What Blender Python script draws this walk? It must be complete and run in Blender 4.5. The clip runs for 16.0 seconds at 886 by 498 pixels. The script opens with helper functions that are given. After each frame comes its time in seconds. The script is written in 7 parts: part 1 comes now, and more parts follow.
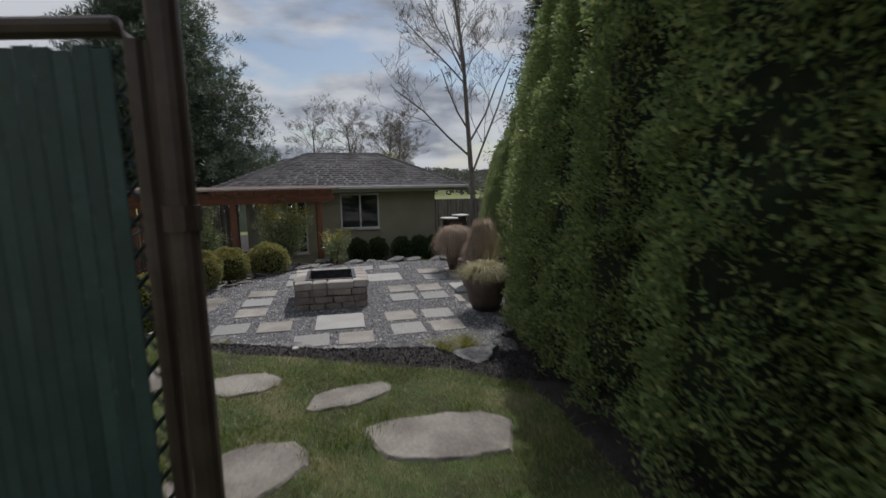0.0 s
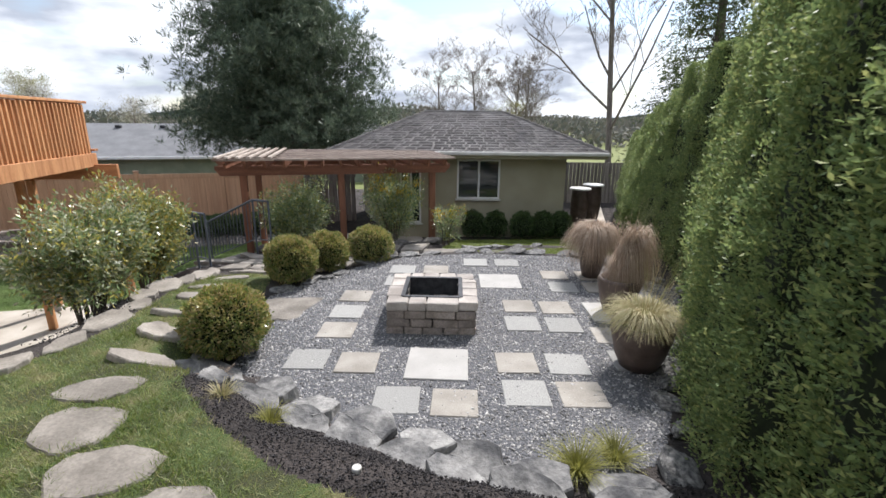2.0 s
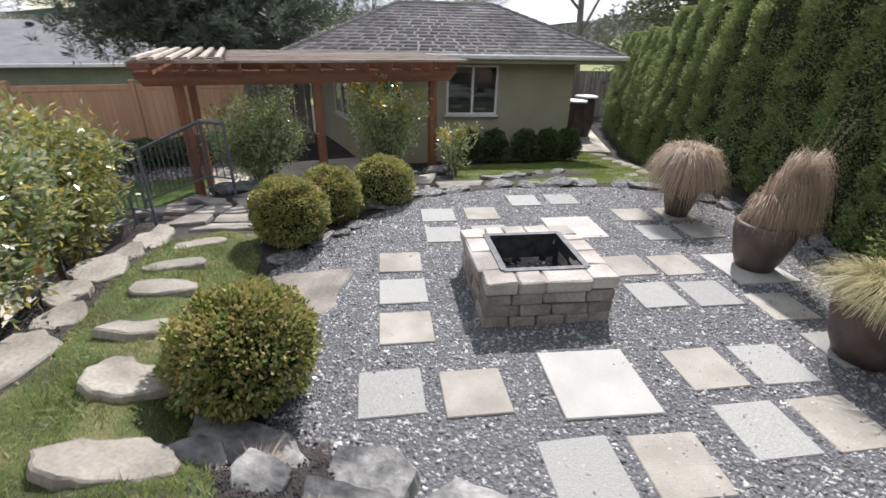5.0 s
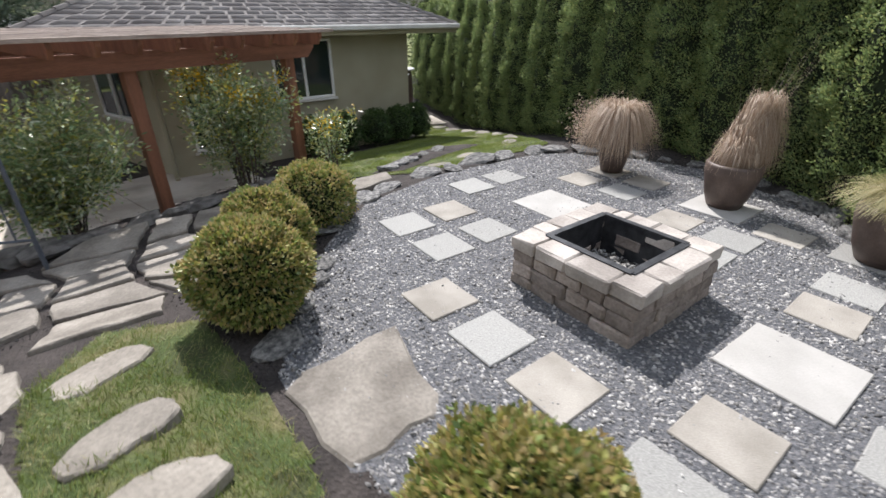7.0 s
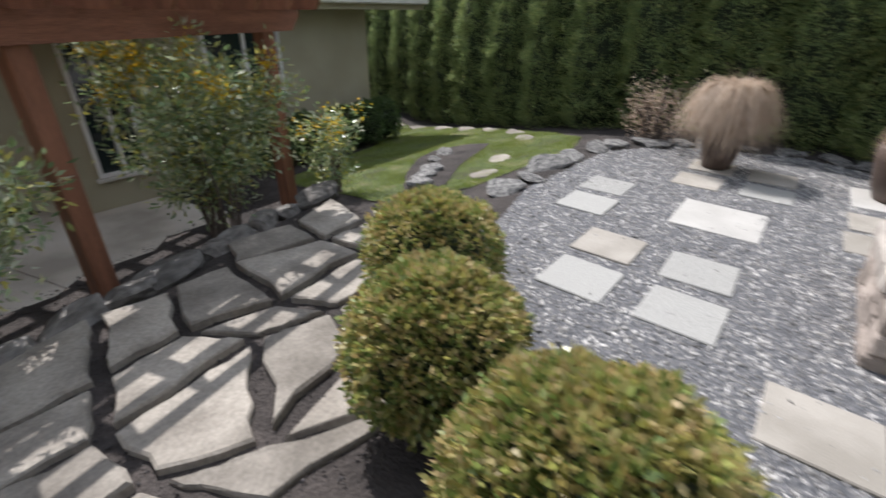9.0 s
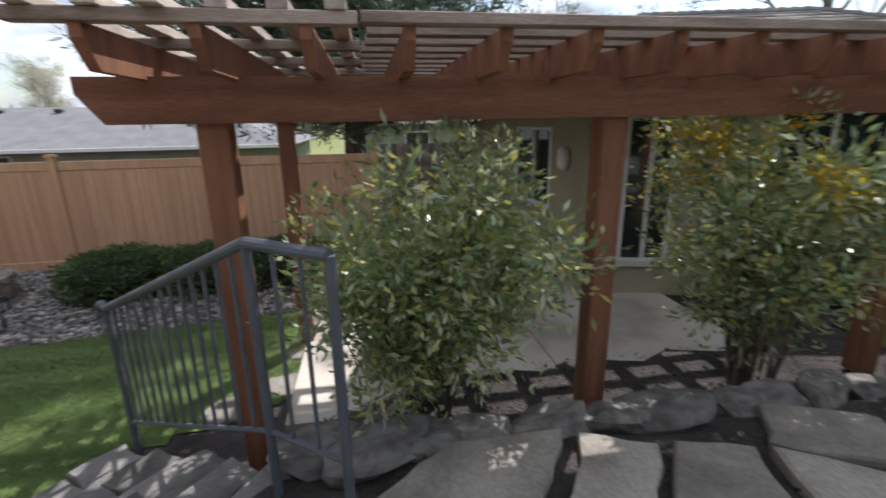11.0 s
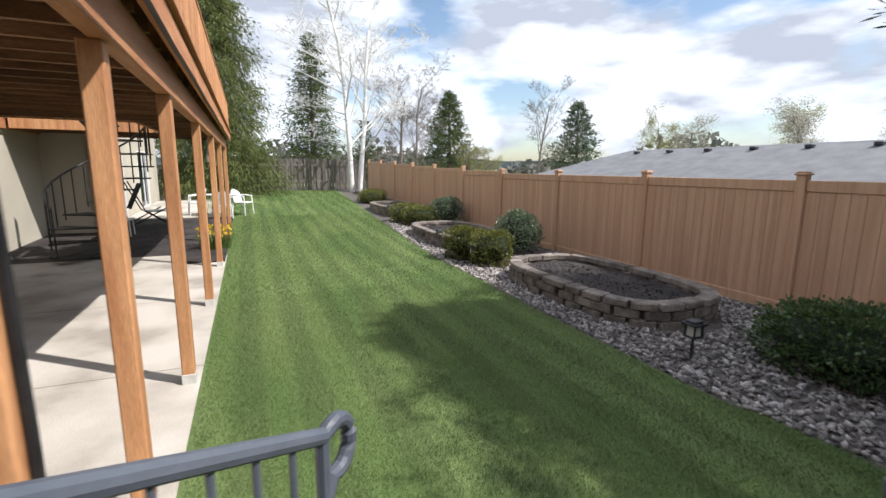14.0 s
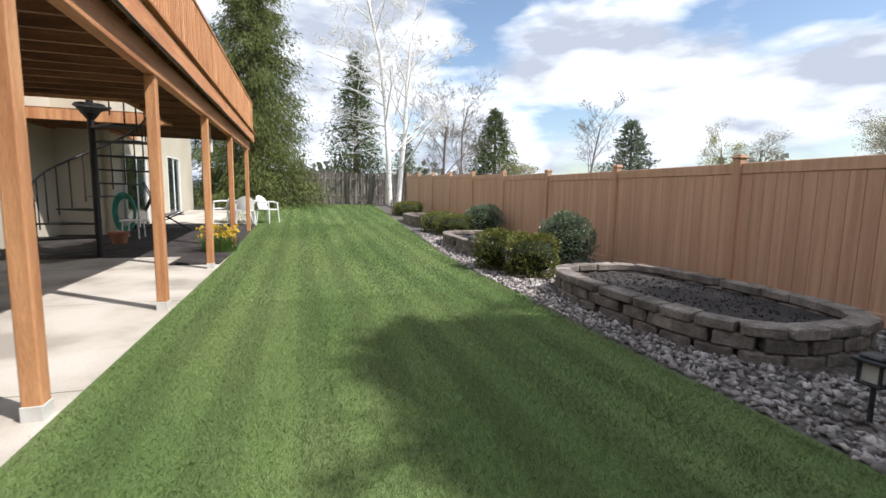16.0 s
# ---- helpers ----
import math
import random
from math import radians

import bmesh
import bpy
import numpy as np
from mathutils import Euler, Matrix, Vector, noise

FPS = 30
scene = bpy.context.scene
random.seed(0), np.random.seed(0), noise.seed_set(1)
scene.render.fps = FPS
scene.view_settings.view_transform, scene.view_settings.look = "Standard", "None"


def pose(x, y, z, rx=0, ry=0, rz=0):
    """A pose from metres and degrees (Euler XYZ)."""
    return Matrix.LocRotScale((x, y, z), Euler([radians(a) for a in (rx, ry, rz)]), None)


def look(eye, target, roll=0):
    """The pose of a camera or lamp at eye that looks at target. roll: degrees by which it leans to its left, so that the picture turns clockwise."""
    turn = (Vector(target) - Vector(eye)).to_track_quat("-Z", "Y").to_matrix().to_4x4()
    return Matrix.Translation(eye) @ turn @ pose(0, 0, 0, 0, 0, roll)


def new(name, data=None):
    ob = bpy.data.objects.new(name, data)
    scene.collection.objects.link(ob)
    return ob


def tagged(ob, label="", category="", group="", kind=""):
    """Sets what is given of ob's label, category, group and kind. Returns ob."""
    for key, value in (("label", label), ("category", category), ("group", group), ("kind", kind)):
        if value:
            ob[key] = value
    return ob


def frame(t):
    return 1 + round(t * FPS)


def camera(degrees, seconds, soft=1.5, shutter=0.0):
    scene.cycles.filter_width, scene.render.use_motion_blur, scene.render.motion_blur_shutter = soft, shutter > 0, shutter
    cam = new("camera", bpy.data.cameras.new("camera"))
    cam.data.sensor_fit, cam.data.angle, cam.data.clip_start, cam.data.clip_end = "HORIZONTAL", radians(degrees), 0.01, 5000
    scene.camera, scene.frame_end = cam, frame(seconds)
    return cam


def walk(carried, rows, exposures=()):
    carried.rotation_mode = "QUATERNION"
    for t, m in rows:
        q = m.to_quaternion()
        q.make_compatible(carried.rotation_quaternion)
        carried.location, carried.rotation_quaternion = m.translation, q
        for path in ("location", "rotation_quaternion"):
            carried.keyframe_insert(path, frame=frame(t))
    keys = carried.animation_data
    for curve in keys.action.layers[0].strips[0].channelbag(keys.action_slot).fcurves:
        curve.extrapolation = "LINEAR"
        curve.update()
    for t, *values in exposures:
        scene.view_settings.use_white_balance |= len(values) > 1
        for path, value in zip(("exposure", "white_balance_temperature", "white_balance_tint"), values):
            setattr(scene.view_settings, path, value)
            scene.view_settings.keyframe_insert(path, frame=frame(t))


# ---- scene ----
cam = camera(88.3, 16.0, shutter=0.4)
PATH = [
    (0, (0.999, 0.176, 1.892), (1.457, 2.097, 1.576), -0.6),
    (0.5, (1.06, 0.881, 1.999), (1.451, 2.819, 1.699), 0.4),
    (1, (1.152, 1.351, 2.194), (1.314, 3.323, 1.901), 0.5),
    (1.5, (1.212, 1.71, 2.301), (1.194, 3.671, 1.907), 0.5),
    (2, (1.168, 1.95, 2.368), (1.118, 3.877, 1.833), 0.5),
    (2.5, (1.181, 2.238, 2.353), (1.108, 4.128, 1.702), 0.6),
    (3, (1.155, 2.56, 2.322), (1.065, 4.416, 1.584), 0.6),
    (3.2, (1.074, 2.717, 2.303), (0.985, 4.561, 1.535), 0.8),
    (5.3, (-0.54, 4.064, 2.051), (-0.16, 5.825, 1.182), 0.9),
    (5.5, (-0.695, 4.178, 2.04), (-0.206, 5.912, 1.172), 0.6),
    (6, (-1.131, 4.594, 1.979), (-0.369, 6.216, 1.092), 0.6),
    (6.5, (-1.557, 5.1, 1.935), (-0.632, 6.622, 1.025), 0.5),
    (7, (-1.819, 5.663, 1.856), (-0.747, 7.075, 0.931), 0.2),
    (7.5, (-1.951, 6.211, 1.815), (-0.677, 7.439, 0.882), -0.8),
    (8, (-1.97, 6.826, 1.743), (-0.534, 7.84, 0.788), -0.3),
    (8.5, (-1.996, 7.547, 1.633), (-0.542, 8.523, 0.667), 0.3),
    (9, (-2.072, 8.264, 1.478), (-0.677, 9.35, 0.543), 0.8),
    (9.4, (-2.011, 8.616, 1.436), (-0.917, 10.035, 0.548), -0.4),
    (9.5, (-2.015, 8.759, 1.41), (-0.973, 10.228, 0.541), -0.4),
    (9.7, (-1.964, 8.915, 1.351), (-1.064, 10.508, 0.543), -0.2),
    (11.8, (-2.139, 9.577, 1.162), (-3.08, 11.289, 0.732), -1.1),
    (12, (-2.272, 9.642, 1.1), (-3.402, 11.238, 0.678), -0.8),
    (12.5, (-2.62, 9.911, 0.995), (-4.083, 11.212, 0.588), -0.6),
    (13, (-2.951, 10.167, 0.951), (-4.658, 11.134, 0.562), -0.3),
    (13.5, (-3.241, 10.387, 0.95), (-5.148, 10.863, 0.582), 0.3),
    (14, (-3.631, 10.608, 0.848), (-5.582, 10.886, 0.503), 0.5),
    (14.5, (-3.979, 10.816, 0.702), (-5.944, 11.006, 0.383), 0.5),
    (15, (-4.372, 10.959, 0.552), (-6.347, 11.053, 0.255), 0.6),
    (15.5, (-4.752, 11.118, 0.388), (-6.733, 11.159, 0.122), 0.6),
    (16, (-5.094, 11.079, 0.293), (-7.077, 11.159, 0.051), 1.0),
]
walk(cam, [(t, look(eye, target, roll)) for t, eye, target, roll in PATH],
     exposures=((0.0, -1.0), (0.2, -0.85), (0.4, -0.35), (0.6, 0.0), (0.8, 0.15), (1.1, 0.25), (3.2, 0.25), (5.3, 0.36), (8.5, 0.34), (9.7, 0.28), (11.8, 0.33), (13.0, 0.27), (16.0, 0.30)))

# ---- world, sun ----
SUN_AZ, SUN_EL = radians(24.0), radians(50.0)
sun_dir = Vector((math.sin(SUN_AZ) * math.cos(SUN_EL), math.cos(SUN_AZ) * math.cos(SUN_EL), math.sin(SUN_EL)))
sun_data = bpy.data.lights.new("sun", "SUN")
sun_data.energy, sun_data.angle, sun_data.color = 5.0, radians(0.6), (1.0, 0.955, 0.935)
new("sun", sun_data).matrix_world = look(sun_dir * 40, (0, 0, 0))

world = bpy.data.worlds.new("sky")
scene.world = world
world.use_nodes = True
wn, wl = world.node_tree.nodes, world.node_tree.links
wn.clear()
sky = wn.new("ShaderNodeTexSky")
sky.sky_type, sky.sun_disc = "NISHITA", False
sky.sun_elevation, sky.sun_rotation = SUN_EL, SUN_AZ
sky.air_density, sky.dust_density = 1.0, 1.0
coord = wn.new("ShaderNodeTexCoord")
stretch = wn.new("ShaderNodeMapping")
stretch.inputs["Scale"].default_value = (1.0, 1.0, 3.0)
stretch.inputs["Location"].default_value = (0.35, 0.1, 0.2)
cloud = wn.new("ShaderNodeTexNoise")
cloud.inputs["Scale"].default_value, cloud.inputs["Detail"].default_value, cloud.inputs["Roughness"].default_value = 3.1, 9.0, 0.5
cover = wn.new("ShaderNodeValToRGB")
cover.color_ramp.elements[0].position, cover.color_ramp.elements[1].position = 0.38, 0.5
tone = wn.new("ShaderNodeTexNoise")
tone.inputs["Scale"].default_value, tone.inputs["Detail"].default_value = 4.6, 7.0
shade = wn.new("ShaderNodeValToRGB")
shade.color_ramp.elements[0].position, shade.color_ramp.elements[1].position = 0.38, 0.56
shade.color_ramp.elements[0].color, shade.color_ramp.elements[1].color = (3.3, 3.65, 4.4, 1), (7.0, 7.3, 7.9, 1)
mix = wn.new("ShaderNodeMix")
mix.data_type = "RGBA"
back = wn.new("ShaderNodeBackground")
back.inputs["Strength"].default_value = 0.152
wout = wn.new("ShaderNodeOutputWorld")
wl.new(coord.outputs["Generated"], stretch.inputs["Vector"])
wl.new(stretch.outputs[0], cloud.inputs["Vector"])
wl.new(stretch.outputs[0], tone.inputs["Vector"])
wl.new(cloud.outputs["Fac"], cover.inputs[0])
wl.new(tone.outputs["Fac"], shade.inputs[0])
wl.new(cover.outputs[0], mix.inputs["Factor"])
wl.new(sky.outputs[0], mix.inputs["A"])
wl.new(shade.outputs[0], mix.inputs["B"])
wl.new(mix.outputs["Result"], back.inputs["Color"])
wl.new(back.outputs[0], wout.inputs[0])


# ---- materials ----
def material(name, c1, c2, scale=6.0, rough=0.8, bump=0.3, bump_scale=60.0, metal=0.0, rand=0.0, fine=0.35, stretch=(1, 1, 1),
             c3=None, mow=0.0, island=False, plain=False, trans=0.0, spec=0.4, dist=0.01, lo=0.35, hi=0.65):
    m = bpy.data.materials.new(name)
    m.use_nodes = True
    n, l = m.node_tree.nodes, m.node_tree.links
    p = n["Principled BSDF"]
    p.inputs["Roughness"].default_value, p.inputs["Metallic"].default_value = rough, metal
    p.inputs["Specular IOR Level"].default_value = spec
    tc, mp = n.new("ShaderNodeTexCoord"), n.new("ShaderNodeMapping")
    mp.inputs["Scale"].default_value = stretch
    l.new(tc.outputs["Object"], mp.inputs[0])
    info = n.new("ShaderNodeObjectInfo")
    shift = n.new("ShaderNodeVectorMath")
    shift.operation = "MULTIPLY_ADD"
    shift.inputs[1].default_value = (1, 1, 1)
    l.new(mp.outputs[0], shift.inputs[0])
    combine = n.new("ShaderNodeMath")
    combine.operation, combine.inputs[1].default_value = "MULTIPLY", 37.0 if rand else 0.0
    l.new(info.outputs["Random"], combine.inputs[0])
    l.new(combine.outputs[0], shift.inputs[2])
    big, small = n.new("ShaderNodeTexNoise"), n.new("ShaderNodeTexNoise")
    big.inputs["Scale"].default_value, big.inputs["Detail"].default_value = scale, 6.0
    small.inputs["Scale"].default_value, small.inputs["Detail"].default_value = bump_scale, 5.0
    l.new(shift.outputs[0], big.inputs["Vector"])
    l.new(tc.outputs["Object"] if plain else shift.outputs[0], small.inputs["Vector"])
    ramp = n.new("ShaderNodeValToRGB")
    e = ramp.color_ramp.elements
    e[0].position, e[1].position, e[0].color, e[1].color = lo, hi, (*c1, 1), (*c2, 1)
    if c3:
        k = e.new(0.5 * (lo + hi))
        k.color = (*c3, 1)
    l.new(big.outputs["Fac"], ramp.inputs[0])
    hsv = n.new("ShaderNodeHueSaturation")
    l.new(ramp.outputs[0], hsv.inputs["Color"])
    val = n.new("ShaderNodeMapRange")
    val.inputs["From Min"].default_value, val.inputs["From Max"].default_value = 0.25, 0.75
    val.inputs["To Min"].default_value, val.inputs["To Max"].default_value = 1 - fine, 1 + fine
    l.new(small.outputs["Fac"], val.inputs["Value"])
    last = val.outputs[0]
    if rand:
        r = n.new("ShaderNodeMapRange")
        r.inputs["To Min"].default_value, r.inputs["To Max"].default_value = 1 - rand, 1 + rand
        if island:
            geo = n.new("ShaderNodeNewGeometry")
            l.new(geo.outputs["Random Per Island"], r.inputs["Value"])
        else:
            l.new(info.outputs["Random"], r.inputs["Value"])
        mul = n.new("ShaderNodeMath")
        mul.operation = "MULTIPLY"
        l.new(last, mul.inputs[0])
        l.new(r.outputs[0], mul.inputs[1])
        last = mul.outputs[0]
    if mow:
        wave, wr, wm = n.new("ShaderNodeTexWave"), n.new("ShaderNodeMapRange"), n.new("ShaderNodeMath")
        wave.bands_direction, wave.wave_profile = "Y", "SIN"
        wave.inputs["Scale"].default_value, wave.inputs["Distortion"].default_value = 0.64, 0.6
        wave.inputs["Detail"].default_value, wave.inputs["Detail Scale"].default_value = 2.0, 1.5
        wr.inputs["From Min"].default_value, wr.inputs["From Max"].default_value = 0.3, 0.7
        wr.inputs["To Min"].default_value, wr.inputs["To Max"].default_value = 1 - mow, 1 + mow
        wm.operation = "MULTIPLY"
        l.new(tc.outputs["Object"], wave.inputs["Vector"])
        l.new(wave.outputs["Fac"], wr.inputs["Value"])
        l.new(last, wm.inputs[0])
        l.new(wr.outputs[0], wm.inputs[1])
        last = wm.outputs[0]
    l.new(last, hsv.inputs["Value"])
    l.new(hsv.outputs[0], p.inputs["Base Color"])
    if bump:
        b = n.new("ShaderNodeBump")
        b.inputs["Strength"].default_value, b.inputs["Distance"].default_value = bump, dist
        l.new(small.outputs["Fac"], b.inputs["Height"])
        l.new(b.outputs[0], p.inputs["Normal"])
    if trans:
        tr, add = n.new("ShaderNodeBsdfTranslucent"), n.new("ShaderNodeMixShader")
        l.new(hsv.outputs[0], tr.inputs["Color"])
        add.inputs[0].default_value = trans
        out = n["Material Output"]
        l.new(p.outputs[0], add.inputs[1])
        l.new(tr.outputs[0], add.inputs[2])
        l.new(add.outputs[0], out.inputs[0])
    return m


def leaf_material(name, colors, rough=0.45, trans=0.3, spec=0.5):
    """Each leaf takes one of the colours at random."""
    m = bpy.data.materials.new(name)
    m.use_nodes = True
    n, l = m.node_tree.nodes, m.node_tree.links
    p = n["Principled BSDF"]
    p.inputs["Roughness"].default_value, p.inputs["Specular IOR Level"].default_value = rough, spec
    geo, ramp = n.new("ShaderNodeNewGeometry"), n.new("ShaderNodeValToRGB")
    e = ramp.color_ramp.elements
    while len(e) < len(colors):
        e.new(0.5)
    for i, c in enumerate(colors):
        e[i].position, e[i].color = i / (len(colors) - 1), (*c, 1)
    l.new(geo.outputs["Random Per Island"], ramp.inputs[0])
    l.new(ramp.outputs[0], p.inputs["Base Color"])
    tr, add = n.new("ShaderNodeBsdfTranslucent"), n.new("ShaderNodeMixShader")
    l.new(ramp.outputs[0], tr.inputs["Color"])
    add.inputs[0].default_value = trans
    l.new(p.outputs[0], add.inputs[1])
    l.new(tr.outputs[0], add.inputs[2])
    l.new(add.outputs[0], n["Material Output"].inputs[0])
    return m


def glass_material(name, tint=(0.02, 0.03, 0.03)):
    m = bpy.data.materials.new(name)
    m.use_nodes = True
    p = m.node_tree.nodes["Principled BSDF"]
    p.inputs["Base Color"].default_value = (*tint, 1)
    p.inputs["Roughness"].default_value, p.inputs["Specular IOR Level"].default_value = 0.03, 0.8
    return m


M = {}
M["soil"] = material("soil", (0.028, 0.024, 0.023), (0.062, 0.053, 0.05), 3.0, 0.95, 0.9, 45.0, dist=0.03)
M["mulch"] = material("mulch", (0.020, 0.019, 0.021), (0.050, 0.046, 0.048), 30, 0.9, 0.5, 120, rand=0.6, island=True)
M["lawn"] = material("lawn", (0.06, 0.065, 0.03), (0.17, 0.16, 0.075), 2.6, 0.9, 0.9, 130.0, dist=0.02, c3=(0.075, 0.11, 0.032))
M["lawn_low"] = material("lawn_low", (0.10, 0.165, 0.045), (0.16, 0.225, 0.075), 1.2, 0.9, 0.9, 130.0, dist=0.02, c3=(0.125, 0.19, 0.055), stretch=(0.25, 1.0, 1.0), plain=True, lo=0.38, hi=0.62, mow=0.11)
M["gravel"] = material("gravel", (0.07, 0.075, 0.085), (0.16, 0.16, 0.17), 40, 0.9, 1.0, 55.0, dist=0.02)
M["pebble"] = material("pebble", (0.19, 0.188, 0.19), (0.37, 0.362, 0.352), 9, 0.8, 0.3, 90, rand=0.6, island=True)
M["riverbed"] = material("riverbed", (0.07, 0.06, 0.055), (0.16, 0.145, 0.13), 20, 0.9, 1.0, 30.0, dist=0.03)
M["riverrock"] = material("riverrock", (0.17, 0.15, 0.14), (0.38, 0.35, 0.33), 7, 0.75, 0.3, 60, rand=0.6, island=True)
M["concrete"] = material("concrete", (0.34, 0.305, 0.26), (0.56, 0.52, 0.46), 1.3, 0.85, 0.25, 90, c3=(0.48, 0.44, 0.38), fine=0.14)
M["paver_tan"] = material("paver_tan", (0.27, 0.25, 0.22), (0.38, 0.355, 0.32), 3.5, 0.85, 0.25, 110, rand=0.10, fine=0.12)
M["paver_grey"] = material("paver_grey", (0.27, 0.27, 0.26), (0.36, 0.358, 0.345), 95, 0.85, 0.35, 140, rand=0.10, fine=0.18)
M["paver_white"] = material("paver_white", (0.37, 0.36, 0.343), (0.44, 0.43, 0.412), 3.0, 0.8, 0.15, 90, fine=0.06)
M["flag"] = material("flagstone", (0.17, 0.153, 0.133), (0.30, 0.275, 0.242), 3.4, 0.85, 0.45, 45, rand=0.18, fine=0.22)
M["flag_grey"] = material("flagstone_grey", (0.09, 0.085, 0.08), (0.21, 0.20, 0.19), 2.6, 0.85, 0.4, 40, rand=0.2, fine=0.18)
M["rock"] = material("rock", (0.065, 0.066, 0.07), (0.30, 0.295, 0.285), 4.5, 0.85, 0.8, 22, rand=0.2, fine=0.3, dist=0.02)
M["block"] = material("block", (0.19, 0.16, 0.14), (0.36, 0.31, 0.28), 5, 0.9, 0.6, 45, rand=0.28, fine=0.25, dist=0.012)
M["block_cap"] = material("block_cap", (0.32, 0.288, 0.262), (0.48, 0.44, 0.405), 4, 0.9, 0.4, 55, rand=0.16, fine=0.15)
M["bed_block"] = material("bed_block", (0.13, 0.11, 0.095), (0.26, 0.225, 0.195), 6, 0.95, 0.7, 40, rand=0.22, fine=0.3, dist=0.015)
M["steel_dark"] = material("steel_dark", (0.035, 0.037, 0.042), (0.075, 0.078, 0.085), 12, 0.5, 0.1, 80, metal=0.6, fine=0.1)
M["ash"] = material("ash", (0.05, 0.05, 0.05), (0.40, 0.39, 0.37), 18, 0.9, 0.8, 50, dist=0.02, rand=0.5, island=True)
M["cedar"] = material("cedar_wood", (0.42, 0.185, 0.08), (0.60, 0.31, 0.145), 2.4, 0.65, 0.3, 40, stretch=(5, 5, 0.5), fine=0.22, rand=0.12)
M["cedar_x"] = material("cedar_beam", (0.38, 0.15, 0.062), (0.54, 0.25, 0.11), 2.4, 0.65, 0.3, 40, stretch=(0.5, 5, 5), fine=0.22, rand=0.12)
M["redwood"] = material("redwood_stain", (0.17, 0.074, 0.044), (0.27, 0.12, 0.07), 2.2, 0.65, 0.3, 40, stretch=(5, 5, 0.5), fine=0.22, rand=0.1)
M["redwood_x"] = material("redwood_beam", (0.155, 0.066, 0.04), (0.26, 0.118, 0.072), 2.2, 0.7, 0.3, 40, stretch=(0.5, 5, 5), fine=0.25, rand=0.12)
M["slat"] = material("weathered_slat", (0.16, 0.12, 0.10), (0.34, 0.28, 0.24), 3, 0.8, 0.3, 40, stretch=(0.6, 5, 5), fine=0.25, rand=0.2)
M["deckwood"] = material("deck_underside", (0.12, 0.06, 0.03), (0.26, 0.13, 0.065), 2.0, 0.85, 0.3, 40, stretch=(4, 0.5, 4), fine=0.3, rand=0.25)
M["vinyl"] = material("tan_fence", (0.47, 0.275, 0.168), (0.59, 0.365, 0.23), 1.6, 0.55, 0.05, 30, stretch=(9, 9, 0.3), fine=0.12, rand=0.05)
M["greyboard"] = material("grey_board", (0.11, 0.095, 0.085), (0.24, 0.21, 0.19), 2, 0.9, 0.4, 30, stretch=(6, 6, 0.5), fine=0.3, rand=0.25)
M["rail"] = material("rail_paint", (0.075, 0.088, 0.11), (0.105, 0.12, 0.145), 6, 0.45, 0.05, 60, fine=0.08)
M["black"] = material("black_iron", (0.012, 0.012, 0.013), (0.028, 0.027, 0.027), 8, 0.5, 0.1, 60, fine=0.1)
M["stucco"] = material("olive_stucco", (0.33, 0.305, 0.22), (0.385, 0.36, 0.265), 1.2, 0.9, 0.3, 160, fine=0.08)
M["stucco_pale"] = material("cream_stucco", (0.47, 0.43, 0.345), (0.54, 0.50, 0.405), 0.8, 0.9, 0.3, 140, fine=0.06)
M["shingle"] = material("shingle", (0.15, 0.14, 0.135), (0.24, 0.225, 0.215), 1.5, 0.95, 0.5, 70, rand=0.24, fine=0.2)
M["shingle_dark"] = material("roof_grey", (0.16, 0.165, 0.175), (0.21, 0.215, 0.225), 1.5, 0.95, 0.3, 20, fine=0.12)
M["white"] = material("white_trim", (0.66, 0.67, 0.67), (0.76, 0.76, 0.75), 3, 0.5, 0.05, 50, fine=0.05)
M["gutter"] = material("gutter", (0.50, 0.49, 0.46), (0.62, 0.61, 0.58), 3, 0.5, 0.05, 50, fine=0.05)
M["greenwall"] = material("sage_siding", (0.20, 0.23, 0.17), (0.25, 0.28, 0.21), 2, 0.8, 0.1, 40, fine=0.08)
M["glass"] = glass_material("window_glass")
M["pot"] = material("pot_glaze", (0.075, 0.052, 0.042), (0.13, 0.095, 0.08), 5, 0.5, 0.15, 60, fine=0.15)
M["terracotta"] = material("terracotta", (0.28, 0.11, 0.07), (0.37, 0.17, 0.11), 5, 0.8, 0.2, 60, fine=0.12)
M["hose"] = material("green_hose", (0.03, 0.22, 0.16), (0.05, 0.30, 0.22), 8, 0.45, 0.05, 60, fine=0.05)
M["plastic"] = material("white_plastic", (0.72, 0.72, 0.71), (0.8, 0.8, 0.79), 3, 0.4, 0.02, 50, fine=0.03)
M["slatgreen"] = material("green_slats", (0.028, 0.052, 0.047), (0.042, 0.075, 0.068), 4, 0.5, 0.1, 50, fine=0.12, rand=0.12)
M["brownpipe"] = material("brown_pipe", (0.05, 0.034, 0.028), (0.085, 0.06, 0.05), 6, 0.4, 0.05, 50, metal=0.2, fine=0.1)
M["valve"] = material("valve_box_plastic", (0.22, 0.30, 0.24), (0.30, 0.37, 0.31), 6, 0.6, 0.1, 60, fine=0.1)
M["wire"] = material("dark_wire", (0.010, 0.022, 0.02), (0.016, 0.032, 0.028), 6, 0.5, 0.0, 50, fine=0.1)
M["bark"] = material("bark", (0.07, 0.055, 0.045), (0.16, 0.13, 0.11), 6, 0.95, 0.8, 30, stretch=(4, 4, 0.7), dist=0.02)
M["bark_grey"] = material("bark_grey", (0.14, 0.12, 0.11), (0.24, 0.21, 0.19), 3, 0.95, 0.5, 30, stretch=(4, 4, 0.7))
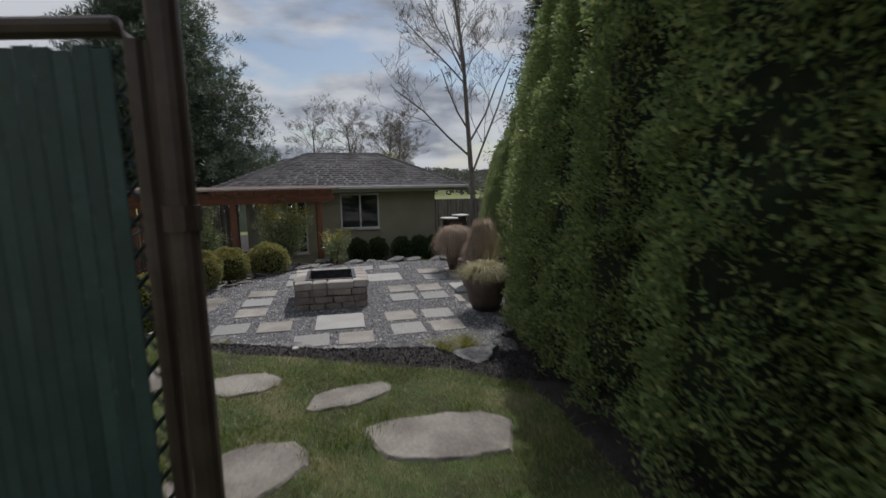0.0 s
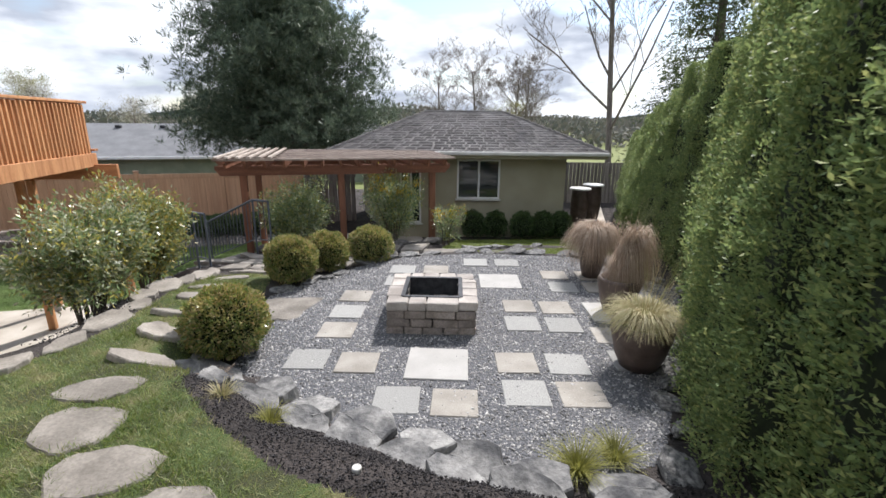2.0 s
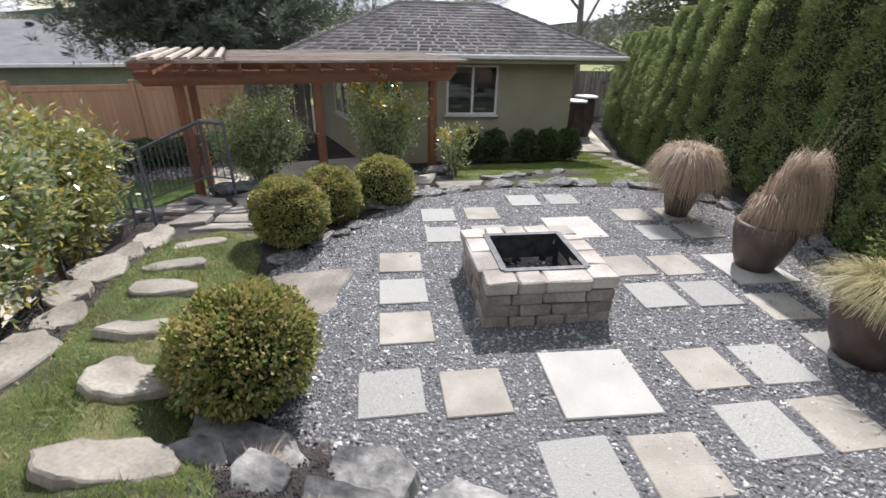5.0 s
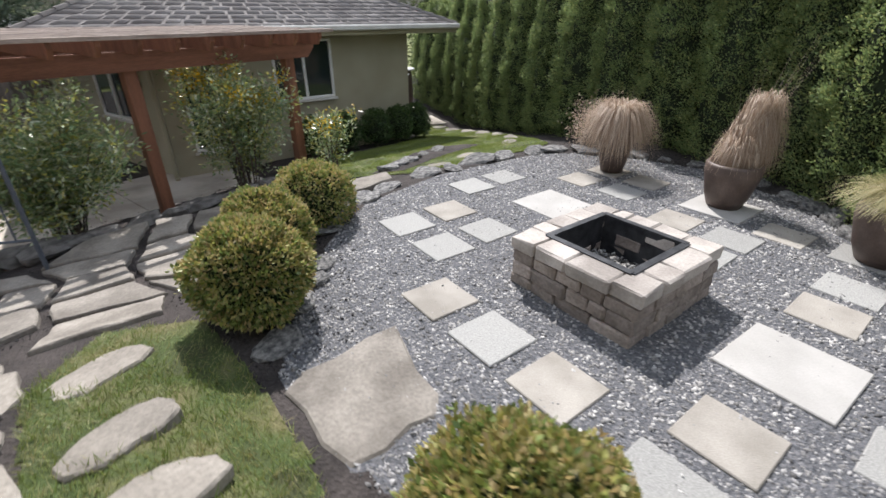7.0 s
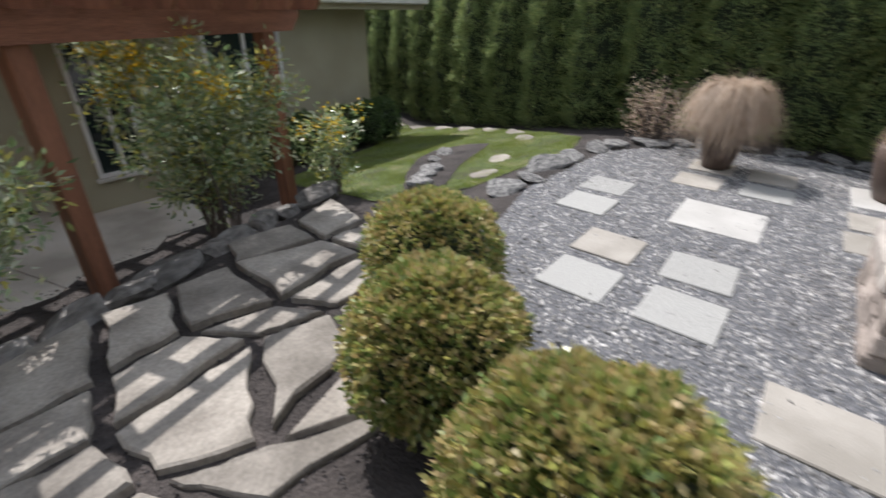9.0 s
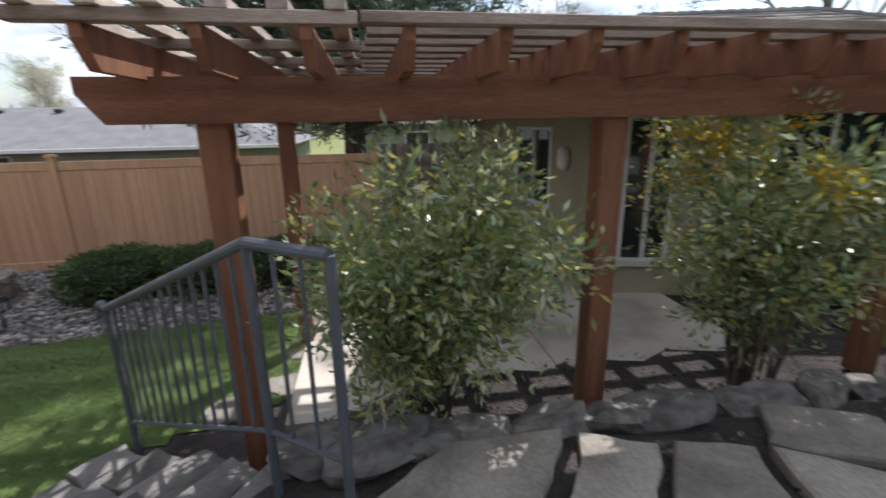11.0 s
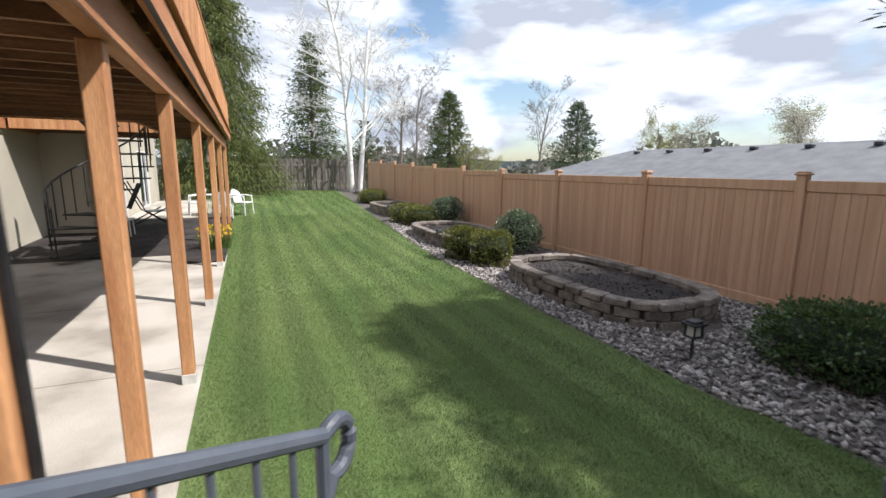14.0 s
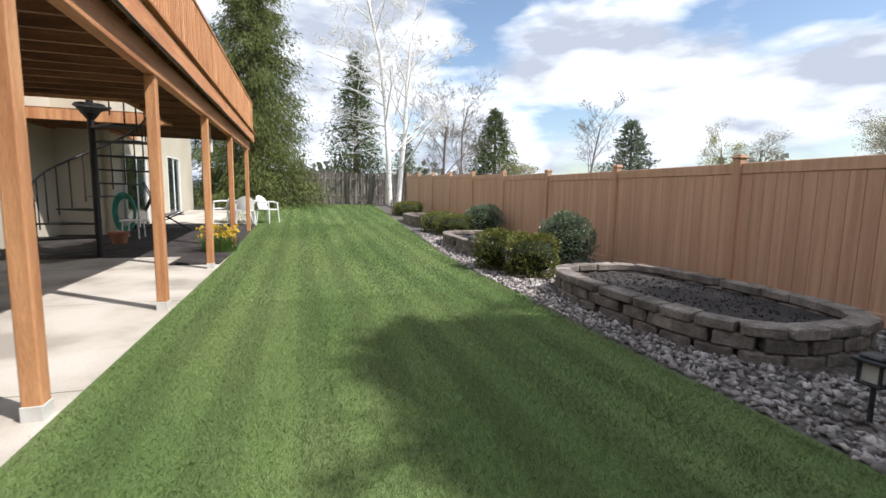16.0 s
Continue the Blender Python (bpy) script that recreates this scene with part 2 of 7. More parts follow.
M["birch"] = material("birch_bark", (0.45, 0.43, 0.41), (0.82, 0.81, 0.79), 2.5, 0.8, 0.3, 20, stretch=(1, 1, 3), fine=0.2, lo=0.28, hi=0.45)
# near-black: the shade between leaves, put into the colour of an inner body
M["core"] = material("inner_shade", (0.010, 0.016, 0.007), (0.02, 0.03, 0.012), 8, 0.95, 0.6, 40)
M["l_box"] = leaf_material("boxwood_leaf", [(0.075, 0.125, 0.03), (0.16, 0.22, 0.055), (0.27, 0.32, 0.09), (0.13, 0.195, 0.05), (0.34, 0.35, 0.12), (0.42, 0.36, 0.17)], 0.3, 0.28, 0.8)
M["l_dark"] = leaf_material("dark_shrub_leaf", [(0.04, 0.078, 0.026), (0.066, 0.12, 0.038), (0.11, 0.165, 0.052), (0.066, 0.11, 0.038)], 0.4, 0.2, 0.5)
M["l_low"] = leaf_material("clipped_leaf", [(0.078, 0.0975, 0.0195), (0.156, 0.176, 0.039), (0.221, 0.208, 0.052), (0.104, 0.13, 0.0325)], 0.45, 0.3)
M["l_rhodo"] = leaf_material("grey_green_leaf", [(0.078, 0.117, 0.065), (0.143, 0.195, 0.117), (0.208, 0.26, 0.169)], 0.35, 0.2, 0.6)
M["l_arb"] = leaf_material("arborvitae_spray", [(0.125, 0.19, 0.085), (0.21, 0.29, 0.11), (0.33, 0.40, 0.15), (0.165, 0.24, 0.10), (0.48, 0.50, 0.19)], 0.55, 0.4, 0.35)
# the whitish entries paint glints of light on glossy leaves
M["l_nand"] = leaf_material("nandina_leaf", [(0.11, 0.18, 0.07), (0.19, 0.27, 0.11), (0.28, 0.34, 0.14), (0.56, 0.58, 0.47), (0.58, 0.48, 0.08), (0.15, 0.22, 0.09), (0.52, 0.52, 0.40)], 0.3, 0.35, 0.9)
# whitish entries again stand for gloss highlights, put in as leaf colour
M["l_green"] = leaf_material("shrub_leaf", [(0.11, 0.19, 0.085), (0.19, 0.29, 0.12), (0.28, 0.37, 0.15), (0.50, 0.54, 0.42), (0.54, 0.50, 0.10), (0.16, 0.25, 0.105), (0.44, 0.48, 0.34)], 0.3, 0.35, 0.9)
M["l_nandy"] = leaf_material("yellow_nandina_leaf", [(0.14, 0.21, 0.08), (0.22, 0.28, 0.10), (0.52, 0.44, 0.07), (0.40, 0.43, 0.28), (0.16, 0.23, 0.08), (0.46, 0.34, 0.08), (0.12, 0.19, 0.07)], 0.3, 0.35, 0.7)
M["l_yellow"] = leaf_material("yellow_flower", [(0.60, 0.36, 0.02), (0.75, 0.5, 0.03), (0.5, 0.42, 0.03)], 0.5, 0.4)
M["l_pine"] = leaf_material("pine_needle", [(0.05, 0.078, 0.052), (0.085, 0.125, 0.08), (0.125, 0.165, 0.105), (0.17, 0.205, 0.135)], 0.5, 0.3, 0.5)
M["l_fir"] = leaf_material("fir_needle", [(0.0448, 0.072, 0.0288), (0.08, 0.112, 0.04), (0.128, 0.152, 0.056)], 0.6, 0.2, 0.3)
M["l_cedar"] = leaf_material("weeping_cedar_spray", [(0.06, 0.085, 0.028), (0.115, 0.145, 0.042), (0.19, 0.21, 0.065), (0.085, 0.115, 0.033)], 0.6, 0.3, 0.3)
M["l_spring"] = leaf_material("spring_leaf", [(0.22, 0.22, 0.05), (0.34, 0.33, 0.08), (0.16, 0.17, 0.06)], 0.6, 0.4)
M["l_blossom"] = leaf_material("pale_blossom", [(0.40, 0.38, 0.32), (0.55, 0.53, 0.48), (0.26, 0.26, 0.18)], 0.6, 0.4)
M["l_side"] = leaf_material("side_grass_blade", [(0.15, 0.21, 0.04), (0.21, 0.27, 0.055), (0.27, 0.32, 0.075), (0.18, 0.24, 0.05)], 0.5, 0.4)
M["l_patch"] = leaf_material("yellow_grass_blade", [(0.16, 0.21, 0.05), (0.23, 0.275, 0.08), (0.31, 0.325, 0.12), (0.37, 0.32, 0.17), (0.19, 0.24, 0.06)], 0.5, 0.4)
# lightened and greyed: haze of distance painted into the leaf colours
M["l_far"] = leaf_material("far_wood", [(0.10, 0.115, 0.10), (0.14, 0.14, 0.12), (0.19, 0.18, 0.16)], 0.8, 0.2, 0.2)
M["l_straw"] = leaf_material("dry_grass_blade", [(0.24, 0.16, 0.11), (0.46, 0.35, 0.26), (0.60, 0.50, 0.40), (0.36, 0.25, 0.17)], 0.6, 0.35)
M["l_blond"] = leaf_material("pale_grass_blade", [(0.38, 0.31, 0.15), (0.50, 0.43, 0.24), (0.26, 0.27, 0.09), (0.56, 0.50, 0.34)], 0.6, 0.35)
M["l_grass"] = leaf_material("grass_blade", [(0.08, 0.135, 0.028), (0.15, 0.21, 0.045), (0.22, 0.27, 0.07), (0.12, 0.175, 0.038), (0.30, 0.27, 0.13), (0.18, 0.24, 0.055)], 0.5, 0.4)
M["l_turf"] = leaf_material("turf_blade", [(0.065, 0.13, 0.0286), (0.0975, 0.169, 0.039), (0.13, 0.202, 0.052), (0.078, 0.15, 0.0338)], 0.5, 0.4)
M["turf"] = material("turf", (0.12, 0.185, 0.06), (0.195, 0.255, 0.095), 1.2, 0.7, 0.0, 130.0, c3=(0.15, 0.215, 0.073), stretch=(0.25, 1.0, 1.0), plain=True, lo=0.38, hi=0.62, trans=0.35, rand=0.28, island=True, mow=0.10)
M["l_tip"] = leaf_material("bronze_new_leaf", [(0.34, 0.32, 0.08), (0.44, 0.32, 0.15), (0.31, 0.33, 0.08), (0.50, 0.39, 0.22), (0.28, 0.33, 0.08)], 0.4, 0.35)
M["field"] = material("field", (0.14, 0.17, 0.05), (0.22, 0.23, 0.09), 0.02, 0.95, 0.2, 0.5, fine=0.15)
M["hill"] = material("hill", (0.08, 0.10, 0.10), (0.12, 0.14, 0.14), 0.03, 0.95, 0.3, 0.2, fine=0.2)

rng = np.random.default_rng(7)


# ---- builders ----
def thing(name, label, category, group="", at=(0, 0, 0), rz=0.0, kind=""):
    ob = new(name)
    ob.empty_display_size = 0.1
    ob.matrix_basis = pose(*at, 0, 0, rz)
    return tagged(ob, label, category, group, kind)


def link_mesh(name, me, mats, parent=None, label=""):
    for m in (mats if isinstance(mats, (list, tuple)) else [mats]):
        me.materials.append(m)
    ob = new(name, me)
    if parent:
        ob.parent = parent
    if label:
        ob["label"] = label
    return ob


def part(name, bm, mat, parent=None, label="", smooth=False):
    me = bpy.data.meshes.new(name)
    bmesh.ops.recalc_face_normals(bm, faces=bm.faces)
    bm.to_mesh(me)
    bm.free()
    if smooth:
        me.shade_smooth()
    return link_mesh(name, me, mat, parent, label)


def again(name, ob, parent, m):
    """Another object on the mesh of ob."""
    o = new(name, ob.data)
    o.parent = parent
    o.matrix_basis = m
    return o


def box(bm, size, at, rot=(0, 0, 0), bevel=0.0):
    r = bmesh.ops.create_cube(bm, size=1.0, matrix=pose(*at, *rot) @ Matrix.Diagonal((*size, 1)))
    if bevel:
        es = list({e for v in r["verts"] for e in v.link_edges})
        bmesh.ops.bevel(bm, geom=es, offset=bevel, segments=1, affect="EDGES")
    return bm


def boxpart(name, size, at, mat, parent, bevel=0.004, rot=(0, 0, 0), label=""):
    ob = part(name, box(bmesh.new(), size, (0, 0, 0), (0, 0, 0), bevel), mat, parent, label)
    ob.matrix_basis = pose(*at, *rot)
    return ob


def tube(bm, pts, radii, sides=8, caps=True):
    rings = []
    for i, p in enumerate(pts):
        p = Vector(p)
        d = (Vector(pts[min(i + 1, len(pts) - 1)]) - Vector(pts[max(i - 1, 0)])).normalized()
        u = d.cross(Vector((0, 0, 1)) if abs(d.z) < 0.95 else Vector((1, 0, 0))).normalized()
        v = d.cross(u)
        r = radii[i] if isinstance(radii, (list, tuple)) else radii
        rings.append([bm.verts.new(p + (u * math.cos(a) + v * math.sin(a)) * r) for a in (2 * math.pi * k / sides for k in range(sides))])
    for a, b in zip(rings, rings[1:]):
        for k in range(sides):
            bm.faces.new((a[k], a[(k + 1) % sides], b[(k + 1) % sides], b[k]))
    if caps:
        bm.faces.new(rings[0])
        bm.faces.new(rings[-1])
    return bm


def lathe(bm, profile, sides=24, at=(0, 0, 0)):
    rings = [[bm.verts.new((at[0] + r * math.cos(2 * math.pi * k / sides), at[1] + r * math.sin(2 * math.pi * k / sides), at[2] + z)) for k in range(sides)] for r, z in profile]
    for a, b in zip(rings, rings[1:]):
        for k in range(sides):
            bm.faces.new((a[k], a[(k + 1) % sides], b[(k + 1) % sides], b[k]))
    bm.faces.new(rings[0])
    bm.faces.new(rings[-1])
    return bm


def arrays_mesh(name, verts, faces):
    me = bpy.data.meshes.new(name)
    verts, faces = np.asarray(verts, np.float32).reshape(-1, 3), np.asarray(faces, np.int32)
    k = faces.shape[1]
    me.vertices.add(len(verts))
    me.vertices.foreach_set("co", verts.ravel())
    me.loops.add(faces.size)
    me.loops.foreach_set("vertex_index", faces.ravel())
    me.polygons.add(len(faces))
    me.polygons.foreach_set("loop_start", np.arange(0, faces.size, k, dtype=np.int32))
    me.update(calc_edges=True)
    return me


def unit(v):
    return v / np.maximum(np.linalg.norm(v, axis=1, keepdims=True), 1e-6)


def leaf_arrays(pos, axis, length, width, fold=0.25):
    """Folded rhombic leaves at pos along axis."""
    n = len(pos)
    axis = unit(axis)
    side = unit(np.cross(axis, rng.normal(size=(n, 3))))
    up = np.cross(axis, side)
    L, W = np.broadcast_to(length, n)[:, None], np.broadcast_to(width, n)[:, None]
    mid = pos + axis * L * 0.5 + up * W * fold
    v = np.stack([pos, mid + side * W * 0.5, pos + axis * L, mid - side * W * 0.5], 1)
    f = np.arange(4 * n).reshape(n, 4)
    return v.reshape(-1, 3), f


def leaves(name, pos, axis, length, width, mat, parent=None, label="", fold=0.25):
    return link_mesh(name, arrays_mesh(name, *leaf_arrays(pos, axis, length, width, fold)), mat, parent, label)


def blades(name, pos, lean, height, width, mat, parent=None, label=""):
    """Narrow upright blades, one triangle each."""
    n = len(pos)
    a = rng.uniform(0, 2 * math.pi, n)
    w = np.broadcast_to(width, n)[:, None] * 0.5
    s = np.stack([np.cos(a), np.sin(a), np.zeros(n)], 1) * w
    tip = pos + lean + np.stack([np.zeros(n), np.zeros(n), np.broadcast_to(height, n)], 1)
    v = np.stack([pos - s, pos + s, tip], 1).reshape(-1, 3)
    return link_mesh(name, arrays_mesh(name, v, np.arange(3 * n).reshape(n, 3)), mat, parent, label)


def pebbles(name, pos, size, flat, mat, parent=None, label=""):
    """Loose stones: squashed, turned octahedra with cut corners."""
    n = len(pos)
    base = np.array([(1, 0, 0), (0, 1, 0), (-1, 0, 0), (0, -1, 0), (0.3, 0.2, 1), (-0.2, -0.1, -1)], float)
    tri = np.array([(0, 1, 4), (1, 2, 4), (2, 3, 4), (3, 0, 4), (1, 0, 5), (2, 1, 5), (3, 2, 5), (0, 3, 5)])
    v = base[None] * (1 + rng.uniform(-0.35, 0.35, (n, 6, 3))) * np.stack([size, size * rng.uniform(0.55, 1, n), size * flat], 1)[:, None]
    q = rng.normal(size=(n, 4)) * np.array([1, 0.35, 0.35, 1])
    q /= np.linalg.norm(q, axis=1, keepdims=True)
    w, x, y, z = q.T
    R = np.stack([1 - 2 * (y * y + z * z), 2 * (x * y - w * z), 2 * (x * z + w * y), 2 * (x * y + w * z), 1 - 2 * (x * x + z * z), 2 * (y * z - w * x),
                  2 * (x * z - w * y), 2 * (y * z + w * x), 1 - 2 * (x * x + y * y)], 1).reshape(n, 3, 3)
    v = np.einsum("nij,nkj->nki", R, v) + pos[:, None]
    f = (tri[None] + 6 * np.arange(n)[:, None, None]).reshape(-1, 3)
    return link_mesh(name, arrays_mesh(name, v.reshape(-1, 3), f), mat, parent, label)


def rock_mesh(seed, sx, sy, sz, sub=2, rough=0.35, cut=0.55):
    """A broken boulder: a ball pushed in by random planes and roughened."""
    r = random.Random(seed)
    bm = bmesh.new()
    bmesh.ops.create_icosphere(bm, subdivisions=sub + 1, radius=1.0)
    planes = [(Vector((r.gauss(0, 1), r.gauss(0, 1), r.gauss(0, 0.8))).normalized(), r.uniform(cut, 0.95)) for _ in range(11)]
    planes.append((Vector((r.uniform(-.15, .15), r.uniform(-.15, .15), 1)).normalized(), cut))
    off = Vector((seed * 3.1, seed * 1.7, 0))
    for v in bm.verts:
        p = v.co.copy()
        for nrm, d in planes:
            k = p.dot(nrm) - d
            if k > 0:
                p -= nrm * k * 0.99
        p *= 1 + rough * (0.45 * noise.noise(p * 1.9 + off) + 0.28 * noise.noise(p * 4.6 + off) + 0.12 * noise.noise(p * 11 + off))
        v.co = Vector((p.x * sx, p.y * sy, p.z * sz))
    me = bpy.data.meshes.new("rock")
    bm.to_mesh(me)
    bm.free()
    return me


def flag_mesh(name, outline, thick=0.05, seed=0):
    """A flat stone of that outline with a worn edge; its top is at 0."""
    r = random.Random(seed)
    pts = []
    for (ax, ay), (bx, by) in zip(outline, outline[1:] + outline[:1]):
        for k in range(3):
            f = k / 3
            j = 0.0 if k == 0 else 0.06 * math.hypot(bx - ax, by - ay)
            pts.append((ax + (bx - ax) * f + r.uniform(-j, j), ay + (by - ay) * f + r.uniform(-j, j)))
    bm = bmesh.new()
    cx, cy = sum(p[0] for p in pts) / len(pts), sum(p[1] for p in pts) / len(pts)
    low = [bm.verts.new((x, y, -thick)) for x, y in pts]
    mid = [bm.verts.new((x, y, -0.012 + r.uniform(-0.004, 0.004))) for x, y in pts]
    top = [bm.verts.new((x + (cx - x) * 0.045, y + (cy - y) * 0.045, r.uniform(-0.004, 0.003))) for x, y in pts]
    n = len(pts)
    for a, b in ((low, mid), (mid, top)):
        for k in range(n):
            bm.faces.new((a[k], a[(k + 1) % n], b[(k + 1) % n], b[k]))
    bm.faces.new(top)
    bmesh.ops.recalc_face_normals(bm, faces=bm.faces)
    me = bpy.data.meshes.new(name)
    bm.to_mesh(me)
    bm.free()
    return me


def ragged(rx, ry, seed, n=11, jag=0.17):
    r = random.Random(seed)
    a0 = r.uniform(0, 1)
    return [(rx * math.cos(a) * (1 + r.uniform(-jag, jag)), ry * math.sin(a) * (1 + r.uniform(-jag, jag)))
            for a in ((k + a0 + r.uniform(-0.2, 0.2)) * 2 * math.pi / n for k in range(n))]


# ---- lie of the land ----
PATIO = [(-1.05, 5.85), (-0.55, 5.62), (0.0, 5.15), (0.55, 4.95), (1.1, 4.72), (1.6, 4.62), (2.1, 4.5), (2.7, 4.75), (3.0, 5.3), (3.3, 6.2), (4.0, 7.1),
         (4.4, 8.2), (3.95, 9.5), (3.2, 10.0), (1.5, 10.1), (0.3, 9.8), (-0.4, 9.2), (-0.9, 8.6), (-1.38, 7.75), (-1.32, 6.9), (-1.0, 6.3)]
UPPER_LAWN = [(-3.0, -3.0), (2.2, -3.0), (2.3, 1.9), (2.35, 3.2), (1.4, 3.5), (0.7, 3.9), (0.15, 4.12), (-0.4, 4.5), (-0.95, 5.05), (-1.25, 5.7), (-1.5, 6.4),
              (-1.45, 7.2), (-1.5, 7.9), (-1.62, 8.6), (-2.15, 8.95), (-2.5, 8.3), (-2.4, 7.2), (-2.2, 6.2), (-2.3, 5.5), (-2.75, 4.8), (-3.0, 2.0)]
SIDE_LAWN = [(0.9, 11.5), (1.6, 10.75), (3.4, 10.5), (4.3, 10.75), (4.8, 11.6), (5.2, 13.0), (5.7, 15.6), (5.2, 15.9), (4.6, 15.1), (3.6, 14.2), (2.2, 13.9), (1.2, 13.6)]
LOW_LAWN = [(-5.05, 10.42), (-20.3, 10.42), (-20.5, 9.2), (-31.0, 8.6), (-31.0, 15.7), (-20.0, 14.9), (-12.0, 14.35), (-6.4, 14.22), (-3.2, 14.7), (-3.0, 12.9), (-4.35, 12.3), (-5.1, 11.2)]
RIVER = [(-31.0, 15.6), (-20.0, 14.85), (-12.0, 14.3), (-6.4, 14.2), (-2.6, 14.7), (-2.4, 17.16), (-31.0, 17.16)]


def inside(poly, x, y):
    hit = np.zeros(x.shape, bool)
    for (ax, ay), (bx, by) in zip(poly, poly[1:] + poly[:1]):
        c = ((ay > y) != (by > y)) & (x < (bx - ax) * (y - ay) / (by - ay + 1e-12) + ax)
        hit ^= c
    return hit


def away(poly, x, y):
    """Distance outside poly; 0 within it."""
    best = np.full(x.shape, 1e9)
    for (ax, ay), (bx, by) in zip(poly, poly[1:] + poly[:1]):
        dx, dy = bx - ax, by - ay
        t = np.clip(((x - ax) * dx + (y - ay) * dy) / (dx * dx + dy * dy), 0, 1)
        best = np.minimum(best, np.hypot(x - ax - t * dx, y - ay - t * dy))
    return np.where(inside(poly, x, y), 0, best)


def step(a, b, v):
    t = np.clip((v - a) / (b - a), 0, 1)
    return t * t * (3 - 2 * t)


STAIR = (-3.45, 10.42, -0.76, 0.65)


def low_level(x):
    return -0.96 + np.maximum(0, -x - 14.0) * 0.032


# the lower yard is laid out square to its own fence and turned into place
YARD = pose(-3.3, 11.5, 0, 0, 0, 15.0) @ pose(3.28, -11.65, 0)
TURN_C, TURN_S = math.cos(radians(15.0)), math.sin(radians(15.0))


def from_yard(x, y):
    return TURN_C * (x + 3.28) - TURN_S * (y - 11.65) - 3.3, TURN_S * (x + 3.28) + TURN_C * (y - 11.65) + 11.5


def into_yard(x, y):
    return TURN_C * (x + 3.3) + TURN_S * (y - 11.5) - 3.28, -TURN_S * (x + 3.3) + TURN_C * (y - 11.5) + 11.65


def place_yard(before):
    """Turns every top-level object made since before into the yard's frame."""
    for ob in list(bpy.data.objects):
        if ob not in before and ob.parent is None:
            ob.matrix_basis = YARD @ ob.matrix_basis


def height(x, y, yard=False):
    x, y = np.asarray(x, float), np.asarray(y, float)
    if yard:
        x, y = from_yard(x, y)
    xl, yl = into_yard(x, y)
    strip = np.interp(y, [4.5, 6.5, 7.5, 8.5, 9.5, 10.5], [0.42, 0.34, 0.24, 0.05, -0.18, -0.28])
    strip = strip + (-0.52 - strip) * step(11.05, 11.4, yl)
    strip = strip + (-0.92 - strip) * step(12.2, 12.35, yl)
    side = np.clip(-0.06 - (y - 10.2) * 0.17, -0.9, 0.0)
    right = np.where(y < 10, np.interp(y, [2.6, 4.8], [0.42, 0.06]), side)
    up = strip + (right - strip) * step(0.55, 1.1, x + np.interp(y, [4, 6, 9, 10], [-1.2, -1.2, 0.1, 0.0]))
    d = away(PATIO, x, y)
    z = 0.02 + (up - 0.02) * step(0.0, 0.75, d)
    edge = np.interp(y, [-5, 4.8, 6.0, 8.5, 9.3], [-3.2, -2.9, -2.62, -2.95, -3.2])
    west = step(0.05, 0.4, edge - x) * (1 - step(9.2, 9.6, y))
    s = (xl - STAIR[0]) * STAIR[2] + (yl - STAIR[1]) * STAIR[3]
    west = west + step(0.0, 1.35, s) * step(9.2, 9.6, y)
    west = np.maximum(west, step(0.1, 0.5, -3.3 - xl) * step(11.2, 11.6, yl))
    z = z + (low_level(xl) - z) * west
    north = step(15.0, 17.0, y) * step(-3.0, -1.0, x)
    return z + (-0.9 - z) * north


def sheet(name, poly, res, lift, mat, label, category, yard=False):
    """A draped surface over the land inside poly."""
    xs, ys = [p[0] for p in poly], [p[1] for p in poly]
    nx, ny = int((max(xs) - min(xs)) / res) + 2, int((max(ys) - min(ys)) / res) + 2
    gx, gy = np.meshgrid(min(xs) + np.arange(nx) * res, min(ys) + np.arange(ny) * res, indexing="ij")
    keep = inside(poly, gx[:-1, :-1] + res / 2, gy[:-1, :-1] + res / 2)
    idx = np.arange(nx * ny).reshape(nx, ny)
    f = np.stack([idx[:-1, :-1][keep], idx[1:, :-1][keep], idx[1:, 1:][keep], idx[:-1, 1:][keep]], 1)
    used, inv = np.unique(f, return_inverse=True)
    v = np.stack([gx.ravel(), gy.ravel(), height(gx, gy, yard).ravel() + lift], 1)[used]
    me = arrays_mesh(name, v, inv.reshape(f.shape))
    me.shade_smooth()
    return tagged(link_mesh(name, me, mat), label, category, kind="structure")


def scatter(poly, n, avoid=()):
    xs, ys = [p[0] for p in poly], [p[1] for p in poly]
    x, y = rng.uniform(min(xs), max(xs), n * 3), rng.uniform(min(ys), max(ys), n * 3)
    ok = inside(poly, x, y)
    for a in avoid:
        ok &= ~inside(a, x, y)
    return x[ok][:n], y[ok][:n]


# ---- ground ----
gx, gy = np.meshgrid(np.concatenate([[-900, -300, -120, -60, -40], np.arange(-34, 12.01, 0.2), [20, 40, 100, 300, 900]]),
                     np.concatenate([[-300, -60, -20, -8], np.arange(-4, 21.01, 0.2), [26, 34, 44, 60, 100, 180, 400, 1200]]), indexing="ij")
gz = height(np.clip(gx, -34, 12), np.clip(gy, -4, 21))
far = step(0, 25, np.maximum(np.maximum(gy - 21, -gx - 34), 0))
gz = gz + (-2.2 - gz) * far + 6.5 * step(60, 400, gy)
nx, ny = gx.shape
idx = np.arange(nx * ny).reshape(nx, ny)
gf = np.stack([idx[:-1, :-1].ravel(), idx[1:, :-1].ravel(), idx[1:, 1:].ravel(), idx[:-1, 1:].ravel()], 1)
ground_me = arrays_mesh("ground", np.stack([gx.ravel(), gy.ravel(), gz.ravel()], 1), gf)
ground_me.shade_smooth()
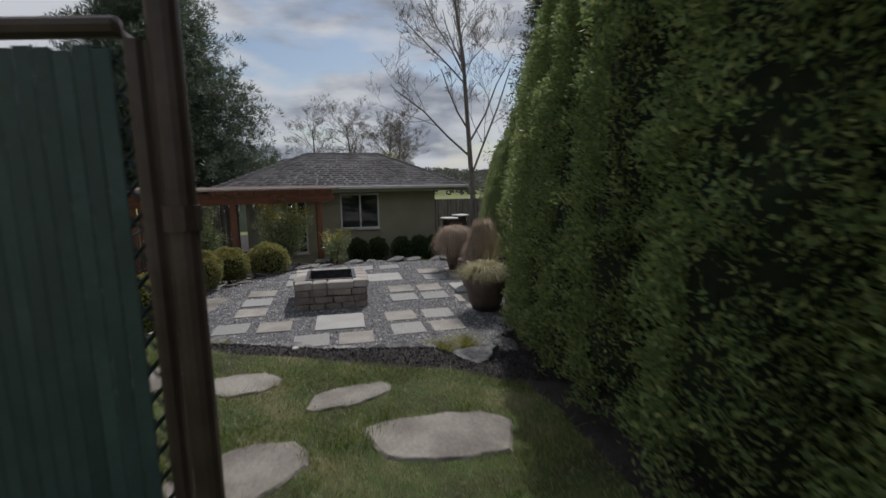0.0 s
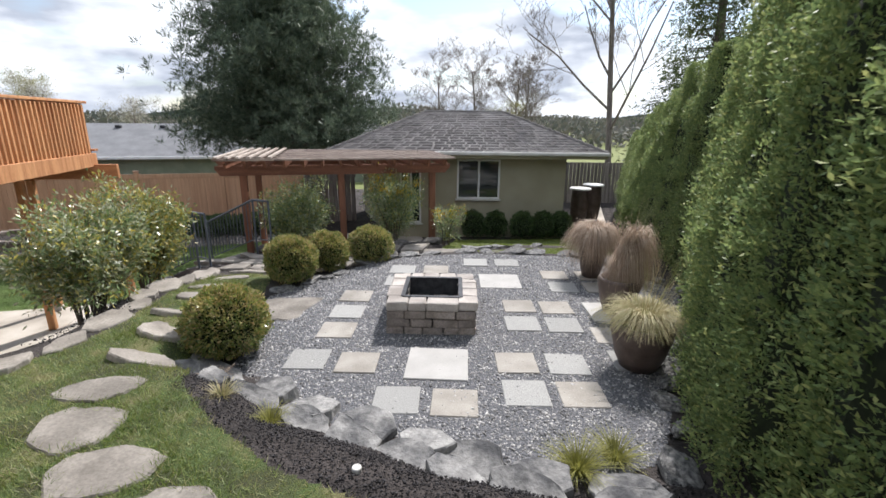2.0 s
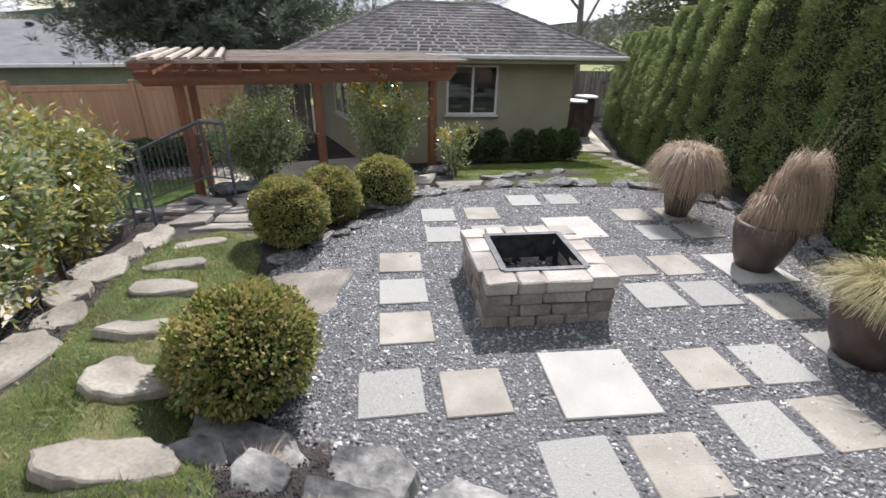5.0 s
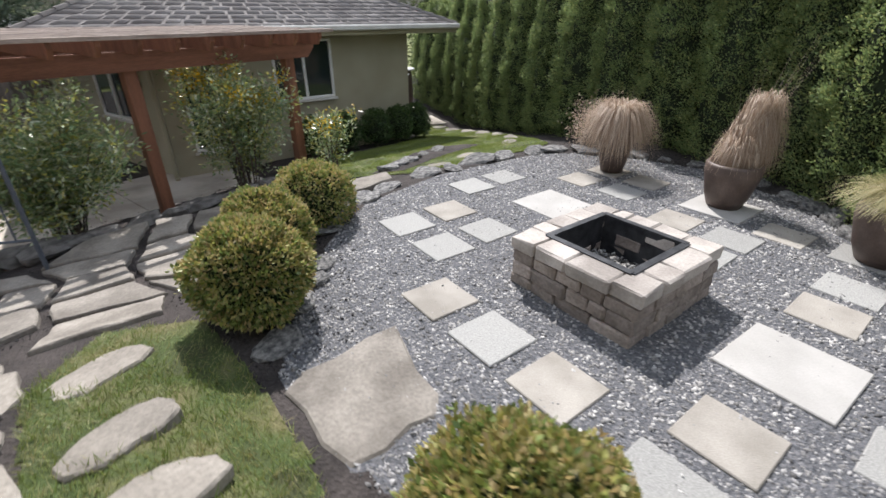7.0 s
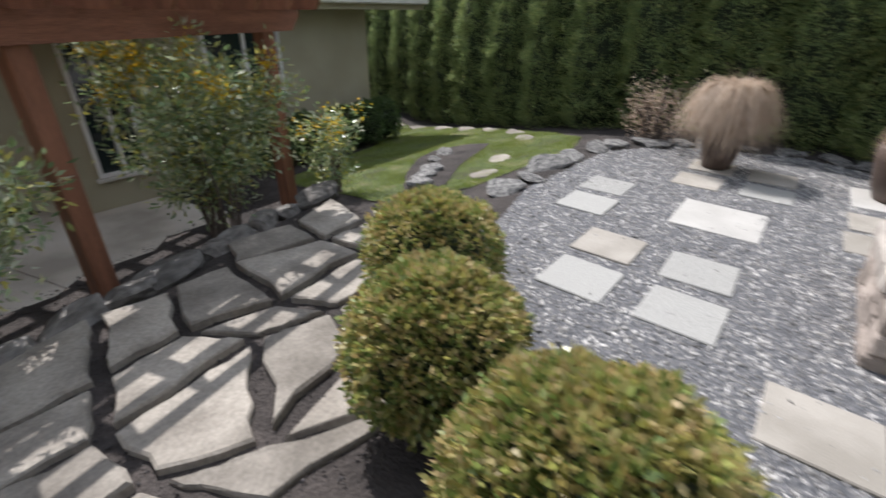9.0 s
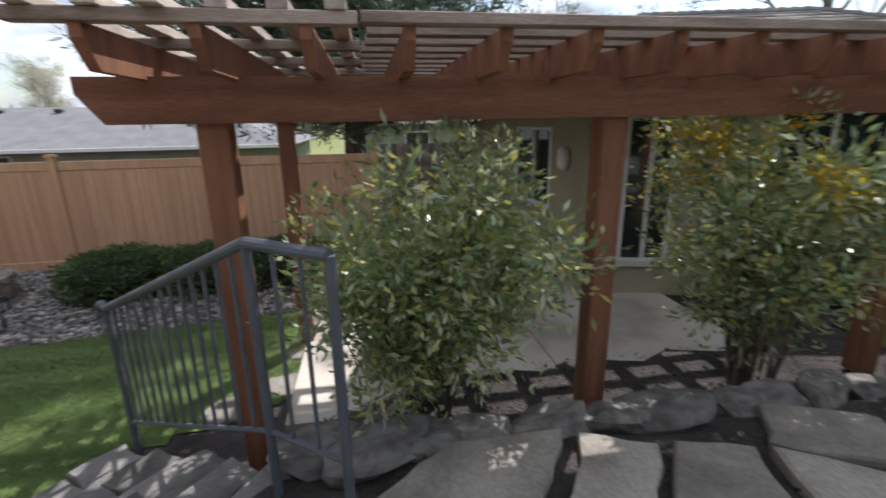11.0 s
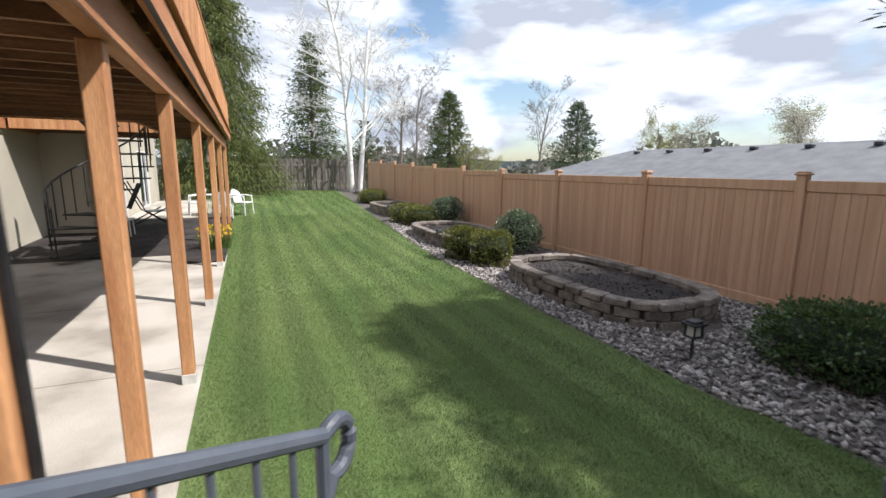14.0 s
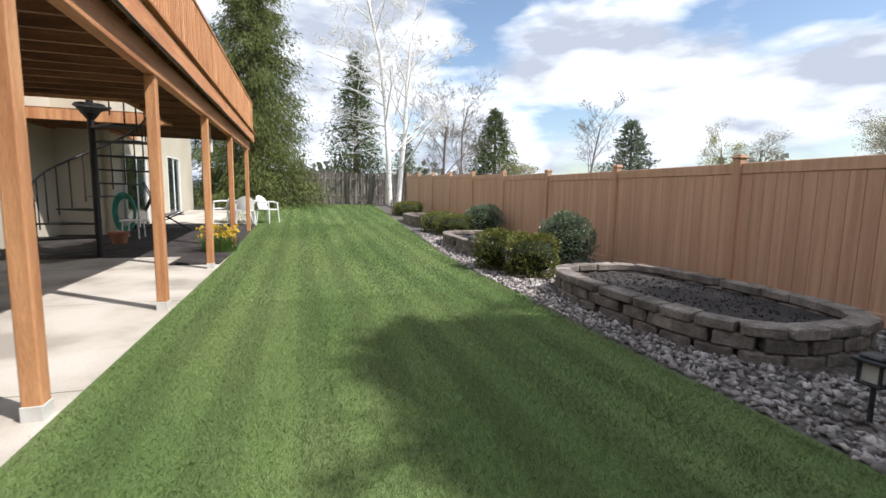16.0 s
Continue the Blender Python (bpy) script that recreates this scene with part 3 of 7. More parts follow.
ground = tagged(link_mesh("ground", ground_me, [M["soil"], M["field"]]), "dark bark mulch and soil between the planted areas", "ground", kind="structure")
cx, cy = gx[:-1, :-1].ravel(), gy[:-1, :-1].ravel()
ground_me.polygons.foreach_set("material_index", ((cy > 25) | (cx < -36) | (cx > 12) | (cy < -6)).astype(np.int32))
sheet("gravel_patio", PATIO, 0.025, 0.006, M["gravel"], "flat patio of small blue-grey crushed gravel", "patio")
sheet("lawn_upper", UPPER_LAWN, 0.03, 0.012, M["lawn"], "patchy green lawn sloping down beside the gravel patio", "lawn")
sheet("lawn_side", SIDE_LAWN, 0.04, 0.012, M["lawn"], "small green lawn sloping to the garage wall", "lawn")
made = set(bpy.data.objects)
sheet("lawn_lower", LOW_LAWN, 0.12, 0.012, M["lawn_low"], "long mown lawn with faint stripes", "lawn", True)
sheet("river_rock_border", RIVER, 0.15, 0.008, M["riverbed"], "border of grey river rock along the fence", "border", True)


def slab(name, poly, z, thick, mat, label, category, slope=False):
    bm = bmesh.new()
    vs = [bm.verts.new((x, y, (float(low_level(x)) + 0.02 if slope else z))) for x, y in poly]
    f = bm.faces.new(vs)
    r = bmesh.ops.extrude_face_region(bm, geom=[f])
    for v in r["geom"]:
        if isinstance(v, bmesh.types.BMVert):
            v.co.z -= thick
    return tagged(part(name, bm, mat), label, category, kind="structure")


for i, x in enumerate(np.arange(-3.45, -20.0, -2.44)):
    x1 = max(x - 2.425, -20.3)
    if i == 0:
        poly = [(x, 6.32), (x, 9.0), (x - 0.9, 9.75), (x - 1.35, 10.41), (x1, 10.41), (x1, 6.32)]
    else:
        poly = [(x, 6.32), (x, 10.41), (x1, 10.41), (x1, 6.32)]
    slab("concrete_slab", poly, -0.945, 0.1, M["concrete"], "pale broom-finished concrete patio slab under the deck", "patio slab")
slab("concrete_slab", [(-20.31, 7.42), (-20.31, 10.3), (-26.0, 9.6), (-26.0, 7.42)], -0.9, 0.1, M["concrete"], "pale concrete patio slab under the garden chairs", "patio slab", True)
for x0, x1 in ((-3.3, -1.0), (-0.985, 1.0)):
    slab("concrete_slab", [(x0, 12.32), (x0, 15.04), (x1, 15.04), (x1, 12.32)], -0.9, 0.1, M["concrete"], "concrete patio slab under the pergola", "patio slab")
place_yard(made)
slab("side_walk", [(5.0, 15.9), (5.9, 15.7), (7.2, 21.0), (6.3, 21.0)], -0.86, 0.1, M["concrete"], "pale concrete walk beside the garage", "path")


# ---- garage at the end of the garden ----
def wall_with_hole(name, x0, x1, z0, z1, y, thick, hole, mat, label, along="x"):
    """A wall from x0 to x1 with one opening (a0, a1, b0, b1)."""
    bm = bmesh.new()
    a0, a1, b0, b1 = hole
    for (p0, p1, q0, q1) in ((x0, a0, z0, z1), (a1, x1, z0, z1), (a0, a1, z0, b0), (a0, a1, b1, z1)):
        c, s = ((p0 + p1) / 2, (q0 + q1) / 2), (p1 - p0, q1 - q0)
        if along == "x":
            box(bm, (s[0], thick, s[1]), (c[0], y + thick / 2, c[1]))
        else:
            box(bm, (thick, s[0], s[1]), (y + thick / 2, c[0], c[1]))
    return tagged(part(name, bm, mat), label, "wall", kind="structure")


def window(name, a0, a1, b0, b1, y, label, along="x", sill=True):
    """A two-light sliding window with white frame, face at y."""
    w, h = a1 - a0, b1 - b0
    ob = thing(name, label, "window", kind="structure", at=((a0 + a1) / 2, y, (b0 + b1) / 2) if along == "x" else (y, (a0 + a1) / 2, (b0 + b1) / 2), rz=0 if along == "x" else 90)
    sgn = 1
    for nm, s, c in (("frame_top", (w, 0.09, 0.05), (0, 0, h / 2 - 0.025)), ("frame_bottom", (w, 0.09, 0.05), (0, 0, -h / 2 + 0.025)),
                     ("frame_side", (0.05, 0.09, h - 0.1), (-w / 2 + 0.025, 0, 0)), ("frame_side", (0.05, 0.09, h - 0.1), (w / 2 - 0.025, 0, 0)),
                     ("mullion", (0.055, 0.075, h - 0.1), (0.01, 0, 0))):
        boxpart(nm, s, c, M["white"], ob, 0.006)
    for sx in (-1, 1):
        boxpart("pane", (w / 2 - 0.075, 0.012, h - 0.1), (sx * (w / 4 - 0.012), 0.012 * sx, 0), M["glass"], ob, 0.0)
    if sill:
        boxpart("sill", (w + 0.08, 0.07, 0.045), (0, -0.05, -h / 2 - 0.024), M["gutter"], ob, 0.006)
    return ob


GX0, GX1, GY0, GY1, GZ, EZ = -0.8, 4.28, 15.05, 19.2, -1.0, 1.55
wall_with_hole("wall_south", 0.6, GX1, GZ, EZ, GY0, 0.16, (1.21, 2.43, 0.25, 1.37), M["stucco"], "olive stucco garage wall facing the patio")
wall_with_hole("wall_south_porch", GX0, 0.598, GZ, EZ, GY0, 0.16, (-0.42, 0.18, -0.48, 1.3), M["stucco"], "olive stucco garage wall under the pergola")
window("window_4", -0.42, 0.18, -0.48, 1.3, GY0 + 0.01, "tall dark white-framed window under the pergola")
window("window_1", 1.21, 2.43, 0.25, 1.37, GY0 + 0.01, "white-framed sliding window in the olive wall")
wall_with_hole("wall_west", 0.06, 4.35, GZ, EZ, 0.0, 0.16, (0.95, 2.15, 0.0, 1.15), M["stucco"], "olive stucco side wall beside the pergola patio", "y").matrix_basis = pose(GX0, GY0 + 0.1, 0, 0, 0, 20.4)
window("window_2", 0.95, 2.15, 0.0, 1.15, 0.0, "white-framed sliding window in the side wall", "y").matrix_basis = pose(GX0, GY0 + 0.1, 0, 0, 0, 20.4) @ pose(0.02, 1.55, 0.575, 0, 0, 270)
wall_with_hole("wall_east", GY0 + 0.16, GY1, GZ, EZ, GX1 - 0.16, 0.16, (17, 17.5, 0.4, 1.0), M["stucco"], "olive stucco garage wall beside the walk", "y")
tagged(part("wall_north", box(bmesh.new(), (GX1 - GX0, 0.16, EZ - GZ), ((GX0 + GX1) / 2, GY1 + 0.08, (EZ + GZ) / 2)), M["stucco"]), "olive stucco rear wall of the garage", "wall", kind="structure")
tagged(part("ceiling", box(bmesh.new(), (GX1 - GX0 - 0.34, GY1 - GY0 - 0.2, 0.04), ((GX0 + GX1) / 2, (GY0 + GY1) / 2 + 0.05, EZ - 0.05)), M["stucco"]), "plain ceiling inside the garage", "ceiling", kind="structure")

# hip roof, of shingle courses
RX0, RX1, RY0, RY1, RYC = -2.35, 5.25, 14.5, 19.7, 17.1
RZ0, RZ1, RXA, RXB = 1.6, 2.70, 0.2, 2.65
roof = thing("roof", "grey-brown asphalt shingle hip roof of the garage", "roof", kind="structure")
bm = bmesh.new()
c = [bm.verts.new(p) for p in ((RX0, RY0, RZ0), (RX1, RY0, RZ0), (RX1, RY1, RZ0), (RX0, RY1, RZ0), (RXA, RYC, RZ1), (RXB, RYC, RZ1))]
for f in ((0, 1, 5, 4), (1, 2, 5), (2, 3, 4, 5), (3, 0, 4), (3, 2, 1, 0)):
    bm.faces.new([c[i] for i in f])
part("roof_deck", bm, M["shingle"], roof)


def courses(name, a, b, top_a, top_b, rows, normal_lift=0.012, tab=0.32):
    """Overlapping shingle tabs on the roof face between eave a-b and ridge top_a-top_b."""
    a, b, top_a, top_b = (np.array(p, float) for p in (a, b, top_a, top_b))
    nrm = np.cross(b - a, (top_a + top_b) / 2 - (a + b) / 2)
    nrm /= np.linalg.norm(nrm)
    V, F = [], []
    r = random.Random(5)
    for i in range(rows):
        f0, f1 = i / rows, min(1, (i + 1.12) / rows)
        l0, r0, l1, r1 = a + (top_a - a) * f0, b + (top_b - b) * f0, a + (top_a - a) * f1, b + (top_b - b) * f1
        span = np.linalg.norm(r0 - l0)
        if span < 0.05:
            continue
        n = max(1, int(span / tab))
        cuts = [0.0] + sorted((k + r.uniform(-0.3, 0.3)) / n for k in range(1, n)) + [1.0]
        for u, w in zip(cuts, cuts[1:]):
            lift = normal_lift * r.uniform(0.7, 1.5)
            k = len(V)
            p, q = l0 + (r0 - l0) * (u + 0.004), l0 + (r0 - l0) * (w - 0.004)
            s, t = l1 + (r1 - l1) * (u + 0.004), l1 + (r1 - l1) * (w - 0.004)
            V += [p + nrm * lift, q + nrm * lift, t + nrm * 0.003, s + nrm * 0.003, p, q]
            F += [(k, k + 1, k + 2, k + 3), (k + 4, k + 5, k + 1, k)]
    return arrays_mesh(name, np.array(V), np.array(F))


M["tab"] = material("shingle_tab", (0.17, 0.155, 0.15), (0.25, 0.235, 0.225), 1.5, 0.95, 0.5, 70, rand=0.24, fine=0.2, island=True)
for e in (((RX0, RY0, RZ0), (RX1, RY0, RZ0), (RXA, RYC, RZ1), (RXB, RYC, RZ1)), ((RX1, RY0, RZ0), (RX1, RY1, RZ0), (RXB, RYC, RZ1), (RXB, RYC, RZ1)),
          ((RX0, RY1, RZ0), (RX0, RY0, RZ0), (RXA, RYC, RZ1), (RXA, RYC, RZ1))):
    tagged(link_mesh("shingles", courses("shingles", *e, 17), M["tab"], roof), kind="stuff")
for p, q in (((RXA, RYC, RZ1), (RXB, RYC, RZ1)), ((RX1, RY0, RZ0), (RXB, RYC, RZ1)), ((RX0, RY0, RZ0), (RXA, RYC, RZ1))):
    bm = bmesh.new()
    n = 14
    for k in range(n):
        A, B = Vector(p).lerp(Vector(q), k / n), Vector(p).lerp(Vector(q), (k + 1.15) / n)
        tube(bm, [A + Vector((0, 0, 0.012)), B + Vector((0, 0, 0.0))], [0.05, 0.04], 6)
    part("ridge_cap", bm, M["shingle"], roof)
boxpart("fascia", (RX1 - RX0, 0.03, 0.15), ((RX0 + RX1) / 2, RY0 + 0.02, RZ0 - 0.09), M["stucco"], roof)
boxpart("gutter", (RX1 - RX0 + 0.04, 0.11, 0.1), ((RX0 + RX1) / 2, RY0 - 0.055, RZ0 - 0.03), M["gutter"], roof, 0.02, label="cream metal gutter")
boxpart("fascia", (0.03, RY1 - RY0, 0.15), (RX0 + 0.02, (RY0 + RY1) / 2, RZ0 - 0.09), M["stucco"], roof)
boxpart("fascia", (0.03, RY1 - RY0, 0.15), (RX1 - 0.02, (RY0 + RY1) / 2, RZ0 - 0.09), M["stucco"], roof)
boxpart("soffit", (RX1 - RX0 - 0.1, RY1 - RY0 - 0.1, 0.02), ((RX0 + RX1) / 2, (RY0 + RY1) / 2, RZ0 - 0.035), M["stucco"], roof, 0.0)
for vx, vy in ((1.0, 17.7), (2.0, 17.9)):
    part("roof_vent", lathe(bmesh.new(), [(0.05, 0), (0.05, 0.3), (0.08, 0.31), (0.08, 0.36), (0.02, 0.38)], 10, (vx, vy, 2.4)), M["steel_dark"], roof)
spout = thing("downpipe", "olive metal downpipe at the corner of the garage", "downpipe", at=(GX0 - 0.06, GY0 - 0.05, 0))
part("pipe", tube(bmesh.new(), [(0, -0.45, 1.5), (0, -0.4, 1.4), (0, 0, 1.2), (0, 0, -0.85), (0, -0.12, -0.89)], 0.04, 6), M["stucco"], spout)
sconce = thing("wall_light", "white oval wall light on the side wall", "wall light", at=(GX0 - 0.2, 15.6, 0.75))
part("shade", lathe(bmesh.new(), [(0.01, -0.16), (0.07, -0.12), (0.09, 0), (0.07, 0.12), (0.01, 0.16)], 12, (-0.04, 0, 0)), M["white"], sconce, smooth=True)


# ---- fences ----
made = set(bpy.data.objects)
fence = thing("fence", "tan vinyl privacy fence with capped posts", "fence", kind="structure")
FENCE_Y, FX = 17.21, [-2.46 - 2.44 * k for k in range(12)]
bm = bmesh.new()
box(bm, (0.115, 0.115, 1.8), (0, 0, 0.9), bevel=0.008)
post0 = part("post", bm, M["vinyl"], fence)
bm = bmesh.new()
box(bm, (0.15, 0.15, 0.03), (0, 0, 1.815), bevel=0.008)
box(bm, (0.12, 0.12, 0.02), (0, 0, 1.84), bevel=0.008)
cap0 = part("post_cap", bm, M["vinyl"], fence)
BW = 2.31 / 15
board0 = part("board", box(bmesh.new(), (BW - 0.003, 0.022, 1.5), (0, 0, 0.88), bevel=0.003), M["vinyl"], fence)
panel0 = part("panel", box(bmesh.new(), (2.31, 0.012, 1.5), (0, 0.004, 0.88)), M["vinyl"], fence)
bm = bmesh.new()
box(bm, (2.325, 0.05, 0.14), (0, 0, 0), bevel=0.008)
rail0 = part("fence_rail", bm, M["vinyl"], fence)
for i, x in enumerate(FX):
    z = float(low_level(x)) - 0.03
    mid = float(low_level(x - 1.22)) - 0.03
    ms = (pose(x, FENCE_Y, z), pose(x, FENCE_Y, z), pose(x - 1.22, FENCE_Y, mid), pose(x - 1.22, FENCE_Y, mid + 1.67), pose(x - 1.22, FENCE_Y, mid + 0.1))
    for k in range(15 if i < len(FX) - 1 else 0):
        m = pose(x - 1.22 - 1.155 + BW * (k + 0.5), FENCE_Y, mid)
        if i == k == 0:
            board0.matrix_basis = m
        else:
            again("board", board0, fence, m)
    for j, (src, m) in enumerate(zip((post0, cap0, panel0, rail0, rail0), ms)):
        if i == 0 and j < 4:
            src.matrix_basis = m
        elif not (i == len(FX) - 1 and j > 1):
            again(src.name.split(".")[0], src, fence, m)

back_fence = thing("board_fence", "weathered grey board-on-board fence at the end of the lawn", "fence", kind="structure")
bm = bmesh.new()
box(bm, (0.02, 0.14, 1.75), (0, 0, 0.9), bevel=0.003)
b0 = part("board", bm, M["greyboard"], back_fence)
r = random.Random(3)
for k in range(62):
    m = pose(-31.1 + (0.035 if k % 2 else -0.035), 7.0 + k * 0.17, -0.43 + r.uniform(-0.02, 0.02), 0, r.uniform(-0.6, 0.6), 0)
    if k == 0:
        b0.matrix_basis = m
    else:
        again("board", b0, back_fence, m)
for z in (0.1, 1.0):
    boxpart("fence_rail", (0.04, 10.6, 0.09), (-31.1, 12.25, z), M["greyboard"], back_fence)
grey_fence = thing("board_fence", "weathered grey board fence between the tan fence and the garage", "fence", kind="structure")
bm = bmesh.new()
box(bm, (0.14, 0.02, 1.85), (0, 0, 0.92), bevel=0.003)
b1 = part("board", bm, M["greyboard"], grey_fence)
for k in range(11):
    m = pose(-2.3 + k * 0.15, 17.1 + (0.02 if k % 2 else 0), -0.95, 0, r.uniform(-0.5, 0.5), 0)
    if k == 0:
        b1.matrix_basis = m
    else:
        again("board", b1, grey_fence, m)
boxpart("fence_rail", (1.7, 0.04, 0.09), (-1.55, 17.14, 0.6), M["greyboard"], grey_fence)
place_yard(made)
side_fence = thing("board_fence", "dark brown board fence behind the walk", "fence", kind="structure")
b2 = part("board", box(bmesh.new(), (0.14, 0.02, 1.75), (0, 0, 0.87), bevel=0.003), M["greyboard"], side_fence)
for k in range(26):
    m = pose(4.7 + k * 0.15, 21.6, -0.95)
    if k == 0:
        b2.matrix_basis = m
    else:
        again("board", b2, side_fence, m)

# ---- house with the deck ----
made = set(bpy.data.objects)
HW = M["stucco_pale"]
tagged(part("wall_house", box(bmesh.new(), (12.4, 0.2, 5.6), (-11.8, 6.2, 1.8)), HW), "cream stucco house wall under the deck", "wall", kind="structure")
tagged(part("wall_house_jog", box(bmesh.new(), (0.2, 1.1, 5.6), (-18.1, 6.75, 1.8)), HW), "short cream stucco return of the house wall", "wall", kind="structure")
wall_with_hole("wall_house_far", -26.6, -18.0, -1.0, 4.6, 7.4 - 0.2, 0.2, (-24.6, -22.9, -0.62, 1.4), HW, "cream stucco house wall at the far patio")
tagged(part("wall_house_end", box(bmesh.new(), (0.2, 5.0, 5.6), (-26.6, 4.7, 1.8)), HW), "cream stucco end wall of the house", "wall", kind="structure")
tagged(part("wall_house_east", box(bmesh.new(), (0.2, 6.0, 5.6), (-5.7, 3.2, 1.8)), HW), "cream stucco end wall of the house", "wall", kind="structure")
bm = bmesh.new()
c = [bm.verts.new(p) for p in ((-27.2, 0, 4.55), (-5.4, 0, 4.55), (-5.4, 6.9, 4.55), (-27.2, 6.9, 4.55), (-27.2, 3.2, 6.2), (-5.4, 3.2, 6.2))]
for f in ((0, 1, 5, 4), (2, 3, 4, 5), (1, 2, 5), (3, 0, 4), (0, 3, 2, 1)):
    bm.faces.new([c[i] for i in f])
tagged(part("house_roof", bm, M["shingle_dark"]), "grey shingle roof of the house", "roof", kind="structure")
door = thing("sliding_door", "white-framed sliding glass door to the patio", "door", at=(-19.6, 7.4, 0.1), kind="structure")
for nm, s, cc in (("frame_side", (0.07, 0.06, 2.0), (-0.85, 0.035, 0)), ("frame_side", (0.07, 0.06, 2.0), (0.85, 0.035, 0)), ("frame_top", (1.77, 0.06, 0.07), (0, 0.035, 1.03)),
                  ("frame_bottom", (1.77, 0.06, 0.06), (0, 0.035, -1.02)), ("mullion", (0.08, 0.055, 1.98), (0, 0.035, 0))):
    boxpart(nm, s, cc, M["white"], door, 0.006)
for sx in (-1, 1):
    boxpart("pane", (0.76, 0.012, 1.95), (sx * 0.43, 0.03 + 0.012 * sx, 0), M["glass"], door, 0.0)
window("window_3", -24.6, -22.9, -0.62, 1.4, 7.36, "tall white-framed glass door in the far house wall", sill=False)

DECK_Y, DECK_Z = 10.42, 1.60
DX0, DX1 = -5.46, -19.1
deck = thing("deck", "raised cedar deck on square posts", "deck", kind="structure")
post_x = [-5.16, -6.36, -7.99, -10.38, -13.0, -15.6, -18.6]
for x in post_x:
    boxpart("post", (0.098, 0.098, 2.3), (x, 10.29 if x > -7 else 10.33, 0.235), M["cedar"], deck, 0.008)
for x in post_x:
    boxpart("post_base", (0.108, 0.108, 0.09), (x, 10.29 if x > -7 else 10.33, -0.905), M["gutter"], deck, 0.004)
boxpart("post", (0.098, 0.098, 2.55), (-6.02, 9.4, 0.33), M["cedar"], deck, 0.008)
boxpart("beam", (-5.05 - DX1, 0.09, 0.24), ((-5.05 + DX1) / 2, 10.33, 1.505), M["cedar_x"], deck, 0.006)
boxpart("rim_board", (DX0 - DX1 + 0.1, 0.045, 0.2), ((DX0 + DX1) / 2, 10.47, 1.71), M["cedar_x"], deck, 0.005)
HOLE = (-16.2, -13.5, 9.15)
bm = bmesh.new()
box(bm, (0.045, 4.0, 0.19), (0, 0, 0))
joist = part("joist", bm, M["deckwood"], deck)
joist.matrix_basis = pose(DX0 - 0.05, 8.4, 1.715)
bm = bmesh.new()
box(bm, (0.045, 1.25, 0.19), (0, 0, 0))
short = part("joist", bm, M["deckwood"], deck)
short.matrix_basis = pose(-15.5, 9.8, 1.715)
k = DX0 - 0.45
while k > DX1:
    if HOLE[0] < k < HOLE[1]:
        if abs(k + 15.5) > 0.1:
            again("joist", short, deck, pose(k, 9.8, 1.715))
    else:
        again("joist", joist, deck, pose(k, 8.4, 1.715))
    k -= 0.41
bd, bs = [None] * 2, 0
for i in range(28):
    y = 6.45 + i * 0.145
    if y > HOLE[2]:
        spans = ((DX0, DX1, 0),)
    else:
        spans = ((DX0, HOLE[1], 1), (HOLE[0], DX1, 2))
    for s, e, kind in spans:
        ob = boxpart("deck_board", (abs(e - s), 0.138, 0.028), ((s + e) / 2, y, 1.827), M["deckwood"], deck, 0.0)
boxpart("rim_board", (HOLE[1] - HOLE[0], 0.045, 0.21), ((HOLE[0] + HOLE[1]) / 2, HOLE[2], 1.705), M["cedar_x"], deck)
for x in HOLE[:2]:
    boxpart("rim_board", (0.045, 2.7, 0.21), (x, 7.8, 1.705), M["cedar"], deck)
boxpart("ledger", (12.3, 0.06, 0.22), (-11.8, 6.36, 1.7), M["cedar_x"], deck)
boxpart("ledger", (1.7, 0.06, 0.22), (-18.9, 7.44, 1.7), M["cedar_x"], deck)
boxpart("end_board", (0.045, 4.0, 0.22), (DX0 + 0.05, 8.45, 1.7), M["cedar"], deck)
boxpart("edge_trim", (DX0 - DX1 + 0.15, 0.12, 0.035), ((DX0 + DX1) / 2, 10.47, 1.86), M["cedar_x"], deck)
railing = thing("deck_railing", "cedar deck railing with close square balusters", "railing", kind="structure")
RTOP = 2.62
boxpart("top_rail", (DX0 - DX1 + 0.1, 0.14, 0.04), ((DX0 + DX1) / 2, DECK_Y, RTOP + 0.02), M["cedar_x"], railing)
boxpart("top_rail", (0.14, 3.6, 0.04), (DX0 - 0.02, 8.6, RTOP + 0.021), M["cedar"], railing)
boxpart("sub_rail", (DX0 - DX1, 0.04, 0.09), ((DX0 + DX1) / 2, DECK_Y, RTOP - 0.05), M["cedar_x"], railing)
boxpart("sub_rail", (0.04, 3.6, 0.09), (DX0 - 0.02, 8.6, RTOP - 0.05), M["cedar"], railing)
bal = part("baluster", box(bmesh.new(), (0.04, 0.04, 0.86), (0, 0, 0), bevel=0.003), M["cedar"], railing)
bal.matrix_basis = pose(DX0 - 0.03, DECK_Y + 0.04, 2.17)
for k in range(1, 136):
    again("baluster", bal, railing, pose(DX0 - 0.03 - 0.1 * k, DECK_Y + 0.042, 2.17))
for k in range(34):
    again("baluster", bal, railing, pose(DX0 + 0.022, DECK_Y - 0.1 - 0.105 * k, 2.17))
for k in range(7):
    boxpart("rail_post", (0.09, 0.09, 0.75), (DX0 - 0.06 - 2.26 * k, DECK_Y - 0.07, 2.2), M["cedar"], railing)
cable = thing("conduit", "dark cable conduit along the deck beam", "conduit")
part("cable", tube(bmesh.new(), [(DX0 - 0.1, 10.5, 1.58)] + [(DX0 - 0.5 - k * 1.2, 10.51, 1.585 - 0.015 * (k % 2)) for k in range(11)], 0.016, 6), M["black"], cable)
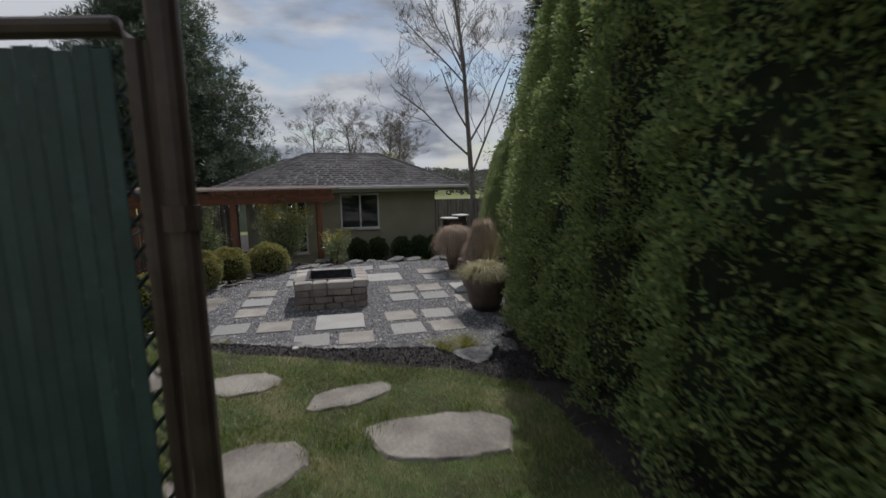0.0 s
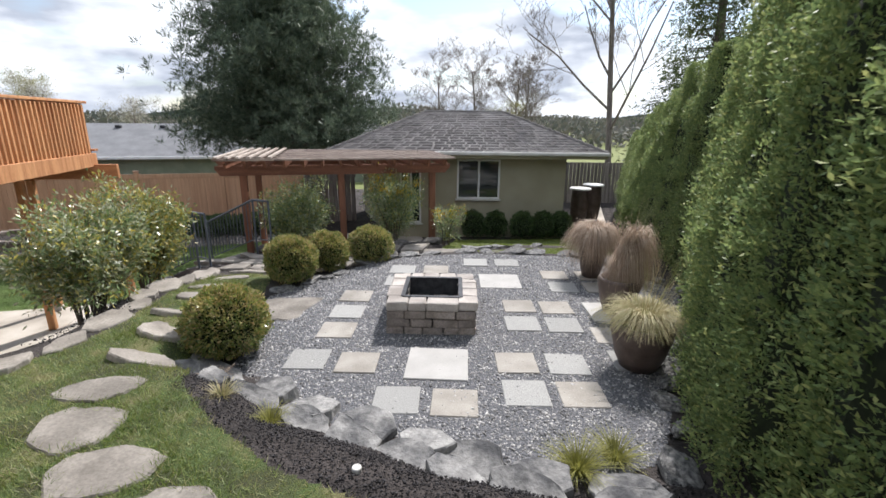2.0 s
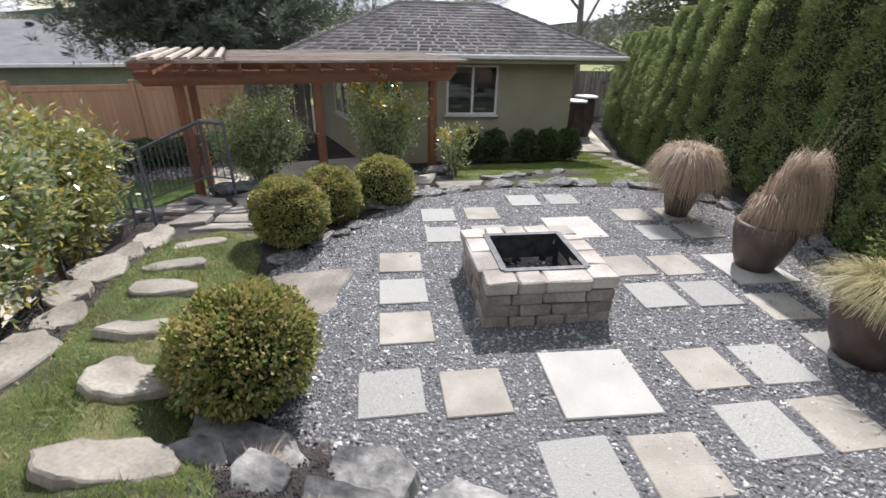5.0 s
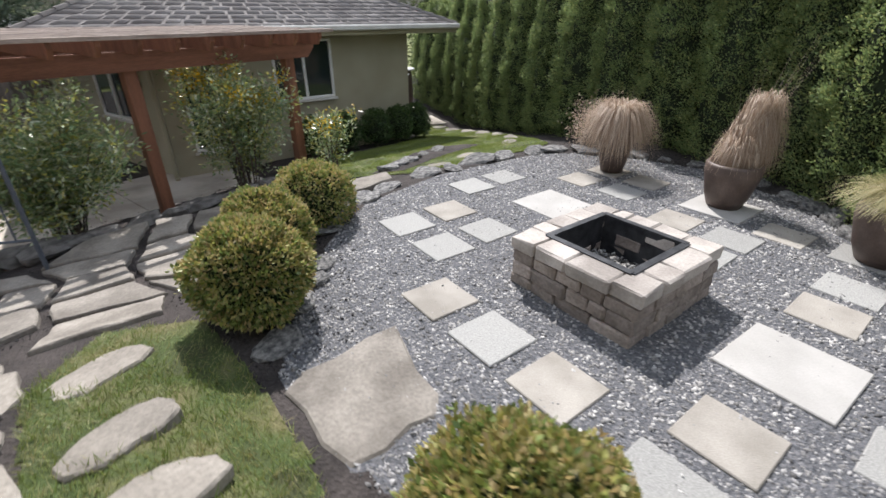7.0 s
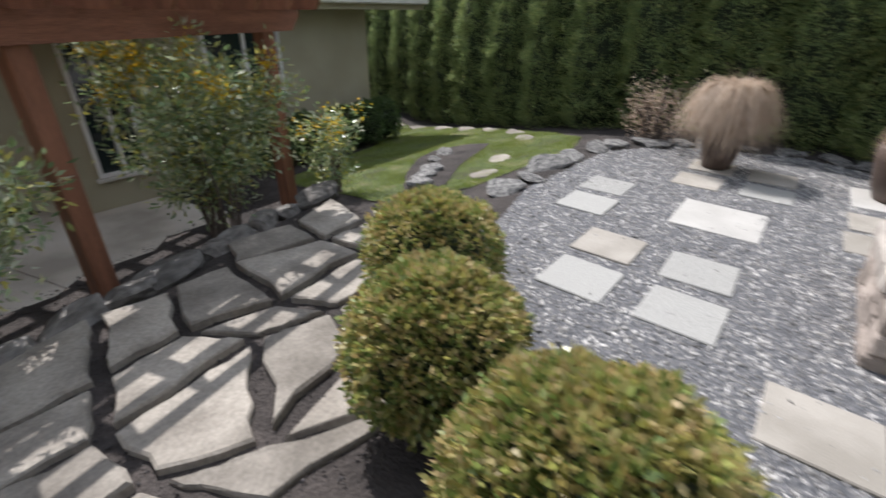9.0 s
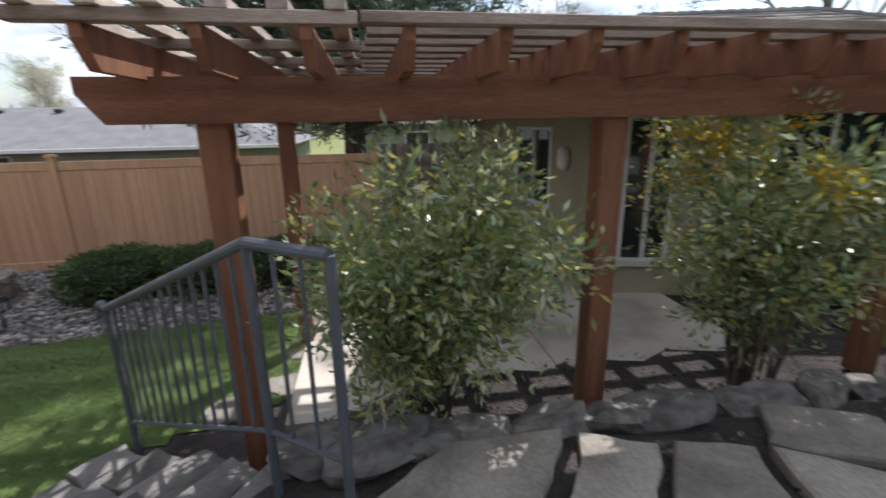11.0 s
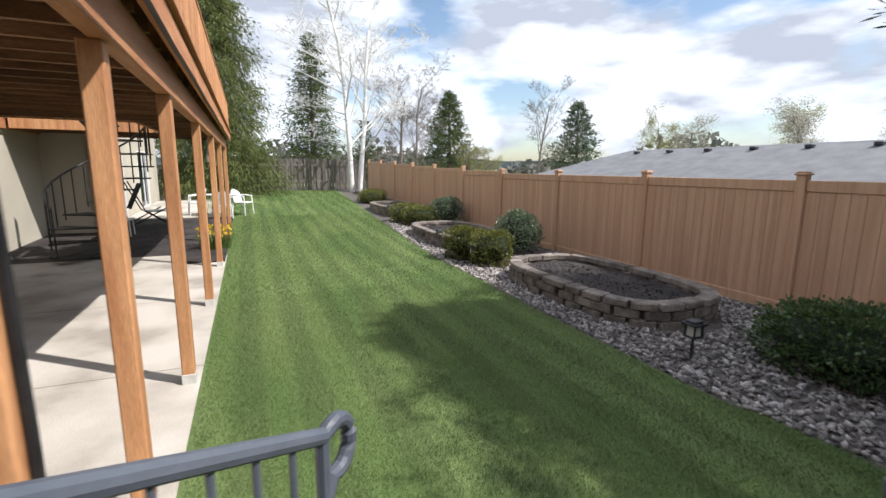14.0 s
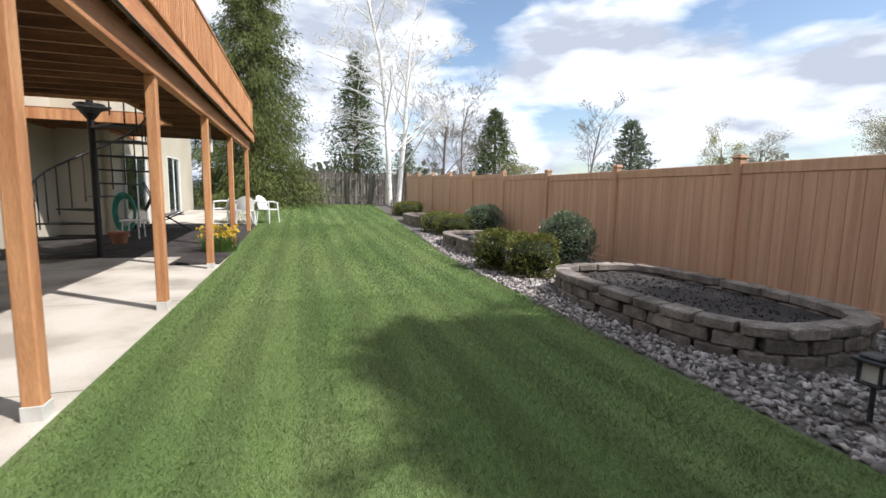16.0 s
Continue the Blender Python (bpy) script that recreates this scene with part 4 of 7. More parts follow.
part("cable", tube(bmesh.new(), [(DX0 - 0.1, 10.5, 1.58), (-5.15, 10.44, 1.5), (-5.14, 10.355, 1.3), (-5.16, 10.355, 0.2), (-5.15, 10.355, -0.85)], 0.014, 6), M["black"], cable)
bracket = thing("lantern_hook", "grey metal light hanging from the deck beam", "lamp", at=(-14.2, 10.2, 1.35))
part("stem", tube(bmesh.new(), [(0, 0, 0.05), (0, 0, -0.18)], 0.008, 6), M["gutter"], bracket)
part("lamp_body", lathe(bmesh.new(), [(0.02, -0.42), (0.035, -0.4), (0.035, -0.2), (0.02, -0.18)], 10), M["gutter"], bracket)

# spiral stair
stair = thing("spiral_stair", "black steel spiral stair up to the deck", "stair", at=(-14.7, 8.25, -0.94))
part("pole", tube(bmesh.new(), [(0, 0, 0), (0, 0, 3.6)], 0.055, 12), M["black"], stair)
part("top_plate", lathe(bmesh.new(), [(0.06, 2.4), (0.22, 2.62), (0.22, 2.66)], 14), M["black"], stair)
R0, NS = 0.88, 12
tread = bmesh.new()
pts = [(0.05, -0.04), (R0, -0.25), (R0, 0.25), (0.05, 0.04)]
lo = [tread.verts.new((x, y, -0.03)) for x, y in pts]
hi = [tread.verts.new((x, y, 0.0)) for x, y in pts]
tread.faces.new(hi)
tread.faces.new(lo)
for k in range(4):
    tread.faces.new((lo[k], lo[(k + 1) % 4], hi[(k + 1) % 4], hi[k]))
tread0 = part("tread", tread, M["black"], stair)
bal2 = part("baluster", tube(bmesh.new(), [(0, 0, 0), (0, 0, 0.88)], 0.013, 6), M["black"], stair)
rail_pts = []
A0, DA = -48.0, -29.0
for k in range(NS):
    a, z = A0 + DA * k, 0.12 + 0.24 * k
    if k:
        again("tread", tread0, stair, pose(0, 0, z, 0, 0, a))
    else:
        tread0.matrix_basis = pose(0, 0, z, 0, 0, a)
    for j in (0, 0.5):
        b, zz = radians(a + DA * j), z + 0.24 * j
        m = pose((R0 - 0.01) * math.cos(b), (R0 - 0.01) * math.sin(b), zz)
        if k == 0 and j == 0:
            bal2.matrix_basis = m
        else:
            again("baluster", bal2, stair, m)
        rail_pts.append(((R0 - 0.01) * math.cos(b), (R0 - 0.01) * math.sin(b), zz + 0.88))
part("handrail", tube(bmesh.new(), rail_pts, 0.02, 8), M["black"], stair)


# ---- pergola ----
PY = 11.65
pergola = thing("pergola", "red-stained timber pergola with weathered top slats", "pergola")
for x, y, z0 in ((-3.28, PY, -0.95), (-1.27, PY, -0.6), (0.78, PY, -0.5), (-3.3, 13.75, -0.92)):
    boxpart("post", (0.14, 0.14, 1.45 - z0), (x, y, (1.45 + z0) / 2), M["redwood"], pergola, 0.008)
for y in (PY, 13.75):
    for s in (-1, 1):
        bm = bmesh.new()
        tip = -3.8 if y == PY else -4.25
        prof = [(tip, 0.2), (tip, 0.13), (tip + 0.1, 0.0), (1.06, 0.0), (1.18, 0.13), (1.18, 0.2)]
        a = [bm.verts.new((x, -0.02, z)) for x, z in prof]
        b = [bm.verts.new((x, 0.02, z)) for x, z in prof]
        bm.faces.new(a)
        bm.faces.new(b)
        for k in range(len(prof)):
            bm.faces.new((a[k], a[(k + 1) % len(prof)], b[(k + 1) % len(prof)], b[k]))
        part("beam", bm, M["redwood_x"], pergola).matrix_basis = pose(0, y + s * 0.094, 1.26)
bm = bmesh.new()
prof = [(11.1, 0.15), (11.1, 0.10), (11.18, 0.0), (14.3, 0.0), (14.4, 0.1), (14.4, 0.15)]
a = [bm.verts.new((-0.022, y, z)) for y, z in prof]
b = [bm.verts.new((0.022, y, z)) for y, z in prof]
bm.faces.new(a)
bm.faces.new(b)
for k in range(len(prof)):
    bm.faces.new((a[k], a[(k + 1) % len(prof)], b[(k + 1) % len(prof)], b[k]))
raft = part("rafter", bm, M["redwood"], pergola)
raft.matrix_basis = pose(-3.52, 0, 1.445)
for k in range(1, 13):
    again("rafter", raft, pergola, pose(-3.52 + 0.375 * k, 0, 1.445))
sl = part("slat", box(bmesh.new(), (3.75, 0.085, 0.04), (0, 0, 0), bevel=0.003), M["slat"], pergola)
sl.matrix_basis = pose(-0.7, 11.1, 1.617)
for k in range(1, 15):
    again("slat", sl, pergola, pose(-0.7 + random.uniform(-0.03, 0.03), 11.1 + 0.235 * k, 1.617))
sl2 = part("slat", box(bmesh.new(), (1.15, 0.07, 0.045), (0, 0, 0), bevel=0.003), M["slat"], pergola)
# lighter copy of the slat wood: sunlight on the top layer put into its colour
M["slat_top"] = material("bleached_slat", (0.30, 0.25, 0.21), (0.48, 0.42, 0.37), 3, 0.8, 0.3, 40, stretch=(5, 0.6, 5), fine=0.25, rand=0.2)
sl2.matrix_basis = pose(-3.16, 11.12, 1.617)
for k in range(1, 6):
    again("slat", sl2, pergola, pose(-3.16, 11.12 + 0.62 * k, 1.617))
sl4 = part("slat", box(bmesh.new(), (0.075, 3.4, 0.04), (0, 0, 0), bevel=0.003), M["slat_top"], pergola)
sl4.matrix_basis = pose(-3.66, 12.75, 1.66)
for k in range(1, 6):
    again("slat", sl4, pergola, pose(-3.66 + 0.2 * k, 12.75 + random.uniform(-0.04, 0.04), 1.66))


# ---- stair rails ----
def stair_rail(top, bottom, flat, curl_dir, label):
    ob = thing("stair_railing", label, "railing", group="rails of the garden steps")
    top, bottom, flat = Vector(top), Vector(bottom), Vector(flat)
    d = (bottom - top).normalized()
    pts = [flat, top, bottom]
    flat_d = Vector((d.x, d.y, 0)).normalized()
    mid = bottom + flat_d * 0.06 + Vector((0, 0, -0.065))
    curl = [mid + flat_d * 0.065 * math.sin(a) + Vector((0, 0, 0.08 * math.cos(a))) for a in (radians(v) for v in range(-20, 215, 20))]
    curl.append(bottom + Vector((0, 0, -0.2)))
    part("handrail", tube(bmesh.new(), pts + curl, 0.024, 10), M["rail"], ob)
    lowt, lowb, lowf = top - Vector((0, 0, 0.80)), bottom - Vector((0, 0, 0.80)), flat - Vector((0, 0, 0.80))
    part("bottom_bar", tube(bmesh.new(), [lowf, lowt, lowb], 0.013, 6), M["rail"], ob)
    for p in (top, bottom, flat):
        g = float(height(p.x, p.y, True))
        part("rail_post", tube(bmesh.new(), [p, (p.x, p.y, min(g, p.z - 0.85) - 0.1)], 0.02, 8), M["rail"], ob)
    bal = part("baluster", tube(bmesh.new(), [(0, 0, 0), (0, 0, -0.8)], 0.009, 6), M["rail"], ob)
    n = 14
    for k in range(1, n):
        p = top.lerp(bottom, k / n)
        if k == 1:
            bal.matrix_basis = Matrix.Translation(p)
        else:
            again("baluster", bal, ob, Matrix.Translation(p))
    n = max(2, int((flat - top).length / 0.12))
    for k in range(1, n):
        again("baluster", bal, ob, Matrix.Translation(flat.lerp(top, k / n)))


stair_rail((-3.04, 10.96, 0.84), (-4.2, 12.13, 0.19), (-2.72, 10.72, 0.84), 1, "blue-grey steel railing beside the pergola post")
stair_rail((-3.86, 9.86, 0.83), (-5.0, 11.02, 0.13), (-3.6, 9.6, 0.83), 1, "blue-grey steel railing with a curled end")

# stone steps
steps = thing("stone_steps", "broad steps of dark basalt slabs", "steps", kind="structure")
sx, sy, ux, uy = STAIR
rs = random.Random(9)
for i in range(4):
    z = -0.32 - 0.155 * i
    for j in range(4):
        for q in range(2):
            s0 = 0.0 + 0.42 * i + 0.24 * q
            t0 = -0.62 + 0.36 * j + rs.uniform(-0.04, 0.04)
            w, dpt = 0.34, 0.27 if q == 0 else 0.24
            out = [(t0 + rs.uniform(-.03, .03), s0 + rs.uniform(-.03, .03)), (t0 + w + rs.uniform(-.03, .03), s0 + rs.uniform(-.03, .03)),
                   (t0 + w + rs.uniform(-.03, .03), s0 + dpt + rs.uniform(-.03, .03)), (t0 + rs.uniform(-.03, .03), s0 + dpt + rs.uniform(-.03, .03))]
            pts = [(sx + ux * s - uy * (-t), sy + uy * s + ux * (-t)) for t, s in out]
            cxm, cym = sum(p[0] for p in pts) / 4, sum(p[1] for p in pts) / 4
            me = flag_mesh("slab", [(px - cxm, py - cym) for px, py in pts], 0.2, rs.randint(0, 9999))
            ob = link_mesh("slab", me, M["flag_grey"], steps)
            ob.matrix_basis = pose(cxm, cym, z + rs.uniform(-0.012, 0.012), rs.uniform(-1, 1), rs.uniform(-1, 1), 0)

place_yard(made)


# ---- patio: pavers, fire pit ----
pavers = thing("paver_field", "square stepping pavers set into the gravel", "pavers", kind="structure")
TILES = [(0.33, 9.07, "g"), (0.87, 9.09, "t"), (0.33, 8.49, "g"), (0.87, 8.51, "g"), (1.53, 9.52, "g"), (2.07, 9.55, "g"), (1.865, 8.58, "w"), (2.76, 8.92, "t"),
         (2.78, 8.35, "g"), (3.3, 8.36, "t"), (3.32, 8.9, "t"), (3.2, 7.45, "w"), (2.03, 7.6, "t"), (2.51, 7.57, "t"), (2.0, 7.05, "g"), (2.49, 7.03, "g"),
         (-0.18, 7.86, "t"), (-0.18, 7.31, "g"), (-0.18, 6.78, "t"), (-0.31, 6.1, "g"), (0.21, 6.05, "t"), (1.015, 6.06, "w"), (1.81, 6.11, "t"), (2.32, 6.11, "g"),
         (1.83, 5.58, "g"), (2.33, 5.58, "t"), (0.68, 5.43, "g"), (1.19, 5.41, "t"), (2.98, 6.78, "t"), (3.0, 6.2, "g")]
shapes = {}
for kind, size, mat in (("g", 0.406, M["paver_grey"]), ("t", 0.406, M["paver_tan"]), ("w", 0.615, M["paver_white"])):
    bm = box(bmesh.new(), (size, size, 0.05), (0, 0, 0), bevel=0.006)
    me = bpy.data.meshes.new("paver")
    bm.to_mesh(me)
    bm.free()
    me.materials.append(mat)
    shapes[kind] = me
rt = random.Random(2)
for x, y, kind in TILES:
    o = new("paver", shapes[kind])
    o.parent = pavers
    o.matrix_basis = pose(x, y, 0.013 + rt.uniform(-0.004, 0.004), rt.uniform(-0.5, 0.5), rt.uniform(-0.5, 0.5), rt.uniform(-1.5, 1.5))

pit = thing("fire_pit", "square fire pit of tumbled concrete blocks with a steel liner", "fire pit", at=(0.915, 7.23, 0.0))
rp = random.Random(4)


def block(parent, name, size, at, mat, rz=0.0, seed=0):
    r = random.Random(seed)
    bm = box(bmesh.new(), size, (0, 0, 0), bevel=min(size) * 0.13)
    for v in bm.verts:
        v.co += Vector((r.uniform(-1, 1), r.uniform(-1, 1), r.uniform(-1, 1))) * 0.006
    ob = part(name, bm, mat, parent)
    ob.matrix_basis = pose(*at, r.uniform(-0.5, 0.5), r.uniform(-0.5, 0.5), rz + r.uniform(-1, 1))
    return ob


HALF, DEP, CH = 0.51, 0.2, 0.105
seed = 0
for course in range(4):
    cap = course == 3
    z = CH * course + CH / 2
    for sidei in range(4):
        ang = 90 * sidei
        start, end = -HALF + (0 if course % 2 else DEP), HALF - (DEP if course % 2 else 0)
        p = start
        while p < end - 0.02:
            w = rp.uniform(0.17, 0.34) if not cap else rp.uniform(0.2, 0.27)
            if end - (p + w) < 0.12:
                w = end - p
            c = Vector((p + w / 2, -HALF + DEP / 2 - (0.012 if cap else 0) + rp.uniform(-0.006, 0.006), z))
            c = Matrix.Rotation(radians(ang), 3, "Z") @ c
            block(pit, "cap_block" if cap else "block", (w - 0.006, DEP + (0.02 if cap else 0), CH - 0.004), c, M["block_cap"] if cap else M["block"], ang, seed)
            seed += 1
            p += w
for sidei in range(4):
    a = radians(90 * sidei)
    ca, sa = math.cos(a), math.sin(a)
    boxpart("liner_wall", (0.64, 0.008, 0.3), (0.315 * sa, -0.315 * ca, 0.27), M["steel_dark"], pit, 0.0, (0, 0, 90 * sidei), "dark steel liner wall")
    boxpart("liner_rim", (0.68, 0.05, 0.008), (0.335 * sa, -0.335 * ca, 0.424 + 0.002 * (sidei % 2)), M["steel_dark"], pit, 0.0, (0, 0, 90 * sidei), "dark steel liner rim")
n = 420
a = rng.uniform(-0.29, 0.29, (n, 2))
pebbles("ash_bed", np.stack([a[:, 0], a[:, 1], 0.12 + rng.uniform(0, 0.06, n) - 0.2 * np.abs(a).max(1) * 0.3], 1), rng.uniform(0.012, 0.04, n), 0.7, M["ash"], pit, "grey ash and charred lumps")["kind"] = "stuff"
boxpart("ash_floor", (0.6, 0.6, 0.1), (0, 0, 0.07), M["ash"], pit, 0.0)

big = tagged(link_mesh("flagstone", flag_mesh("flagstone", [(-0.36, 0.3), (-0.5, 0.2), (-0.42, -0.42), (0.05, -0.42), (0.16, -0.3), (0.3, 0.36)], 0.06, 11), M["flag"]),
             "large tan flagstone at the edge of the gravel", "flagstone")
big.matrix_basis = pose(-0.9, 7.42, 0.04)


# ---- stepping stones, rocks, flagged path ----
def stone(x, y, rx, ry, seed, rz=0, mat="flag", group="stepping stones in the lawn", label="tan flat stepping stone set in the grass", yard=False):
    o = tagged(link_mesh("stepping_stone", flag_mesh("stepping_stone", ragged(rx, ry, seed), 0.06, seed), M[mat]), label, "stepping stone", group)
    g = float(height(x, y, yard))
    gx_, gy_ = float(height(x + 0.1, y, yard) - height(x - 0.1, y, yard)) / 0.2, float(height(x, y + 0.1, yard) - height(x, y - 0.1, yard)) / 0.2
    o.matrix_basis = pose(x, y, g + 0.027, math.degrees(math.atan(gy_)), -math.degrees(math.atan(gx_)), rz)


LAWN_STONES = [(1.55, 2.5, 0.44, 0.27, -12), (1.04, 3.12, 0.3, 0.15, 15), (0.3, 3.5, 0.3, 0.18, -5), (0.47, 2.42, 0.36, 0.24, 20), (-0.3, 3.75, 0.3, 0.22, 30),
               (-0.82, 4.07, 0.3, 0.23, 10), (-1.26, 4.42, 0.31, 0.23, 0), (-1.48, 4.9, 0.29, 0.2, 12), (-1.52, 5.45, 0.27, 0.18, 5), (-1.66, 6.03, 0.27, 0.19, 30),
               (-1.83, 6.55, 0.26, 0.19, 30), (-2.0, 7.13, 0.25, 0.17, 28), (-2.08, 7.6, 0.25, 0.17, 28), (-2.17, 8.3, 0.25, 0.17, 20)]
for i, (x, y, rx, ry, rz) in enumerate(LAWN_STONES):
    stone(x, y, rx, ry, 20 + i, rz)
for i, (x, y) in enumerate([(2.1, 10.95), (2.85, 11.2), (4.2, 11.6), (4.7, 12.05), (4.95, 12.65), (5.1, 13.3), (5.25, 14.0), (5.4, 14.8), (5.5, 15.5)]):
    stone(x, y, 0.2, 0.13, 50 + i, 20 * i, group="stepping stones in the side lawn", label="small pale stepping stone in the side lawn")

rock_variants = [rock_mesh(i, 1, 1, 1, 2) for i in range(7)]
for me in rock_variants:
    me.materials.append(M["rock"])
rr = random.Random(12)


dark_variants = [rock_mesh(i + 20, 1, 1, 1, 2) for i in range(5)]
for me in dark_variants:
    me.materials.append(M["flag_grey"])


def rock_row(label, pts, size, gap, flat=0.6, lift=0.0, variants=rock_variants):
    row = thing("rock_edging", label, "rock edging", kind="structure")
    for (ax, ay), (bx, by) in zip(pts, pts[1:]):
        L = math.hypot(bx - ax, by - ay)
        n = max(1, int(L / gap))
        for k in range(n):
            f = (k + rr.uniform(0.2, 0.8)) / n
            s = size * rr.uniform(0.75, 1.25)
            x, y = ax + (bx - ax) * f + rr.uniform(-0.05, 0.05), ay + (by - ay) * f + rr.uniform(-0.05, 0.05)
            o = new("rock", rr.choice(variants))
            o.parent = row
            o.matrix_basis = pose(x, y, float(height(x, y)) + lift + s * flat * 0.12, rr.uniform(-12, 12), rr.uniform(-12, 12), math.degrees(math.atan2(by - ay, bx - ax)) + rr.uniform(-35, 35)) @ Matrix.Diagonal((s * rr.uniform(1.0, 1.5), s * rr.uniform(0.7, 1.0), s * flat, 1))
    return row


rock_row("dark grey rocks under the hedge", [(2.6, 4.45), (2.95, 4.95), (3.1, 5.6), (3.45, 6.25), (4.1, 7.05), (4.5, 8.1), (4.2, 9.2)], 0.17, 0.32, 0.6)

def slab_row(label, pts, seed, size=0.46, deep=0.175, tilt=4, mat="flag", lift=0.04, inward=0.12, thick=0.22):
    """Flat broken slabs laid end to end."""
    row = thing("rock_edging", label, "rock edging", kind="structure")
    r = random.Random(seed)
    for (ax, ay), (bx, by) in zip(pts, pts[1:]):
        L = math.hypot(bx - ax, by - ay)
        n = max(1, round(L / size))
        for k in range(n):
            f = (k + 0.5) / n
            x, y = ax + (bx - ax) * f + r.uniform(-0.04, 0.04), ay + (by - ay) * f
            o = link_mesh("slab", flag_mesh("slab", ragged(L / n * r.uniform(0.46, 0.58), deep * r.uniform(0.8, 1.25), r.randint(0, 999), 7, 0.24), thick, r.randint(0, 999)), M[mat], row)
            o.matrix_basis = pose(x, y, float(height(x + inward, y)) + lift + r.uniform(-0.02, 0.03), r.uniform(-tilt, tilt), r.uniform(-tilt, tilt), math.degrees(math.atan2(by - ay, bx - ax)) + r.uniform(-12, 12))


FRONT = [(-1.3, 5.82), (-0.7, 5.6), (-0.2, 5.33), (0.28, 5.1), (0.74, 4.93), (1.1, 4.68), (1.5, 4.45), (2.0, 4.35), (2.55, 4.42)]
slab_row("broken grey basalt slabs along the gravel", FRONT, 8, 0.5, 0.2, 12, "rock", 0.08, 0.0, 0.2)
slab_row("tumbled grey basalt pieces against the mulch", [(x - 0.08, y - 0.22) for x, y in FRONT], 9, 0.42, 0.15, 18, "rock", 0.05, 0.0, 0.18)
slab_row("flat grey retaining slabs beside the lawn strip", [(-2.85, 3.9), (-2.4, 5.4), (-2.38, 6.5), (-2.6, 7.2), (-2.66, 8.2), (-2.85, 9.1)], 5)
rock_row("dark retaining rocks under the pergola", [from_yard(x, 11.2) for x in (-3.0, -2.2, -1.2, -0.2, 0.8)], 0.2, 0.26, 0.75, 0.06, dark_variants)
rock_row("flat grey stones round the far edge of the gravel", [(-0.5, 9.3), (0.2, 9.95), (1.0, 10.2), (2.0, 10.25), (3.0, 10.2), (3.7, 9.95), (4.2, 9.3)], 0.21, 0.36, 0.3, 0.01)
rock_row("grey stones between the clipped shrubs and the gravel", [(-1.35, 7.9), (-0.95, 8.5), (-0.55, 9.05)], 0.17, 0.3, 0.4)
rock_row("grey stones in the mulched oval", [(1.4, 11.35), (2.2, 11.8), (2.7, 12.1), (3.2, 12.35)], 0.14, 0.28, 0.5, 0.02)

flags = thing("flagstone_path", "tan flagstone path with dark joints under the pergola", "path", kind="structure")
PATH_AREA = [(-3.45, 10.25), (-2.75, 9.2), (-1.7, 9.05), (-1.0, 9.35), (-0.5, 10.0), (0.2, 10.25), (1.0, 10.45), (0.9, 11.4), (-0.5, 11.5), (-1.6, 11.2), (-3.0, 10.8)]
rf = random.Random(21)
nodes = {}
for i in range(11):
    for j in range(7):
        nodes[i, j] = (-3.7 + 0.6 * i + 0.15 * (j % 2) + rf.uniform(-0.2, 0.2), 8.9 + 0.5 * j - 0.03 * i + rf.uniform(-0.15, 0.15))
for i in range(10):
    for j in range(6):
        q = [nodes[i, j], nodes[i + 1, j], nodes[i + 1, j + 1], nodes[i, j + 1]]
        cx_, cy_ = sum(p[0] for p in q) / 4, sum(p[1] for p in q) / 4
        if not inside(PATH_AREA, np.array([cx_]), np.array([cy_]))[0]:
            continue
        sh = rf.uniform(0.8, 0.9)
        out = []
        for (ax, ay), (bx, by) in zip(q, q[1:] + q[:1]):
            out.append(((ax - cx_) * sh, (ay - cy_) * sh))
            if rf.random() < 0.5:
                out.append((((ax + bx) / 2 - cx_) * sh * rf.uniform(0.9, 1.06), ((ay + by) / 2 - cy_) * sh * rf.uniform(0.9, 1.06)))
        o = link_mesh("flagstone", flag_mesh("flagstone", out, 0.08, rf.randint(0, 9999)), M["flag"], flags)
        gy_ = float(height(cx_, cy_ + 0.15) - height(cx_, cy_ - 0.15)) / 0.3
        o.matrix_basis = pose(cx_, cy_, float(height(cx_, cy_)) + 0.05 + rf.uniform(-0.01, 0.012), math.degrees(math.atan(gy_)) + rf.uniform(-1, 1), rf.uniform(-1, 1), 0)
made = set(bpy.data.objects)
low_flags = [(-3.3, 12.95, .3, .2), (-2.75, 13.2, .3, .2), (-3.75, 12.7, .28, .2), (-3.2, 13.6, .3, .2)]
for i, (x, y, rx, ry) in enumerate(low_flags):
    stone(x, y, rx, ry, 80 + i, 15 * i, group="stepping stones by the steps", label="pale stepping stone beside the pergola patio", yard=True)
place_yard(made)


# ---- plants ----
def ball_points(n, power=0.33):
    d = unit(rng.normal(size=(n, 3)))
    return d, d * rng.uniform(0.72, 1.0, n)[:, None] ** power


def core_mesh(rx, ry, rz, seed=0, amp=0.12, sub=3):
    bm = bmesh.new()
    bmesh.ops.create_icosphere(bm, subdivisions=sub, radius=1.0)
    for v in bm.verts:
        k = 1 + amp * noise.noise(v.co * 2.2 + Vector((seed, seed * 2, 0)))
        v.co = Vector((v.co.x * rx * k, v.co.y * ry * k, v.co.z * rz * k))
    return bm


